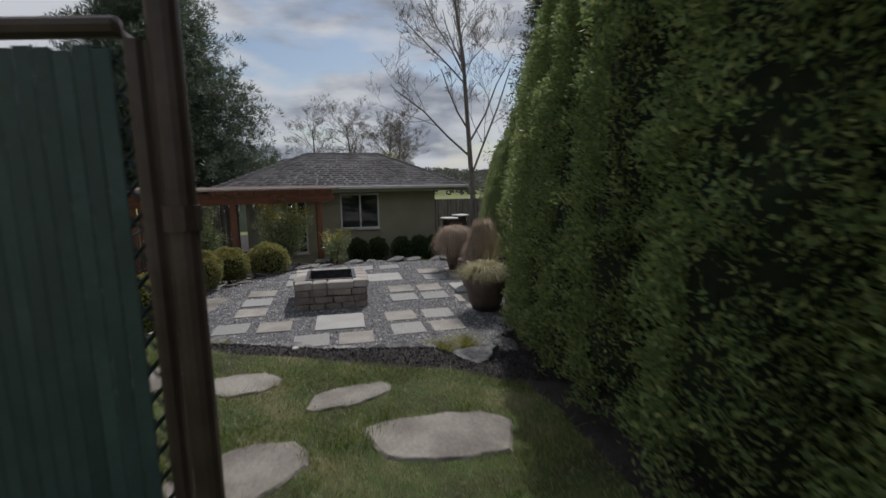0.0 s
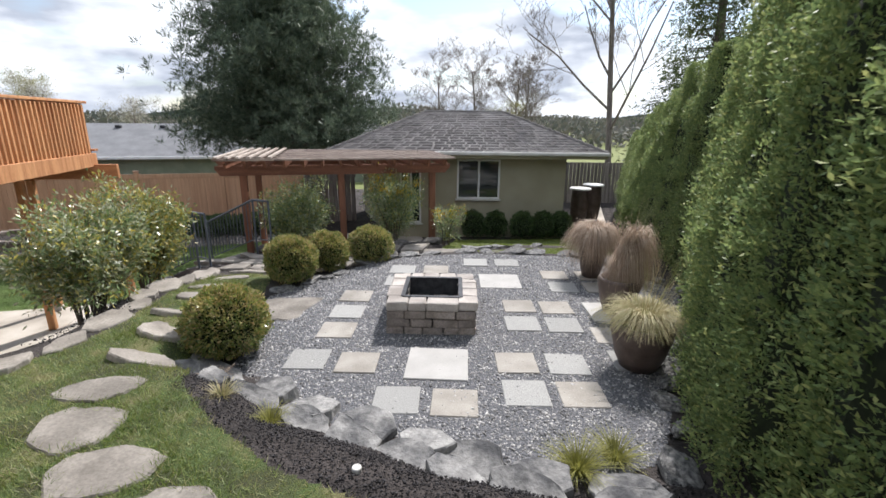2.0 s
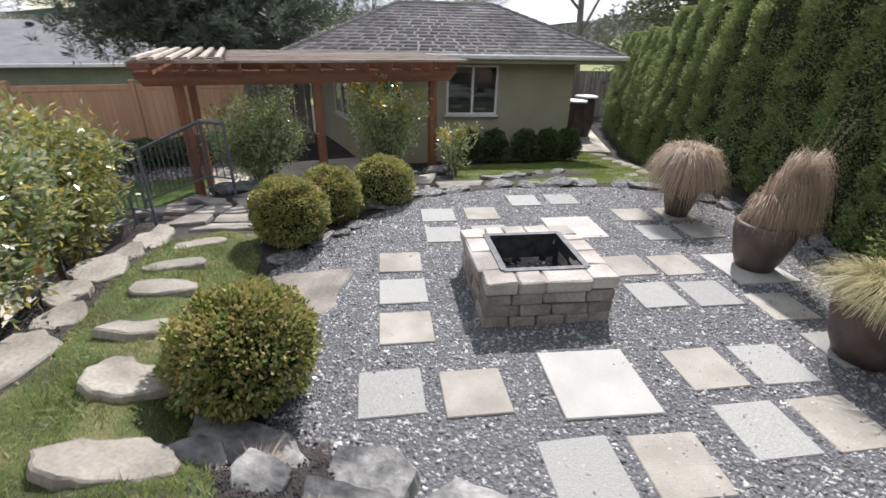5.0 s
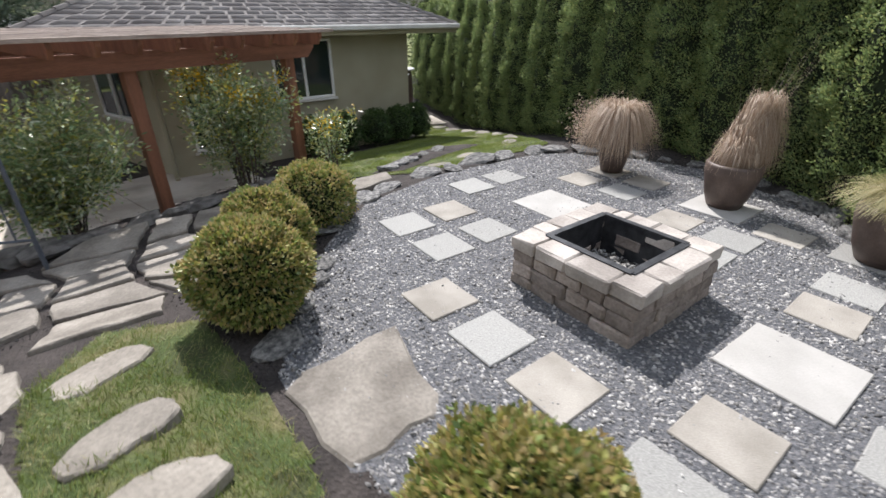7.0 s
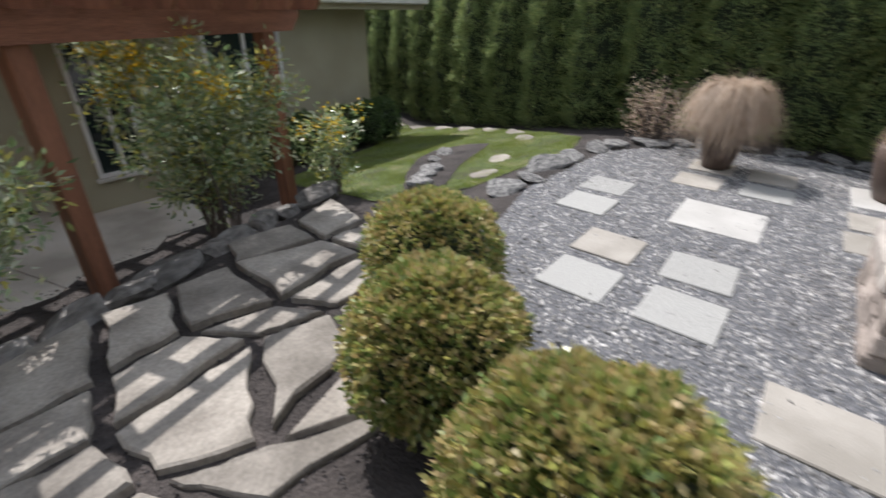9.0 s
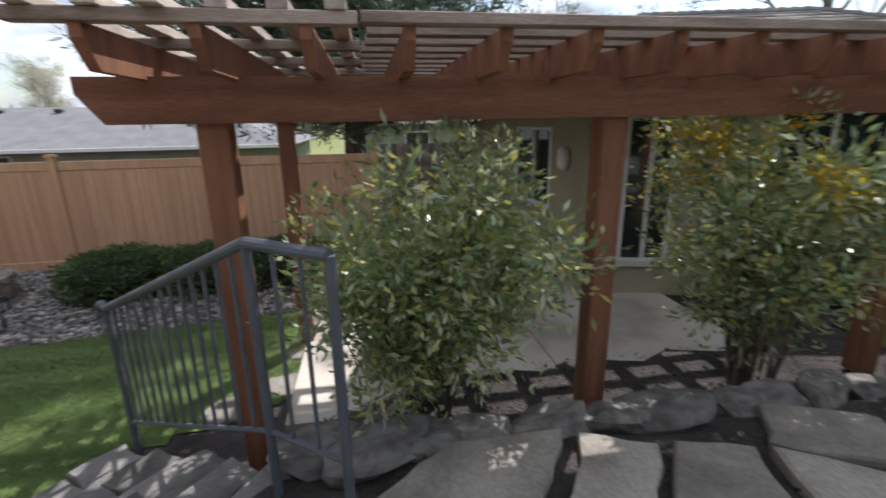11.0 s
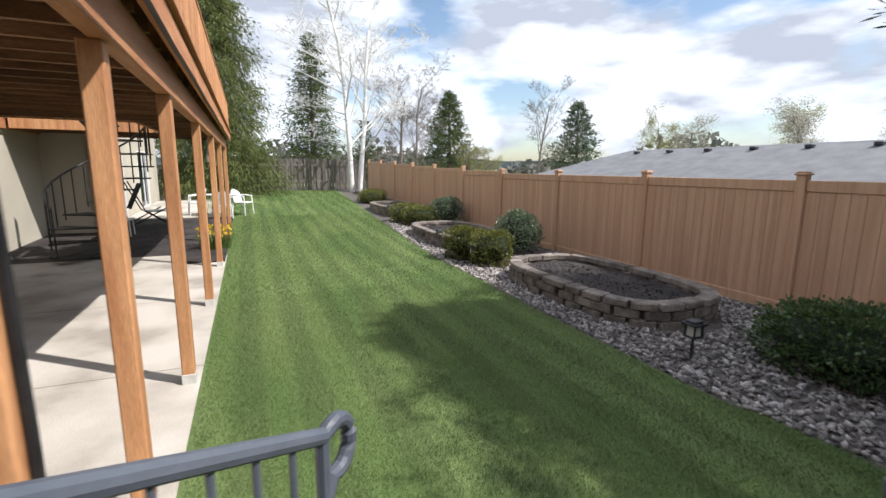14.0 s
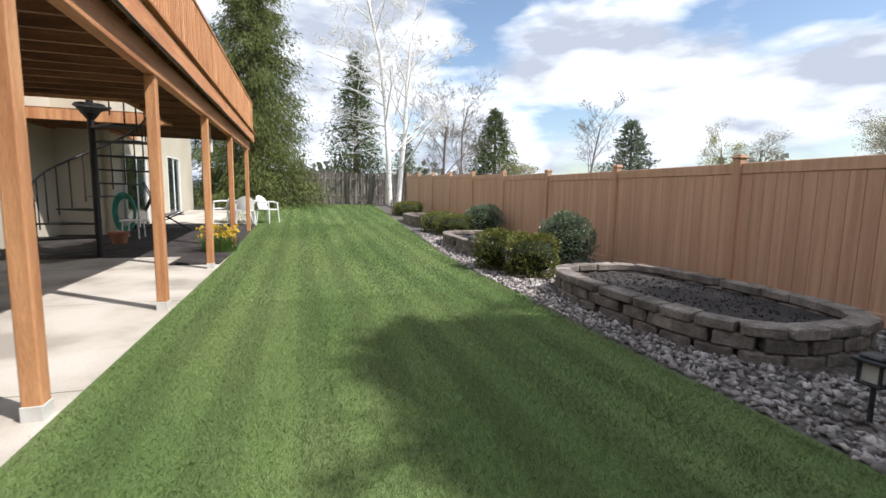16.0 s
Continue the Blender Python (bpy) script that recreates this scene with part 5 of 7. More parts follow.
def clipped_shrub(name, label, category, at, r, h, mat, n=5200, leaf=0.03, group="", square=0.0, seed=0):
    """A dense clipped shrub: woody base, near-black core for the shade inside, thousands of leaves."""
    ob = thing(name, label, category, group, at=at, rz=seed * 47)
    d = unit(rng.normal(size=(n, 3)))
    d[:, 2] = np.where(d[:, 2] < -0.75, -d[:, 2], d[:, 2])
    shape = np.abs(d) ** (1 + square)
    lump = 0.96 + 0.15 * np.array([noise.noise(Vector(v) * 2.6 + Vector((seed * 5.0, 0, 0))) for v in d]) + 0.16 * np.array([noise.noise(Vector(v) * 6 + Vector((0, seed * 5.0, 0))) for v in d])
    sq = (1 / np.maximum(np.abs(d).max(1), 0.55)) ** square
    p = d * (lump * sq * rng.uniform(0.86, 1.03, n))[:, None] * np.array([r, r, h / 2]) + np.array([0, 0, h * 0.52])
    ax = d * np.array([1, 1, 1]) + rng.normal(size=(n, 3)) * 0.65 + np.array([0, 0, 0.35])
    leaves("foliage", p, ax, rng.uniform(0.7, 1.3, n) * leaf, rng.uniform(0.5, 0.7, n) * leaf, mat, ob)
    # added core, coloured as the shade behind the leaves
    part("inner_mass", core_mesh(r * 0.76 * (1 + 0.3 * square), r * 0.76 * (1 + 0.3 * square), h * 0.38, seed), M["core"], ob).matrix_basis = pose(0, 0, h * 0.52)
    if mat == M["l_box"]:
        m = n // 2
        d = unit(rng.normal(size=(m, 3)) + np.array([0, 0, 0.8]))
        leaves("new_growth", d * (rng.uniform(0.94, 1.05, m) * (0.96 + 0.15 * np.array([noise.noise(Vector(v) * 2.6 + Vector((seed * 5.0, 0, 0))) for v in d])))[:, None] * np.array([r, r, h / 2]) + np.array([0, 0, h * 0.52]), d + rng.normal(size=(m, 3)) * 0.5, leaf * 1.1, leaf * 0.6, M["l_tip"], ob, "bronze and yellow young leaves")["kind"] = "stuff"
    part("trunk", tube(bmesh.new(), [(0, 0, -0.06), (0.01, 0, h * 0.3)], [0.035, 0.02], 6), M["bark"], ob)
    return ob


BOX = "rounded clipped boxwood shrub with yellow-bronze new growth"
for i, (x, y, r, h) in enumerate([(-1.14, 6.17, 0.41, 0.72), (-1.27, 8.42, 0.38, 0.7), (-0.95, 9.17, 0.36, 0.68), (-0.31, 9.7, 0.39, 0.68)]):
    clipped_shrub("boxwood", BOX + " in dark mulch" if i == 0 else BOX, "shrub", (x, y, float(height(x, y)) - 0.03), r, h, M["l_box"], 7500 if i < 3 else 5200, 0.034, "clipped boxwood shrubs by the gravel", seed=i + 1)
for i, (x, y) in enumerate([(1.7, 14.5), (2.3, 14.5), (3.05, 14.5), (3.62, 14.5), (4.15, 14.6)]):
    clipped_shrub("shrub", "dark green rounded shrub against the olive wall", "shrub", (x, y, float(height(x, y)) - 0.03), 0.34, 0.8, M["l_dark"], 2800, 0.045, "dark shrubs along the garage wall", seed=i + 11)
made = set(bpy.data.objects)
for i, (x, y, r, h) in enumerate([(-6.0, 15.8, 0.62, 0.58), (-4.9, 15.9, 0.66, 0.56), (-3.8, 16.0, 0.66, 0.56)]):
    clipped_shrub("hedge_shrub", "low dark green clipped hedge shrub by the fence", "shrub", (x, y, -0.98), r, h, M["l_dark"], 6500, 0.045, "low hedge along the fence", 0.7, i + 21)
for i, (x, y, r, h, m) in enumerate([(-12.1, 14.85, 0.33, 0.66, "l_low"), (-11.4, 15.1, 0.40, 0.66, "l_low"), (-12.2, 16.2, 0.52, 0.95, "l_rhodo"), (-17.7, 15.5, 0.5, 0.6, "l_low"),
                                     (-16.9, 15.75, 0.5, 0.6, "l_low"), (-16.8, 16.5, 0.55, 0.9, "l_rhodo"), (-23.6, 15.9, 0.55, 0.55, "l_low"), (-24.6, 16.2, 0.55, 0.55, "l_low")]):
    clipped_shrub("border_shrub", "clipped yellow-green shrub in the river rock" if m == "l_low" else "loose grey-green shrub behind the clipped ones", "shrub", (x, y, float(low_level(x)) - 0.03), r, h, M[m], 4200, 0.042,
                  "shrubs in the rock border", 0.7 if m == "l_low" else 0.0, i + 31)
place_yard(made)

# arborvitae hedge
arb = []
for v in range(3):
    h, R, n = 3.5, 0.62, 50000
    tufts = 1500
    tc, ac, rc = rng.uniform(0, 1, tufts) ** 0.9, rng.uniform(0, 2 * math.pi, tufts), rng.uniform(0.80, 1.08, tufts)
    own = rng.integers(0, tufts, n)
    t = np.clip(tc[own] + rng.normal(size=n) * 0.014 + 0.006, 0, 1)
    a = ac[own] + rng.normal(size=n) * 0.10
    prof = (1 - 0.72 * np.clip(t - 0.12, 0, 1) ** 2.4) * np.where(t < 0.06, 0.8 + t * 3.3, 1.0)
    d = np.stack([np.cos(a), np.sin(a), np.zeros(n)], 1)
    lump = np.array([1 + 0.2 * noise.noise(Vector((c * 1.9, s * 1.9, z * 6.5 + v * 7))) + 0.2 * noise.noise(Vector((c * 4.5, s * 4.5, z * 18 + v * 3))) for c, s, z in zip(d[:, 0], d[:, 1], t)])
    rad = R * prof * lump * rc[own] * rng.uniform(0.88, 1.04, n)
    p = d * rad[:, None] + np.stack([np.zeros(n), np.zeros(n), t * h], 1)
    ax = d * 0.75 + np.array([0, 0, 0.5]) + rng.normal(size=(n, 3)) * 0.5
    me = arrays_mesh("foliage", *leaf_arrays(p, ax, rng.uniform(0.024, 0.05, n), rng.uniform(0.012, 0.02, n), 0.3))
    me.materials.append(M["l_arb"])
    # near-black core added to stand in for shade deep in the hedge
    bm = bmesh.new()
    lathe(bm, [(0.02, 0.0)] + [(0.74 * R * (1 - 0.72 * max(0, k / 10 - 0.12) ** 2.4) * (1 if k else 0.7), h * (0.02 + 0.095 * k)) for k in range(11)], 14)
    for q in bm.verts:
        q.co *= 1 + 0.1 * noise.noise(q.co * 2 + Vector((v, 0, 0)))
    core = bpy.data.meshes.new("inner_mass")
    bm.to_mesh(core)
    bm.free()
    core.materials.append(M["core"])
    arb.append((me, core))
ARB = [(2.85, -1.1), (2.86, -0.2), (2.88, 0.7), (2.9, 1.6), (3.0, 2.5), (3.2, 3.4), (3.38, 4.3), (3.62, 5.15), (3.95, 5.95), (4.45, 6.65), (4.95, 7.4), (5.15, 8.3), (5.25, 9.2), (5.35, 10.1), (5.5, 11.0), (5.7, 11.9),
       (5.95, 12.8), (6.2, 13.7), (6.5, 14.6), (6.8, 15.5), (7.1, 16.4), (7.4, 17.4), (7.7, 18.4), (8.0, 19.4)]
ra = random.Random(31)
for i, (x, y) in enumerate(ARB):
    s = ra.uniform(0.94, 1.06)
    hz = np.interp(y, [0, 6, 12, 20], [1.0, 1.06, 0.92, 0.86]) * ra.uniform(0.96, 1.04)
    ob = thing("arborvitae", "tall dense green arborvitae in a hedge row", "tree", "arborvitae hedge", at=(x, y, float(height(min(x, 6), y)) - 0.05), rz=ra.uniform(0, 360))
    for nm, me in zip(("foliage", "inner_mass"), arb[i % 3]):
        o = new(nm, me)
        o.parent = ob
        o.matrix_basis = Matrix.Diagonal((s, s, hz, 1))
    part("trunk", tube(bmesh.new(), [(0, 0, -0.1), (0, 0, 0.5)], [0.06, 0.05], 6), M["bark"], ob)


def strips(n, base_r, length, spread, droop, width, seed_up=1.0, seg=5, lean=(0, 0)):
    """Arching grass blades out of one crown."""
    a = rng.uniform(0, 2 * math.pi, n)
    out = np.stack([np.cos(a), np.sin(a), np.zeros(n)], 1)
    L = rng.uniform(0.55, 1.1, n) * length
    sp = rng.uniform(0.15, 1.0, n) * spread
    base = out * (rng.uniform(0, 1, n) ** 0.5 * base_r)[:, None]
    side = np.stack([-np.sin(a), np.cos(a), np.zeros(n)], 1)
    V = np.zeros((n, seg + 1, 2, 3))
    drop = rng.uniform(0.88, 1.1, n)
    for k in range(seg + 1):
        f = k / seg
        horiz = sp * f * (0.6 + 0.8 * f)
        z = L * (f - droop * drop * f ** 2.4)
        c = base + out * horiz[:, None] + np.stack([lean[0] * f * L, lean[1] * f * L, z], 1)
        w = side * (width * (1 - 0.85 * f))
        V[:, k, 0], V[:, k, 1] = c - w, c + w
    idx = np.arange(n * (seg + 1) * 2).reshape(n, seg + 1, 2)
    F = np.stack([idx[:, :-1, 0], idx[:, :-1, 1], idx[:, 1:, 1], idx[:, 1:, 0]], -1).reshape(-1, 4)
    return V.reshape(-1, 3), F


def potted_grass(label, at, pot_r, pot_h, blades_of, mat, profile=None):
    ob = thing("potted_grass", label, "potted plant", "grass pots by the hedge", at=at)
    prof = profile or [(pot_r * 0.62, 0), (pot_r * 0.8, pot_h * 0.25), (pot_r, pot_h * 0.75), (pot_r * 1.02, pot_h * 0.95), (pot_r * 0.96, pot_h), (pot_r * 0.86, pot_h), (pot_r * 0.8, pot_h * 0.85)]
    part("pot", lathe(bmesh.new(), prof, 28), M["pot"], ob, "dark brown glazed pot", True)
    part("potting_soil", lathe(bmesh.new(), [(pot_r * 0.84, pot_h * 0.8), (pot_r * 0.84, pot_h * 0.86), (0.02, pot_h * 0.88)], 16), M["soil"], ob)
    for V, F in blades_of:
        o = link_mesh("grass_foliage", arrays_mesh("grass_foliage", V + np.array([0, 0, pot_h * 0.85]), F), mat, ob)
        o["kind"] = "stuff"


potted_grass("drooping dry tan grass in a tall brown pot", (3.33, 8.88, 0.045), 0.21, 0.58, [strips(2200, 0.14, 1.15, 0.34, 1.13, 0.0045), strips(1000, 0.14, 1.05, 0.27, 0.95, 0.004), strips(300, 0.16, 0.9, 0.3, 1.4, 0.004), strips(40, 0.06, 0.75, 0.22, 0.3, 0.002)], M["l_straw"])
potted_grass("tall leaning column of dry tan grass in a brown pot", (3.26, 7.46, 0.046), 0.26, 0.46, [strips(1500, 0.11, 2.0, 0.125, 0.94, 0.0045, lean=(0.12, -0.04)), strips(1200, 0.12, 1.5, 0.13, 0.95, 0.0045, lean=(0.1, -0.03)), strips(1000, 0.13, 1.0, 0.15, 0.98, 0.0045, lean=(0.05, 0)),
             strips(40, 0.08, 1.25, 0.3, 0.05, 0.0016, lean=(0.2, -0.1))], M["l_straw"])
potted_grass("fountain of blond and green grass in a round brown pot", (3.02, 6.1, 0.046), 0.29, 0.46, [strips(2000, 0.15, 0.66, 0.31, 0.84, 0.0038), strips(70, 0.1, 1.1, 0.35, 0.08, 0.0016, lean=(0.25, 0.0))], M["l_blond"])


def stems_plant(name, label, at, height_, spread, n_stems, n_leaf, mat, leaf, seed, accent=None, low=0.25, bark="bark"):
    """An open many-stemmed shrub with leaf sprays."""
    r = random.Random(seed)
    ob = thing(name, label, "shrub", at=at)
    tips = []
    for k in range(n_stems):
        a = r.uniform(0, 2 * math.pi)
        s = spread * r.uniform(0.25, 1.0)
        h = height_ * r.uniform(0.62, 1.0)
        b = (0.09 * math.cos(a), 0.09 * math.sin(a), -0.05)
        mid = (s * 0.4 * math.cos(a + 0.2), s * 0.4 * math.sin(a + 0.2), h * 0.5)
        tip = (s * math.cos(a), s * math.sin(a), h)
        part("stem", tube(bmesh.new(), [b, mid, tip], [0.014, 0.01, 0.004], 5), M[bark], ob)
        for q in range(7):
            f = r.uniform(low, 1.05)
            c = Vector(b).lerp(Vector(mid), f * 2) if f < 0.5 else Vector(mid).lerp(Vector(tip), f * 2 - 1)
            tips.append(c + Vector((r.gauss(0, 1), r.gauss(0, 1), r.gauss(0, 0.7))) * spread * 0.22)
    tips = np.array([tuple(t) for t in tips])
    pick = rng.integers(0, len(tips), n_leaf)
    off = rng.normal(size=(n_leaf, 3)) * spread * 0.13
    ax = unit(off) + rng.normal(size=(n_leaf, 3)) * 0.5 + np.array([0, 0, 0.15])
    leaves("foliage", tips[pick] + off, ax, rng.uniform(0.7, 1.4, n_leaf) * leaf, rng.uniform(0.32, 0.45, n_leaf) * leaf, mat, ob)
    if accent:
        top = tips[tips[:, 2] > np.quantile(tips[:, 2], 0.75)]
        pk = rng.integers(0, len(top), accent)
        leaves("flower", top[pk] + rng.normal(size=(accent, 3)) * 0.05, rng.normal(size=(accent, 3)), 0.04, 0.025, M["l_yellow"], ob, "orange-yellow flower clusters")["kind"] = "stuff"
    return ob


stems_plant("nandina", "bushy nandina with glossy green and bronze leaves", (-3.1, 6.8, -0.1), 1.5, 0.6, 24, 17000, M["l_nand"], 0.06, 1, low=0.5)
stems_plant("nandina", "bushy nandina with green and yellow leaves by the rocks", (-3.15, 7.95, -0.1), 1.55, 0.5, 18, 12000, M["l_nandy"], 0.06, 2, low=0.45)
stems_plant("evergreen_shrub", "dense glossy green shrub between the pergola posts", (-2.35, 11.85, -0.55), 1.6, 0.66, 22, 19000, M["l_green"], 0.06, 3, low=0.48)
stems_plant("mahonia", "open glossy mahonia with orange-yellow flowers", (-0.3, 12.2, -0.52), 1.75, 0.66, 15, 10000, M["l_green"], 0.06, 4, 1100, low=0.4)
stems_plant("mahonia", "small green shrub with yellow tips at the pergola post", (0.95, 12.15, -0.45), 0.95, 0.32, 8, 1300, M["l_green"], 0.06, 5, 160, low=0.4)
stems_plant("twiggy_shrub", "brown twiggy shrub beside the hedge", (4.05, 9.75, 0.0), 0.78, 0.42, 26, 1300, M["l_straw"], 0.04, 6, low=0.2)


def tuft(label, x, y, n, L, spread, mat):
    ob = thing("grass_tuft", label, "grass tuft", "small grass tufts in the mulch", at=(x, y, float(height(x, y)) - 0.01))
    V, F = strips(n, 0.05, L, spread, 0.35, 0.0035)
    link_mesh("grass_foliage", arrays_mesh("grass_foliage", V, F), mat, ob)["kind"] = "stuff"


tuft("small golden sedge tuft in dark mulch", -0.62, 5.0, 160, 0.13, 0.12, M["l_blond"])
tuft("small yellow-green sedge tuft in dark mulch", -0.18, 4.82, 220, 0.16, 0.13, M["l_spring"])
tuft("dry tan tuft beside a rock", -0.95, 5.5, 140, 0.14, 0.12, M["l_straw"])
tuft("yellow-green grass clump among the rocks", 2.05, 4.62, 420, 0.26, 0.2, M["l_spring"])
tuft("yellow-green grass clump among the rocks", 2.35, 4.75, 300, 0.24, 0.18, M["l_spring"])
spr = thing("sprinkler_head", "small pale pop-up sprinkler head in the mulch", "sprinkler", at=(0.62, 4.15, float(height(0.62, 4.15))))
part("cap", lathe(bmesh.new(), [(0.03, -0.03), (0.03, 0.015), (0.026, 0.02), (0.005, 0.021)], 14), M["gutter"], spr)


# ---- trees ----
def branch_arrays(base, length, radius, depth, r, spread=0.6, up=0.25, kids=4, taper=0.7, direction=(0, 0, 1)):
    """Tapered limbs, forking again and again; returns segments (p, q, r0, r1) and the tips."""
    segs, tips = [], []

    def grow(p, d, L, rad, level):
        steps = 4 if level == depth else 3
        pts = [p]
        for k in range(steps):
            d = (d + Vector((r.gauss(0, 1), r.gauss(0, 1), r.gauss(0, 1))) * (0.06 if level == depth else 0.14) + Vector((0, 0, up * 0.12))).normalized()
            q = pts[-1] + d * (L / steps)
            r0, r1 = rad * (1 - 0.6 * k / steps), rad * (1 - 0.6 * (k + 1) / steps)
            segs.append((pts[-1], q, r0, r1))
            pts.append(q)
        if level == 0:
            tips.append((pts[-1], d))
            return
        n = kids + (9 if level == depth else 0)
        for k in range(n):
            f = r.uniform(0.3, 1.0) if level < depth else 0.25 + 0.75 * (k + r.random()) / n
            i = min(steps - 1, int(f * steps))
            o = pts[i].lerp(pts[i + 1], f * steps - i)
            a = Vector((r.gauss(0, 1), r.gauss(0, 1), r.gauss(0, 0.4))).normalized()
            nd = (d * (1 - spread) + a * spread + Vector((0, 0, up * 0.5))).normalized()
            grow(o, nd, L * (0.72 if level == depth else 1.0) * r.uniform(0.4, 0.65) * (1.15 - 0.4 * f), rad * (1 - 0.6 * f) * 0.46, level - 1)

    grow(Vector(base), Vector(direction).normalized(), length, radius, depth)
    return segs, tips


def limbs_mesh(name, segs, sides=5):
    V, F = [], []
    for p, q, r0, r1 in segs:
        d = (q - p).normalized()
        u = d.cross(Vector((0, 0, 1)) if abs(d.z) < 0.95 else Vector((1, 0, 0))).normalized()
        v = d.cross(u)
        k0 = len(V)
        s = sides if r0 > 0.03 else 3
        for c, rad in ((p, r0), (q, r1)):
            for k in range(s):
                a = 2 * math.pi * k / s
                V.append(c + (u * math.cos(a) + v * math.sin(a)) * max(rad, 0.008))
        for k in range(s):
            F.append((k0 + k, k0 + (k + 1) % s, k0 + s + (k + 1) % s, k0 + s + k))
    return arrays_mesh(name, np.array([tuple(v) for v in V]), np.array(F))


def bare_tree(label, at, h, radius, seed, mat="bark_grey", depth=4, kids=4, spread=0.55, up=0.35, blossom=None, twig=None):
    r = random.Random(seed)
    ob = thing("bare_tree", label, "tree", at=at)
    segs, tips = branch_arrays((0, 0, -0.3), h, radius, depth, r, spread, up, kids)
    n1 = [s for s in segs if s[2] > 0.022 * h / 8]
    n2 = [s for s in segs if s[2] <= 0.022 * h / 8]
    link_mesh("trunk", limbs_mesh("trunk", n1), M[mat], ob)
    if n2:
        link_mesh("twig_spray", limbs_mesh("twig_spray", n2), M[twig or mat], ob)["kind"] = "stuff"
    if blossom:
        t = np.array([tuple(p) for p, d in tips])
        pk = rng.integers(0, len(t), blossom[1])
        leaves("crown", t[pk] + rng.normal(size=(blossom[1], 3)) * h * 0.03, rng.normal(size=(blossom[1], 3)), h * 0.014, h * 0.01, M[blossom[0]], ob)
    return ob


def conifer(label, at, h, R, seed, mat="l_fir", n_limb=70, per=70, leaf=0.3, droop=0.15, bare=0.1, tip=0.3, width=0.25, bark="bark", full=False, tuft_of=1):
    """Trunk with whorled limbs, each carrying many needle sprays."""
    r = random.Random(seed)
    ob = thing("conifer", label, "tree", at=at)
    part("trunk", tube(bmesh.new(), [(0, 0, -0.3), (0.02 * h, 0, h * 0.5), (0, 0, h * 0.98)], [0.026 * h, 0.016 * h, 0.004 * h], 8), M[bark], ob)
    P, A, segs = [], [], []
    for k in range(n_limb):
        f = bare + (1 - bare) * (k + r.random()) / n_limb
        L = R * ((1 - f ** 2.2) * min(1.0, 0.45 + 2.2 * f) if full else (1 - f) ** 0.75) * r.uniform(0.7, 1.12) + tip * 0.3
        a = k * 2.4 + r.uniform(-0.4, 0.4)
        o = Vector((0, 0, f * h))
        e = o + Vector((math.cos(a) * L, math.sin(a) * L, L * (0.25 * f - droop)))
        segs.append((o, o.lerp(e, 0.6), 0.012 * h * (1 - f) * 0.6 + 0.01, 0.02))
        m = max(6, int(per * (0.3 + L / R)))
        u = np.array([r.uniform(0.25, 1.05) for _ in range(m)])
        c = np.array(o)[None] + (np.array(e) - np.array(o))[None] * u[:, None]
        c += rng.normal(size=(m, 3)) * np.array([1, 1, 0.55]) * (0.11 * L + 0.12)
        P.append(c)
        A.append(np.tile((np.array(e) - np.array(o)) / max(L, 0.1), (m, 1)) * 0.7 + rng.normal(size=(m, 3)) * 0.55 + np.array([0, 0, -droop * 1.4 + 0.1]))
    link_mesh("limb_frame", limbs_mesh("limb_frame", segs), M[bark], ob)["kind"] = "stuff"
    P, A = np.concatenate(P), np.concatenate(A)
    if tuft_of > 1:
        P, A = np.repeat(P, tuft_of, 0), unit(np.repeat(A, tuft_of, 0)) * 0.7 + rng.normal(size=(len(P) * tuft_of, 3)) * 0.6 + np.array([0, 0, 0.25])
        P = P + unit(A) * rng.uniform(0, 0.16, (len(P), 1))
    leaves("needle_foliage", P, A, rng.uniform(0.6, 1.3, len(P)) * leaf, rng.uniform(0.6, 1.3, len(P)) * leaf * width, M[mat], ob)
    return ob


conifer("large dark green pine behind the fence", (-5.0, 19.3, -1.2), 10.8, 3.6, 1, "l_pine", 150, 84, 0.17, -0.06, 0.22, 0.5, 0.15, full=True, tuft_of=24)
conifer("dark fir behind the hedge", (11.6, 22.5, -1.5), 13.0, 3.0, 2, "l_fir", 90, 260, 0.22, 0.1, 0.1)
made = set(bpy.data.objects)
conifer("weeping cedar with hanging sprays at the end of the lawn", (-29.2, 9.6, -0.6), 13.0, 3.3, 3, "l_cedar", 150, 640, 0.24, 0.55, 0.02, 0.4, 0.16)
conifer("tall fir beyond the back fence", (-44.5, 16.2, -1.5), 13.0, 3.4, 4, "l_fir", 90, 180, 0.32, 0.15)
conifer("dark conical fir beyond the fence", (-46.5, 29.6, -1.8), 10.0, 4.0, 5, "l_fir", 90, 180, 0.35, 0.1, 0.02)
conifer("rounded pine far beyond the roofs", (-51.7, 49.5, -2.0), 11.0, 4.2, 6, "l_pine", 60, 80, 0.6, -0.05, 0.25)
conifer("narrow green conifer by the birch", (-31.8, 17.6, -0.6), 4.2, 0.9, 7, "l_fir", 50, 60, 0.2, -0.1, 0.0)
place_yard(made)
bare_tree("tall leafless tree beyond the garage", (9.6, 27.4, -1.2), 13.5, 0.2, 11, "bark_grey", 5, 4, 0.5, 0.3)
made = set(bpy.data.objects)
for i, (x, y, h) in enumerate([(-29.6, 16.3, 11.0), (-29.9, 16.75, 9.0)]):
    bare_tree("white-barked birch with fine bare twigs", (x, y, -0.5), h, 0.16, 20 + i, "birch", 5, 4, 0.52, 0.12, twig="birch")
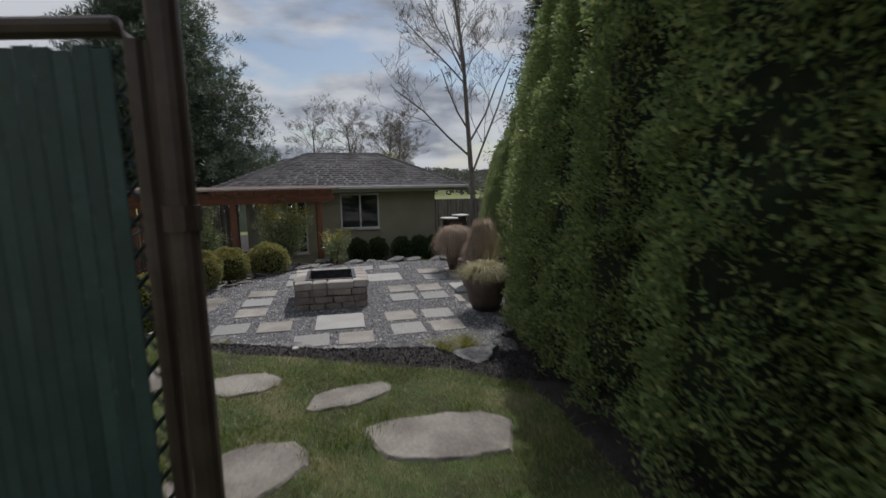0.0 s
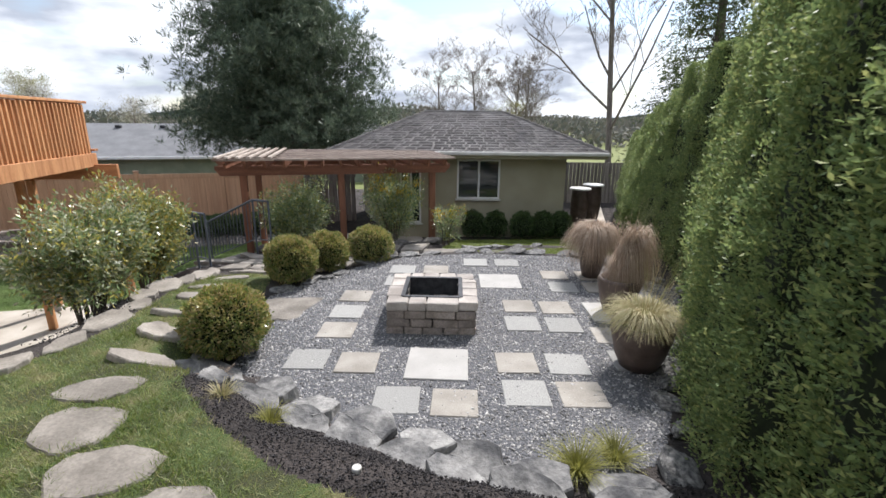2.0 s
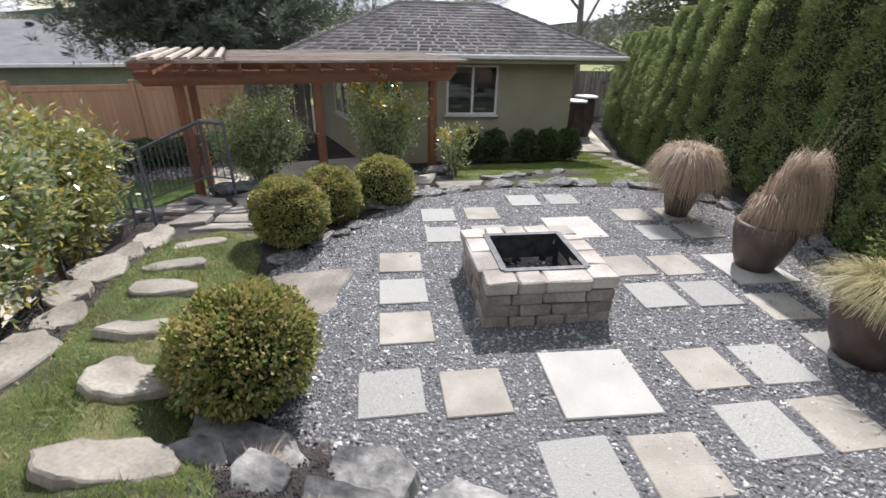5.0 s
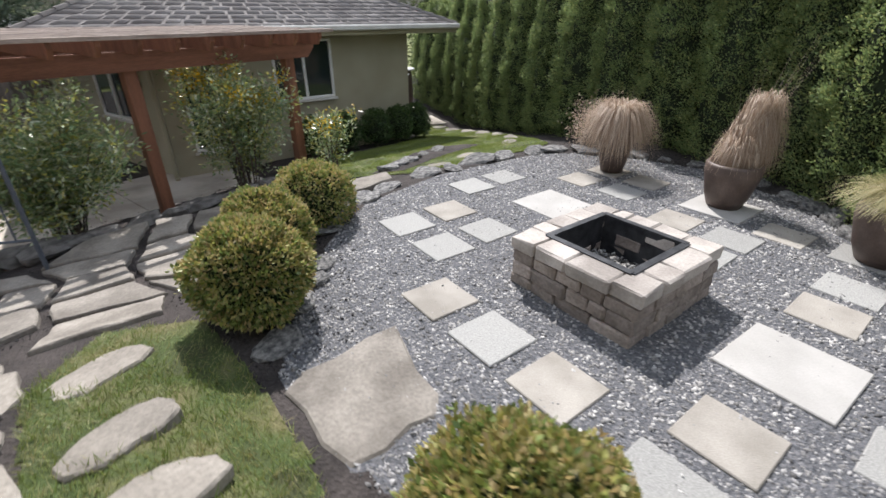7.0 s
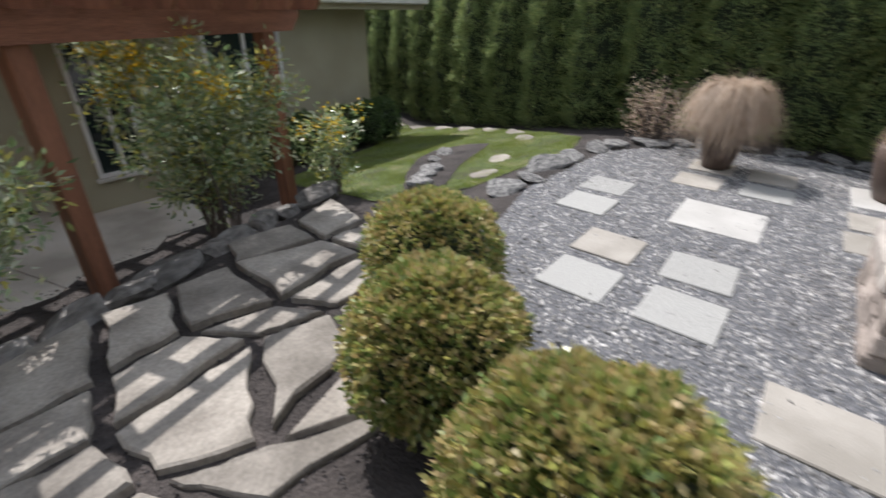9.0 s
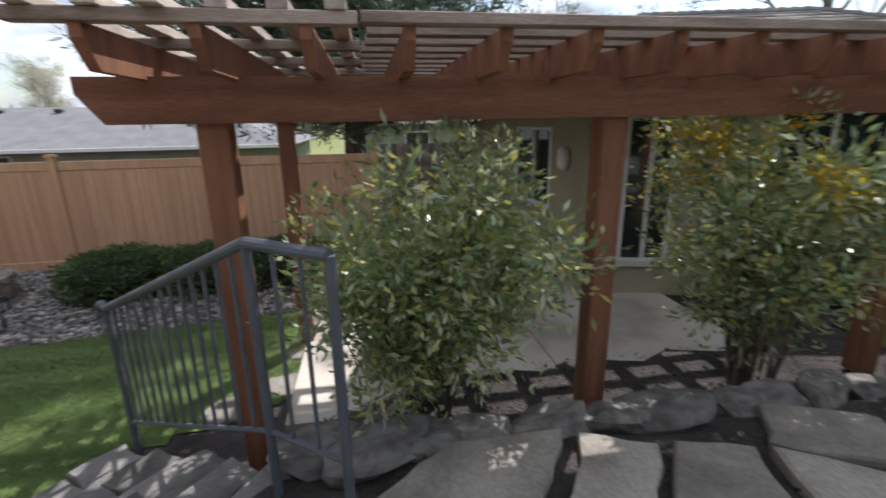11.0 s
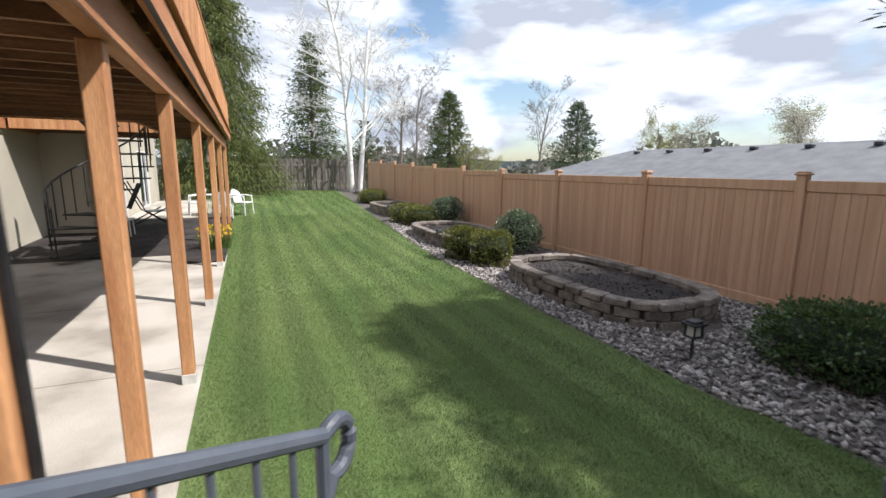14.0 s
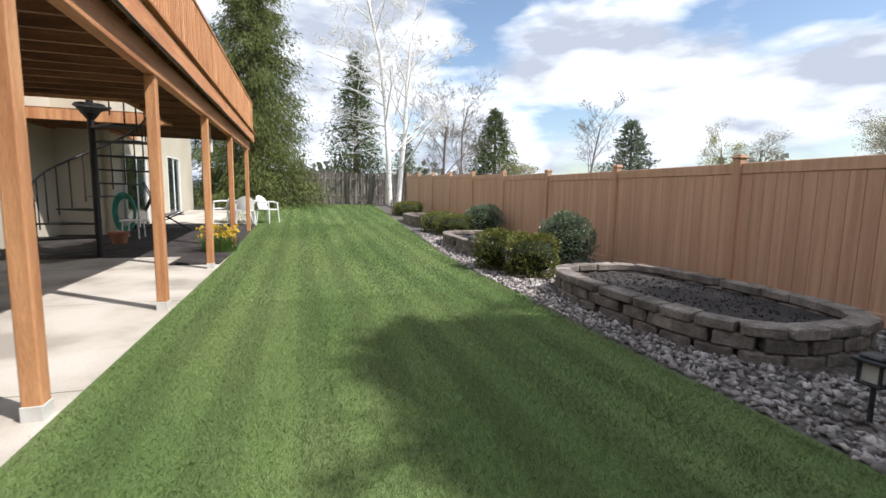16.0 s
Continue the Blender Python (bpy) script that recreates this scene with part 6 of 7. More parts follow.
for i, (x, y, h, lab) in enumerate([(-52.0, 28.3, 12.0, "leafless tree beyond the fence"), (-50.4, 43.0, 10.5, "leafless tree beyond the fence"), (-40.0, 22.5, 8.5, "leafless tree beyond the fence"),
                                    (-62.0, 36.0, 10.0, "leafless tree beyond the fence")]):
    bare_tree(lab, (x, y, -2.0), h, 0.16, 30 + i, "bark_grey", 4, 5, 0.55, 0.25)
place_yard(made)
for i, (x, y, h) in enumerate([(3.5, 48.0, 9.5), (-1.0, 55.0, 9.5), (8.0, 50.0, 9.0), (5.8, 44.0, 8.0)]):
    bare_tree("leafless tree beyond the garage roof", (x, y, -2.0), h, 0.16, 40 + i, "bark_grey", 4, 6, 0.55, 0.25)
made = set(bpy.data.objects)
for i, (x, y, h, m) in enumerate([(-24.0, 47.0, 6.2, "l_blossom"), (-33.0, 46.0, 6.4, "l_blossom"), (-19.5, 52.0, 6.0, "l_blossom"), (-43.0, 55.0, 8.0, "l_spring"), (-38.0, 27.5, 4.6, "l_spring"), (-41.5, 30.5, 4.4, "l_spring"),
                                  (-30.0, 56.0, 7.5, "l_spring"), (10.5, 34.0, 5.2, "l_spring"), (-14.0, 58.0, 7.5, "l_blossom")]):
    bare_tree("pale tree in spring leaf among the far roofs" if m != "l_spring" else "yellow-green tree in spring leaf", (x, y, -2.0), h, 0.14, 50 + i, "bark_grey", 3, 5, 0.6, 0.2, blossom=(m, 5000))
place_yard(made)

# far woods and hills
n = 60000
ang = rng.uniform(-1.0, 2.3, n)
dist = rng.uniform(95, 330, n)
wx, wy = -dist * np.sin(ang), dist * np.cos(ang)
wz = np.where(wy > 60, 6.5 * step(60, 400, wy), 0) - 2.0 + rng.uniform(0, 1, n) * (5 + 3 * np.sin(ang * 9) + 2 * np.sin(ang * 23))
ok = ~((wy < 170) & (np.abs(wx + 8) < 25))
tagged(leaves("far_woods", np.stack([wx, wy, wz], 1)[ok], rng.normal(size=(n, 3))[ok], rng.uniform(0.9, 2.0, n)[ok], rng.uniform(0.6, 1.4, n)[ok], M["l_far"]), "belt of far grey-brown woods", "woods", kind="stuff")
bm = bmesh.new()
K = 90
lo, hi = [], []
for k in range(K + 1):
    a = -1.2 + 3.6 * k / K
    d = 1150.0
    hh = 26 + 22 * noise.noise(Vector((a * 2.2, 0, 0))) + 8 * noise.noise(Vector((a * 9, 3, 0)))
    lo.append(bm.verts.new((-d * math.sin(a), d * math.cos(a), -20)))
    hi.append(bm.verts.new((-d * math.sin(a), d * math.cos(a), hh)))
for k in range(K):
    bm.faces.new((lo[k], lo[k + 1], hi[k + 1], hi[k]))
tagged(part("backdrop", bm, M["hill"]), "far blue-green wooded hills", "hills", kind="structure")


# ---- neighbouring houses ----
def far_house(label, x0, x1, y0, y1, z0, ez, rz_, wall, hip=True, wins=()):
    ob = thing("house", label, "house")
    boxpart("wall", (x1 - x0 - 0.9, y1 - y0 - 0.9, ez - z0), ((x0 + x1) / 2, (y0 + y1) / 2, (ez + z0) / 2), wall, ob, 0.0)
    bm = bmesh.new()
    ym, d = (y0 + y1) / 2, (y1 - y0) / 2 if hip else 0.0
    v = [bm.verts.new(p) for p in ((x0, y0, ez), (x1, y0, ez), (x1, y1, ez), (x0, y1, ez), (x0 + d, ym, rz_), (x1 - d, ym, rz_))]
    for f in ((0, 1, 5, 4), (1, 2, 5), (2, 3, 4, 5), (3, 0, 4), (3, 2, 1, 0)):
        bm.faces.new([v[i] for i in f])
    rf_ = part("roof", bm, M["shingle_dark"], ob)
    boxpart("gutter", (x1 - x0, 0.12, 0.14), ((x0 + x1) / 2, y0 - 0.05, ez - 0.05), M["white"], ob, 0.01)
    for k in range(7):
        f = (k + 0.5) / 7
        vx = x0 + d + (x1 - x0 - 2 * d) * f
        boxpart("roof_vent", (0.3, 0.3, 0.16), (vx, ym - 0.7, rz_ - 0.7 * (rz_ - ez) / max(ym - y0, 0.1) + 0.08), M["steel_dark"], ob, 0.03)
    for wx_, wz_, ww, wh in wins:
        w = boxpart("window", (ww, 0.08, wh), (wx_, y0 + 0.43, wz_), M["white"], ob, 0.01)
        boxpart("pane", (ww / 2 - 0.09, 0.02, wh - 0.14), (-ww / 4, -0.04, 0), M["glass"], w, 0.0)
        boxpart("pane", (ww / 2 - 0.09, 0.02, wh - 0.14), (ww / 4, -0.04, 0), M["glass"], w, 0.0)
    return ob


made = set(bpy.data.objects)
far_house("single-storey house with a long grey hip roof beyond the fence", -32.0, -5.5, 29.5, 39.0, -2.2, 0.42, 2.15, M["greenwall"], True, [(-17.3, -0.35, 1.9, 1.1), (-22.5, -0.35, 1.9, 1.1)])
place_yard(made)
far_house("house with a grey roof behind the pine", -9.0, -2.6, 31.5, 39.5, -2.0, 1.25, 2.9, M["greenwall"], True, [(-5.5, 0.3, 1.2, 1.0)])
made = set(bpy.data.objects)
gable = thing("house", "small house with a white-trimmed gable beyond the fence", "house", at=(-36.8, 39.2, -2.0), rz=40)
bm = bmesh.new()
for s in (-1, 1):
    box(bm, (2.9, 7.0, 0.12), (s * 1.3, 0, 2.75), (0, s * 28, 0))
part("roof", bm, M["shingle_dark"], gable)
boxpart("wall", (4.6, 6.4, 2.3), (0, 0, 1.05), M["greenwall"], gable, 0.0)
bm = bmesh.new()
for s in (-1, 1):
    box(bm, (3.0, 0.08, 0.2), (s * 1.3, -3.55, 2.8), (0, s * 28, 0))
part("gable_trim", bm, M["white"], gable)


# ---- raised beds along the fence ----
def raised_bed(x, y, a, b, seed, label):
    z0 = float(low_level(x)) - 0.02
    ob = thing("raised_bed", label, "raised bed", "block beds along the fence", at=(x, y, z0))
    r = random.Random(seed)
    L = 2 * math.pi * math.sqrt((a * a + b * b) / 2)
    n = int(L / 0.3)
    sup = lambda t: (a * math.copysign(abs(math.cos(t)) ** 0.62, math.cos(t)), b * math.copysign(abs(math.sin(t)) ** 0.62, math.sin(t)))
    ts = [2 * math.pi * k / 720 for k in range(721)]
    pts = [sup(t) for t in ts]
    acc = [0.0]
    for p, q in zip(pts, pts[1:]):
        acc.append(acc[-1] + math.hypot(q[0] - p[0], q[1] - p[1]))
    n = int(acc[-1] / 0.295)
    for course in range(3):
        cap = course == 2
        for k in range(n):
            s = ((k + (0.5 if course % 2 else 0.0)) % n) / n * acc[-1]
            i = min(range(0, 720, 4), key=lambda j: abs(acc[j] - s))
            p, q = pts[i], pts[(i + 6) % 720]
            ang = math.degrees(math.atan2(q[1] - p[1], q[0] - p[0]))
            block(ob, "cap_block" if cap else "block", (0.283 if not cap else 0.288, 0.17 if not cap else 0.2, 0.118 if not cap else 0.085), (p[0], p[1], 0.06 + 0.122 * course - (0.012 if cap else 0)), M["bed_block"], ang, r.randint(0, 99999))
    bm = bmesh.new()
    vs = [bm.verts.new((pts[i][0] * 0.95, pts[i][1] * 0.93, 0.22 + 0.03 * noise.noise(Vector((i * 0.1, 0, 0))))) for i in range(0, 720, 20)]
    bm.faces.new(vs)
    part("bed_soil", bm, M["soil"], ob)
    m = 700
    t, q = rng.uniform(0, 2 * math.pi, m), rng.uniform(0, 0.85, m) ** 0.5
    pebbles("mulch_cover", np.stack([a * q * np.cos(t) * 0.95, b * q * np.sin(t) * 0.9, np.full(m, 0.232)], 1), rng.uniform(0.007, 0.022, m), 0.4, M["mulch"], ob)["kind"] = "stuff"


raised_bed(-9.0, 15.6, 1.52, 0.82, 1, "raised bed of tumbled brown concrete blocks")
raised_bed(-14.4, 15.75, 1.6, 0.8, 2, "raised bed of brown concrete blocks with bare soil")
raised_bed(-20.3, 16.0, 1.5, 0.75, 3, "raised bed of brown concrete blocks near the end of the lawn")


# ---- path lights ----
def path_light(x, y, label):
    ob = thing("path_light", label, "garden light", "solar path lights", at=(x, y, float(low_level(x))))
    part("stake", tube(bmesh.new(), [(0, 0, -0.1), (0, 0, 0.24)], 0.014, 8), M["steel_dark"], ob)
    bm = bmesh.new()
    box(bm, (0.13, 0.13, 0.015), (0, 0, 0.25), bevel=0.003)
    for sx_ in (-1, 1):
        for sy_ in (-1, 1):
            box(bm, (0.014, 0.014, 0.12), (sx_ * 0.052, sy_ * 0.052, 0.31))
    part("cage", bm, M["steel_dark"], ob)
    part("lens", box(bmesh.new(), (0.085, 0.085, 0.11), (0, 0, 0.312), bevel=0.004), M["gutter"], ob, "frosted pale lens")
    bm = bmesh.new()
    box(bm, (0.17, 0.17, 0.02), (0, 0, 0.38), bevel=0.004)
    box(bm, (0.12, 0.12, 0.03), (0, 0, 0.4), bevel=0.01)
    part("lid", bm, M["steel_dark"], ob)


for x, y in ((-6.72, 14.72), (-11.4, 14.72), (-13.6, 14.95), (-18.9, 15.3), (-24.0, 15.5)):
    path_light(x, y, "small grey solar path light in the river rock")


# ---- patio things under the deck ----
def patio_chair(x, y, rz):
    z = float(low_level(x)) + 0.02
    ob = thing("patio_chair", "white moulded plastic garden armchair", "chair", "white chairs round the patio table", at=(x, y, z), rz=rz)
    part("seat", box(bmesh.new(), (0.46, 0.44, 0.035), (0, 0, 0.42), bevel=0.012), M["plastic"], ob)
    bm = bmesh.new()
    lo_, hi_ = [], []
    for k in range(9):
        f = -1 + k / 4
        xx = 0.24 * f
        top = 0.86 - 0.12 * f * f
        for lst, zz, dy in ((lo_, 0.43, 0.2), (hi_, top, 0.3)):
            lst.append(bm.verts.new((xx, dy - 0.06 * f * f, zz)))
    for k in range(8):
        bm.faces.new((lo_[k], lo_[k + 1], hi_[k + 1], hi_[k]))
    r_ = bmesh.ops.extrude_face_region(bm, geom=list(bm.faces))
    for v in r_["geom"]:
        if isinstance(v, bmesh.types.BMVert):
            v.co.y += 0.025
    part("backrest", bm, M["plastic"], ob)
    for s in (-1, 1):
        part("armrest", tube(bmesh.new(), [(s * 0.25, 0.22, 0.66), (s * 0.28, 0.0, 0.66), (s * 0.27, -0.2, 0.63)], 0.022, 6), M["plastic"], ob)
        for yy in (-0.2, 0.2):
            part("leg", tube(bmesh.new(), [(s * 0.24, yy * 0.95, 0.64 if yy < 0 else 0.43), (s * 0.27, yy * 1.15, 0.0)], [0.025, 0.02], 6), M["plastic"], ob)


for x, y, a in ((-20.0, 10.1, -80), (-20.9, 9.3, 10), (-20.6, 10.7, 150)):
    patio_chair(x, y, a)
table = thing("patio_table", "round white plastic patio table", "table", at=(-20.6, 10.0, -0.74))
part("tabletop", lathe(bmesh.new(), [(0.45, 0.68), (0.47, 0.69), (0.47, 0.715), (0.02, 0.72)], 24), M["plastic"], table)
for k in range(4):
    a = radians(45 + 90 * k)
    part("leg", tube(bmesh.new(), [(0.2 * math.cos(a), 0.2 * math.sin(a), 0.68), (0.38 * math.cos(a), 0.38 * math.sin(a), 0)], 0.025, 6), M["plastic"], table)
fp = thing("flower_pot", "terracotta pot on the patio under the stair", "pot", at=(-16.4, 8.0, -0.945))
part("pot", lathe(bmesh.new(), [(0.12, 0), (0.17, 0.24), (0.2, 0.25), (0.2, 0.31), (0.17, 0.31)], 18), M["terracotta"], fp)
part("potting_soil", lathe(bmesh.new(), [(0.165, 0.26), (0.165, 0.28), (0.01, 0.28)], 14), M["soil"], fp)
hose = thing("garden_hose", "green garden hose coiled on a wall hanger", "hose", at=(-18.05, 7.62, -0.1))
for k in range(5):
    rr_ = 0.22 + 0.02 * k
    part("coil", tube(bmesh.new(), [(0.02 * k, 0.0 + rr_ * 0.8 * math.sin(a), -rr_ * 1.6 * math.cos(a) - 0.2) for a in np.linspace(0, 2 * math.pi, 22)], 0.016, 6, False), M["hose"], hose)
swing = thing("folding_lounger", "dark metal folding garden chair with a pale seat", "chair", at=(-18.9, 8.3, -0.8), rz=20)
for s in (-0.3, 0.3):
    part("frame", tube(bmesh.new(), [(s, 0.5, 0.0), (s, -0.15, 0.45), (s, -0.5, 1.25)], 0.018, 6), M["black"], swing)
    part("frame", tube(bmesh.new(), [(s, -0.6, 0.0), (s, 0.35, 0.5)], 0.018, 6), M["black"], swing)
part("seat", box(bmesh.new(), (0.56, 0.5, 0.03), (0, 0.12, 0.42), bevel=0.008), M["gutter"], swing)
part("backrest", box(bmesh.new(), (0.56, 0.03, 0.75), (0, -0.33, 0.85), (-24, 0, 0), 0.008), M["steel_dark"], swing)
side = thing("side_table", "small white side table by the house wall", "table", at=(-17.3, 8.0, -0.9))
part("tabletop", box(bmesh.new(), (0.5, 0.4, 0.04), (0, 0, 0.45), bevel=0.01), M["plastic"], side)
for sx_ in (-1, 1):
    for sy_ in (-1, 1):
        part("leg", tube(bmesh.new(), [(sx_ * 0.2, sy_ * 0.15, 0.44), (sx_ * 0.22, sy_ * 0.17, 0)], 0.015, 6), M["plastic"], side)
daff = thing("daffodils", "clump of daffodils with yellow flowers beside the deck post", "flowers", at=(-15.0, 10.15, -0.93))
V, F = strips(420, 0.32, 0.5, 0.16, 0.25, 0.008)
link_mesh("leaf_clump", arrays_mesh("leaf_clump", V, F), M["l_turf"], daff)["kind"] = "stuff"
n = 150
leaves("flower_head", np.stack([rng.uniform(-0.45, 0.45, n), rng.uniform(-0.3, 0.35, n), rng.uniform(0.3, 0.52, n)], 1), rng.normal(size=(n, 3)), 0.07, 0.06, M["l_yellow"], daff, "yellow flower heads")
bedp = tagged(part("planting_bed", box(bmesh.new(), (2.4, 0.75, 0.04), (-14.6, 10.02, -0.932), bevel=0.01), M["soil"]), "dark soil bed cut into the patio edge", "bed", kind="structure")
place_yard(made)

# bins by the garage corner
for x, y, h in ((5.35, 17.3, 1.15), (5.95, 17.9, 1.2)):
    ob = thing("rain_barrel", "dark brown barrel with a pale round lid", "barrel", "barrels beside the garage", at=(x, y, -0.9))
    part("barrel", lathe(bmesh.new(), [(0.22, 0), (0.28, 0.3 * h), (0.29, 0.6 * h), (0.25, h)], 20), M["pot"], ob)
    part("lid", lathe(bmesh.new(), [(0.34, h), (0.36, h + 0.02), (0.34, h + 0.05), (0.02, h + 0.07)], 20), M["white"], ob)

# ---- gate by the start of the walk ----
gate = thing("chain_link_gate", "open chain-link gate with dark green privacy slats", "gate", at=(0.65, 1.37, 0.3), rz=166)
part("gate_post", tube(bmesh.new(), [(0, 0, -0.1), (0, 0, 2.2)], 0.035, 14), M["brownpipe"], gate)
part("gate_frame", tube(bmesh.new(), [(0.075, -0.01, 0.05), (0.075, -0.01, 1.9), (0.11, -0.01, 1.93), (1.25, -0.01, 1.93), (1.28, -0.01, 1.9), (1.28, -0.01, 0.05)], 0.024, 10), M["brownpipe"], gate)
sl3 = part("slat", box(bmesh.new(), (0.043, 0.006, 1.84), (0, 0, 0), bevel=0.002), M["slatgreen"], gate)
sl3.matrix_basis = pose(0.14, 0.008, 0.96)
for k in range(1, 25):
    again("slat", sl3, gate, pose(0.14 + 0.045 * k, 0.008, 0.96 + random.uniform(-0.01, 0.01)))
bm = bmesh.new()
for k in range(-24, 18):
    for s in (-1, 1):
        x0_ = 0.1 + k * 0.066
        p0, p1 = (x0_, -0.004 * s, 0.06), (x0_ + 1.62, -0.004 * s, 1.88)
        f0, f1 = max(0, (0.1 - x0_) / 1.62), min(1, (1.26 - x0_) / 1.62)
        if f1 <= f0:
            continue
        A, B = [], []
        for f, dst in ((f0, A), (f1, B)):
            xx = x0_ + 1.62 * f
            zz = 0.06 + 1.82 * f
            dst += [xx if s > 0 else 1.36 - xx, -0.006, zz]
        tube(bm, [tuple(A), tuple(B)], 0.0055, 4, False)
part("wire_mesh", bm, M["wire"], gate)
for z in (0.35, 1.5):
    part("hinge", tube(bmesh.new(), [(0.0, 0, z - 0.03), (0.0, 0, z + 0.03)], 0.042, 10), M["brownpipe"], gate)


# ---- loose ground cover: gravel, river rock, mulch, grass ----
x, y = scatter(PATIO, 85000)
tagged(pebbles("gravel_stones", np.stack([x, y, rng.uniform(0.0, 0.012, len(x)) + 0.03 - 0.018], 1), rng.uniform(0.008, 0.021, len(x)) * rng.choice([0.8, 1.0, 1.3], len(x)), 0.65, M["pebble"]), "loose blue-grey crushed gravel", "gravel", kind="stuff")
BEDS = [[(cx_ + a_ * math.cos(t) * 1.05, cy_ + b_ * math.sin(t) * 1.05) for t in np.linspace(0, 6.2, 24)] for cx_, cy_, a_, b_ in ((-8.95, 15.62, 1.72, 0.92), (-14.4, 15.75, 1.6, 0.8))]
RNEAR = [(-2.6, 14.72), (-2.5, 17.1), (-18.0, 17.1), (-18.0, 14.8), (-12.0, 14.35), (-6.4, 14.24)]
x, y = scatter(RNEAR, 15000, BEDS)
made = set(bpy.data.objects)
tagged(pebbles("river_rocks", np.stack([x, y, low_level(x) + rng.uniform(0.01, 0.03, len(x))], 1), rng.uniform(0.018, 0.05, len(x)), 0.5, M["riverrock"]), "loose grey river rock", "rocks", kind="stuff")
place_yard(made)
MULCH = [(-1.35, 5.9), (-1.1, 5.1), (-0.4, 4.5), (0.15, 4.15), (0.75, 3.9), (1.6, 3.5), (2.4, 3.3), (2.8, 3.0), (2.9, 4.6), (2.2, 4.4), (1.1, 4.7), (0.0, 5.1), (-0.6, 5.6)]
STRIP2 = [(-2.75, 5.6), (-2.35, 5.7), (-2.25, 6.3), (-2.45, 7.3), (-2.6, 8.5), (-2.9, 9.0), (-2.8, 7.6)]
HEDGEBED = [(2.5, 4.4), (3.0, 4.6), (3.6, 6.0), (4.6, 7.2), (4.8, 9.6), (4.6, 10.6), (3.6, 10.4), (4.3, 9.0), (4.2, 7.6), (3.2, 6.0)]
UNDER = [from_yard(x, y) for x, y in ((-3.0, 11.35), (0.9, 11.35), (0.9, 12.25), (-3.0, 12.25))]
xs_, ys_ = zip(*(scatter(p, k) for p, k in ((MULCH, 17000), (STRIP2, 2500), (HEDGEBED, 4000), (UNDER, 2000), (PATH_AREA, 2600), ([(-1.6, 5.7), (-0.7, 5.7), (-0.9, 6.6), (-1.5, 6.6)], 900), ([(-1.5, 7.7), (-0.9, 7.8), (0.1, 9.7), (-0.5, 10.2), (-1.4, 8.8)], 1600))))
x, y = np.concatenate(xs_), np.concatenate(ys_)
tagged(pebbles("bark_mulch", np.stack([x, y, height(x, y) + rng.uniform(0, 0.02, len(x))], 1), rng.uniform(0.004, 0.010, len(x)) * rng.choice([0.7, 1.0, 1.5], len(x)), 0.3, M["mulch"]), "loose dark bark mulch", "mulch", kind="stuff")


def turf(name, poly, n, h, w, mat, label, avoid=(), even=False, patch=0, yard=False):
    x, y = scatter(poly, n, avoid)
    if patch:
        pn = np.array([noise.noise(Vector((a * 1.6, b * 1.6, 4))) + 0.6 * noise.noise(Vector((a * 6, b * 6, 9))) for a, b in zip(x, y)]) + rng.normal(size=len(x)) * 0.12
        x, y = x[pn * patch > 0.03], y[pn * patch > 0.03]
    k = len(x)
    clump = np.array([0.7 + 0.6 * noise.noise(Vector((a * 2.1, b * 2.1, 0))) for a, b in zip(x, y)])
    if even:
        clump = np.full(k, 0.85)
    p = np.stack([x, y, height(x, y, yard) + 0.004], 1)
    lean = np.concatenate([rng.normal(size=(k, 2)) * h * 0.55, np.zeros((k, 1))], 1)
    o = blades(name, p, lean, rng.uniform(0.5, 1.2, k) * h * np.clip(clump, 0.45, 1.3), w, mat)
    return tagged(o, label, "grass", kind="stuff")


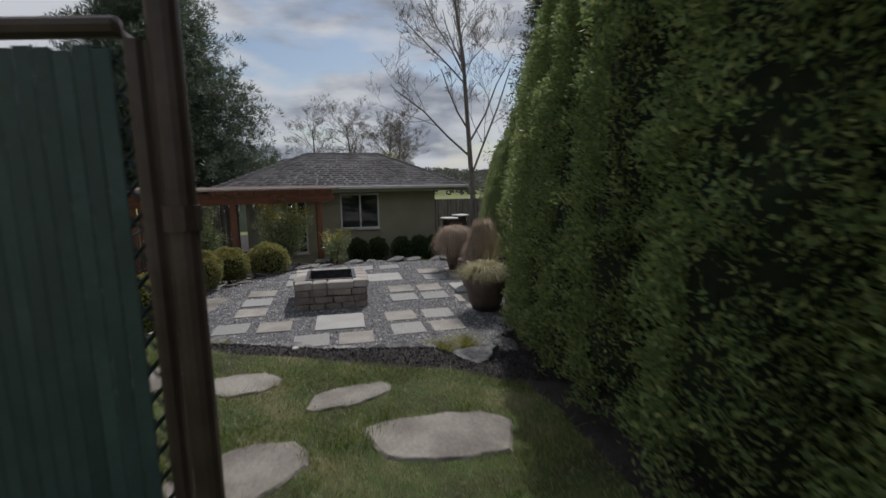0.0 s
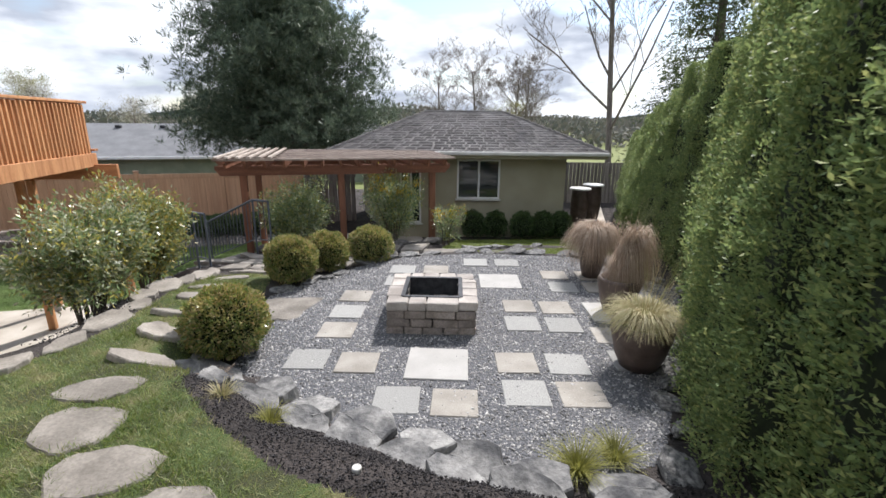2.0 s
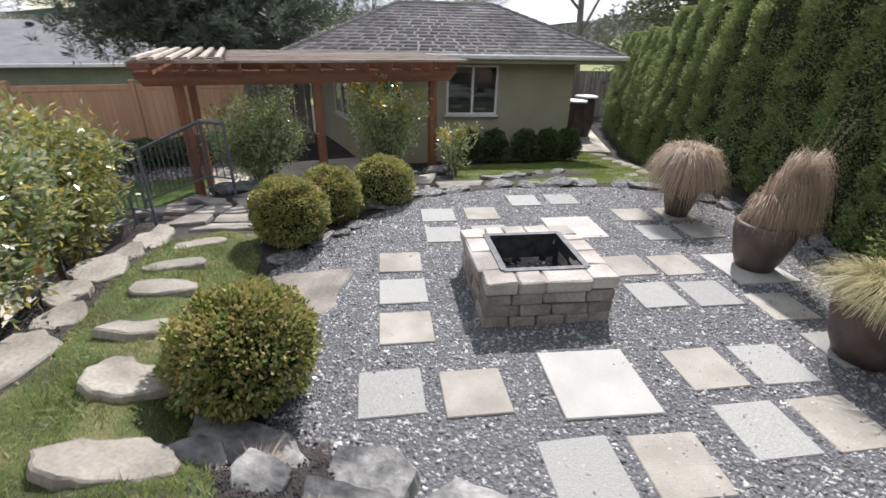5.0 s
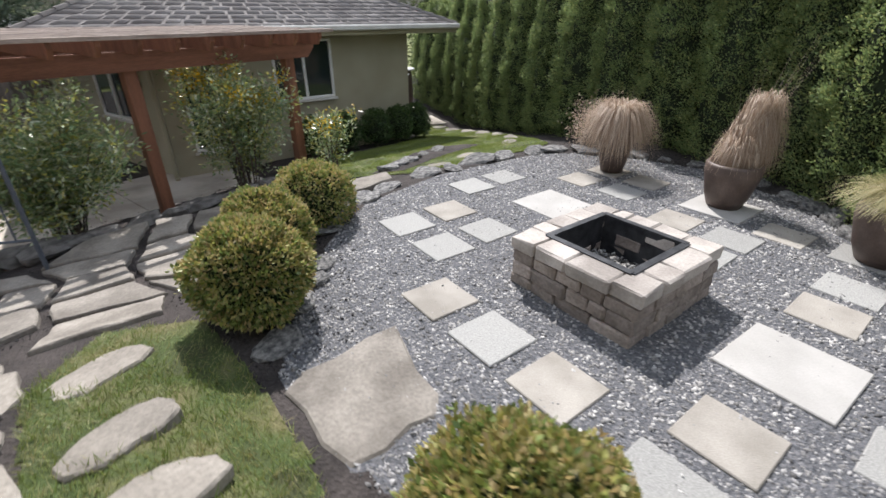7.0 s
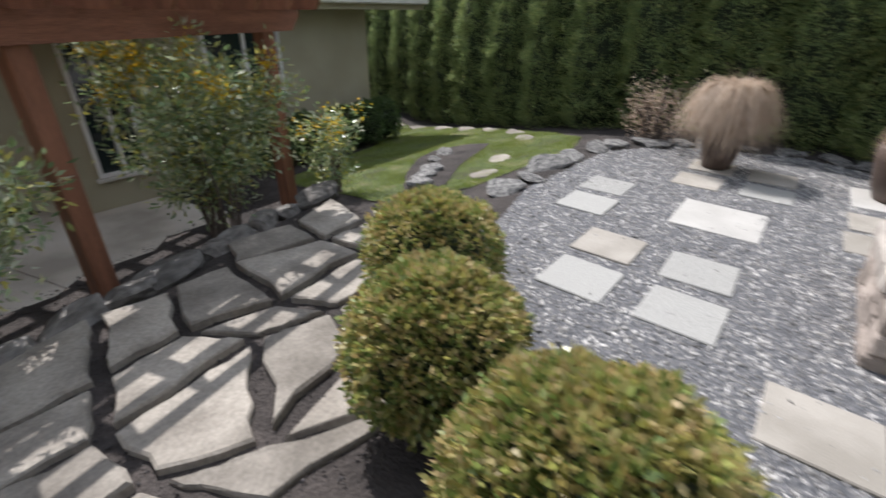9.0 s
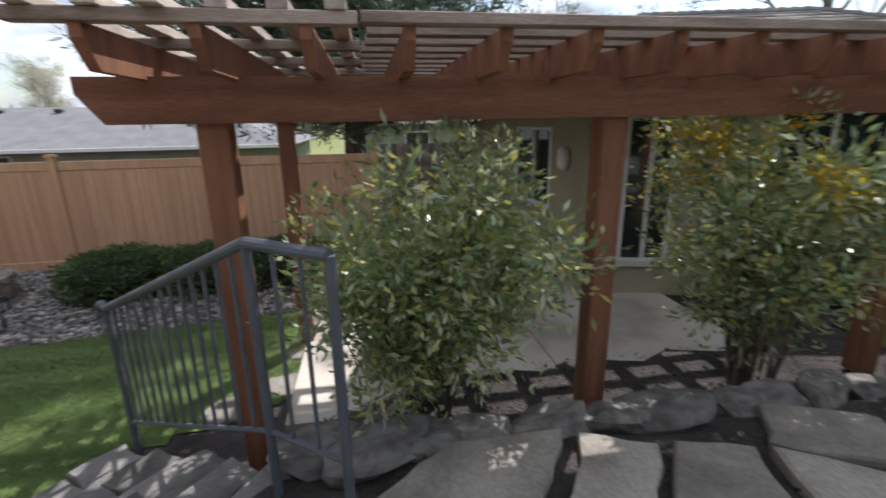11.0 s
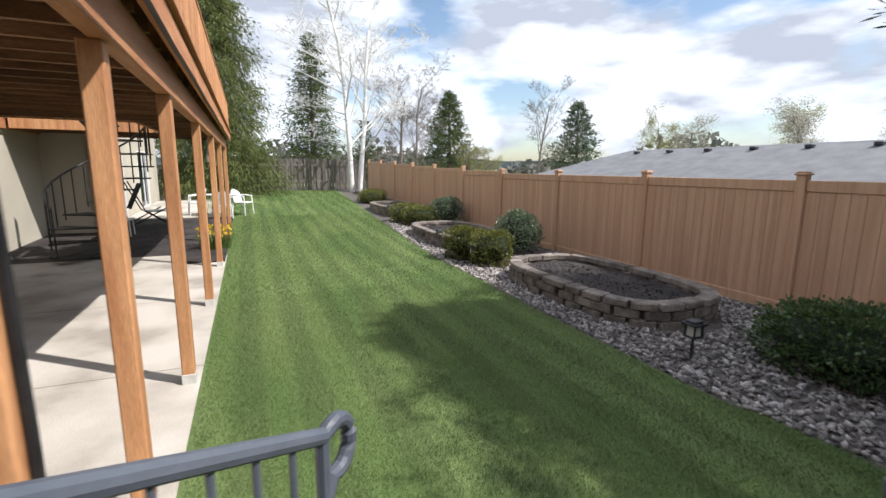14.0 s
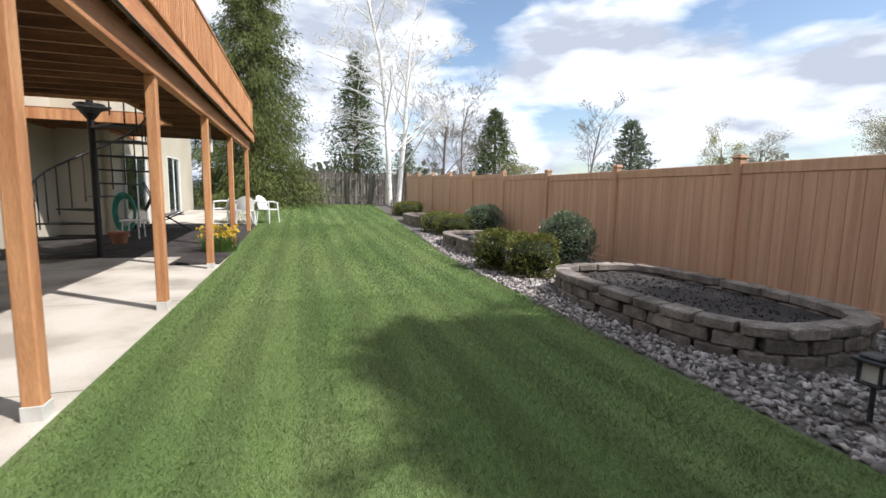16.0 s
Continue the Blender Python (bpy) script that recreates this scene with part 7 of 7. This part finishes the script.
STEP_AV = [[(sx_ + rx_ * 0.9 * math.cos(t), sy_ + ry_ * 0.9 * math.sin(t)) for t in np.linspace(0, 6, 10)] for sx_, sy_, rx_, ry_, _ in LAWN_STONES]
OVAL = [(1.2, 11.35), (1.9, 11.95), (2.7, 12.45), (3.3, 12.6), (3.75, 12.3), (3.8, 11.95), (3.2, 11.75), (2.4, 11.5), (1.6, 11.1)]
sheet("mulch_oval", OVAL, 0.04, 0.02, M["soil"], "dark mulched oval in the side lawn", "bed")
NEARLAWN = [p for p in UPPER_LAWN if p[1] > 0] + [(-3.0, 0.6)]
turf("grass_upper", [(-3.0, 0.8), (2.3, 0.8)] + UPPER_LAWN[2:], 105000, 0.07, 0.007, M["l_grass"], "short uneven grass of the upper lawn", STEP_AV, patch=1)
turf("grass_upper", [(-3.0, 0.8), (2.3, 0.8)] + UPPER_LAWN[2:], 85000, 0.055, 0.007, M["l_patch"], "yellower patches of the upper lawn", STEP_AV, patch=-1)
turf("grass_side", SIDE_LAWN, 60000, 0.045, 0.008, M["l_side"], "short grass of the side lawn", [OVAL])
made = set(bpy.data.objects)
turf("grass_lower", [(-5.05, 10.44), (-10.5, 10.44), (-10.5, 14.3), (-6.4, 14.2), (-3.2, 14.7), (-3.0, 12.9), (-4.35, 12.3), (-5.1, 11.2)], 190000, 0.04, 0.0065, M["turf"], "mown grass of the long lawn", even=True, yard=True)
turf("grass_lower", [(-10.5, 10.44), (-20.3, 10.44), (-20.0, 14.9), (-12.0, 14.35), (-10.5, 14.3)], 90000, 0.045, 0.012, M["turf"], "mown grass of the far lawn", even=True, yard=True)

box_lid = thing("irrigation_box", "pale green plastic valve box lid in the grass", "valve box", at=(-6.16, 10.69, -0.95), rz=4)
part("lid", box(bmesh.new(), (0.22, 0.12, 0.05), (0, 0, 0.0), bevel=0.012), M["valve"], box_lid)
turf("grass_lower", [(-20.3, 9.3), (-30.9, 8.7), (-30.9, 15.6), (-20.0, 14.9)], 45000, 0.05, 0.02, M["turf"], "mown grass of the lawn by the back fence", even=True, yard=True)
place_yard(made)
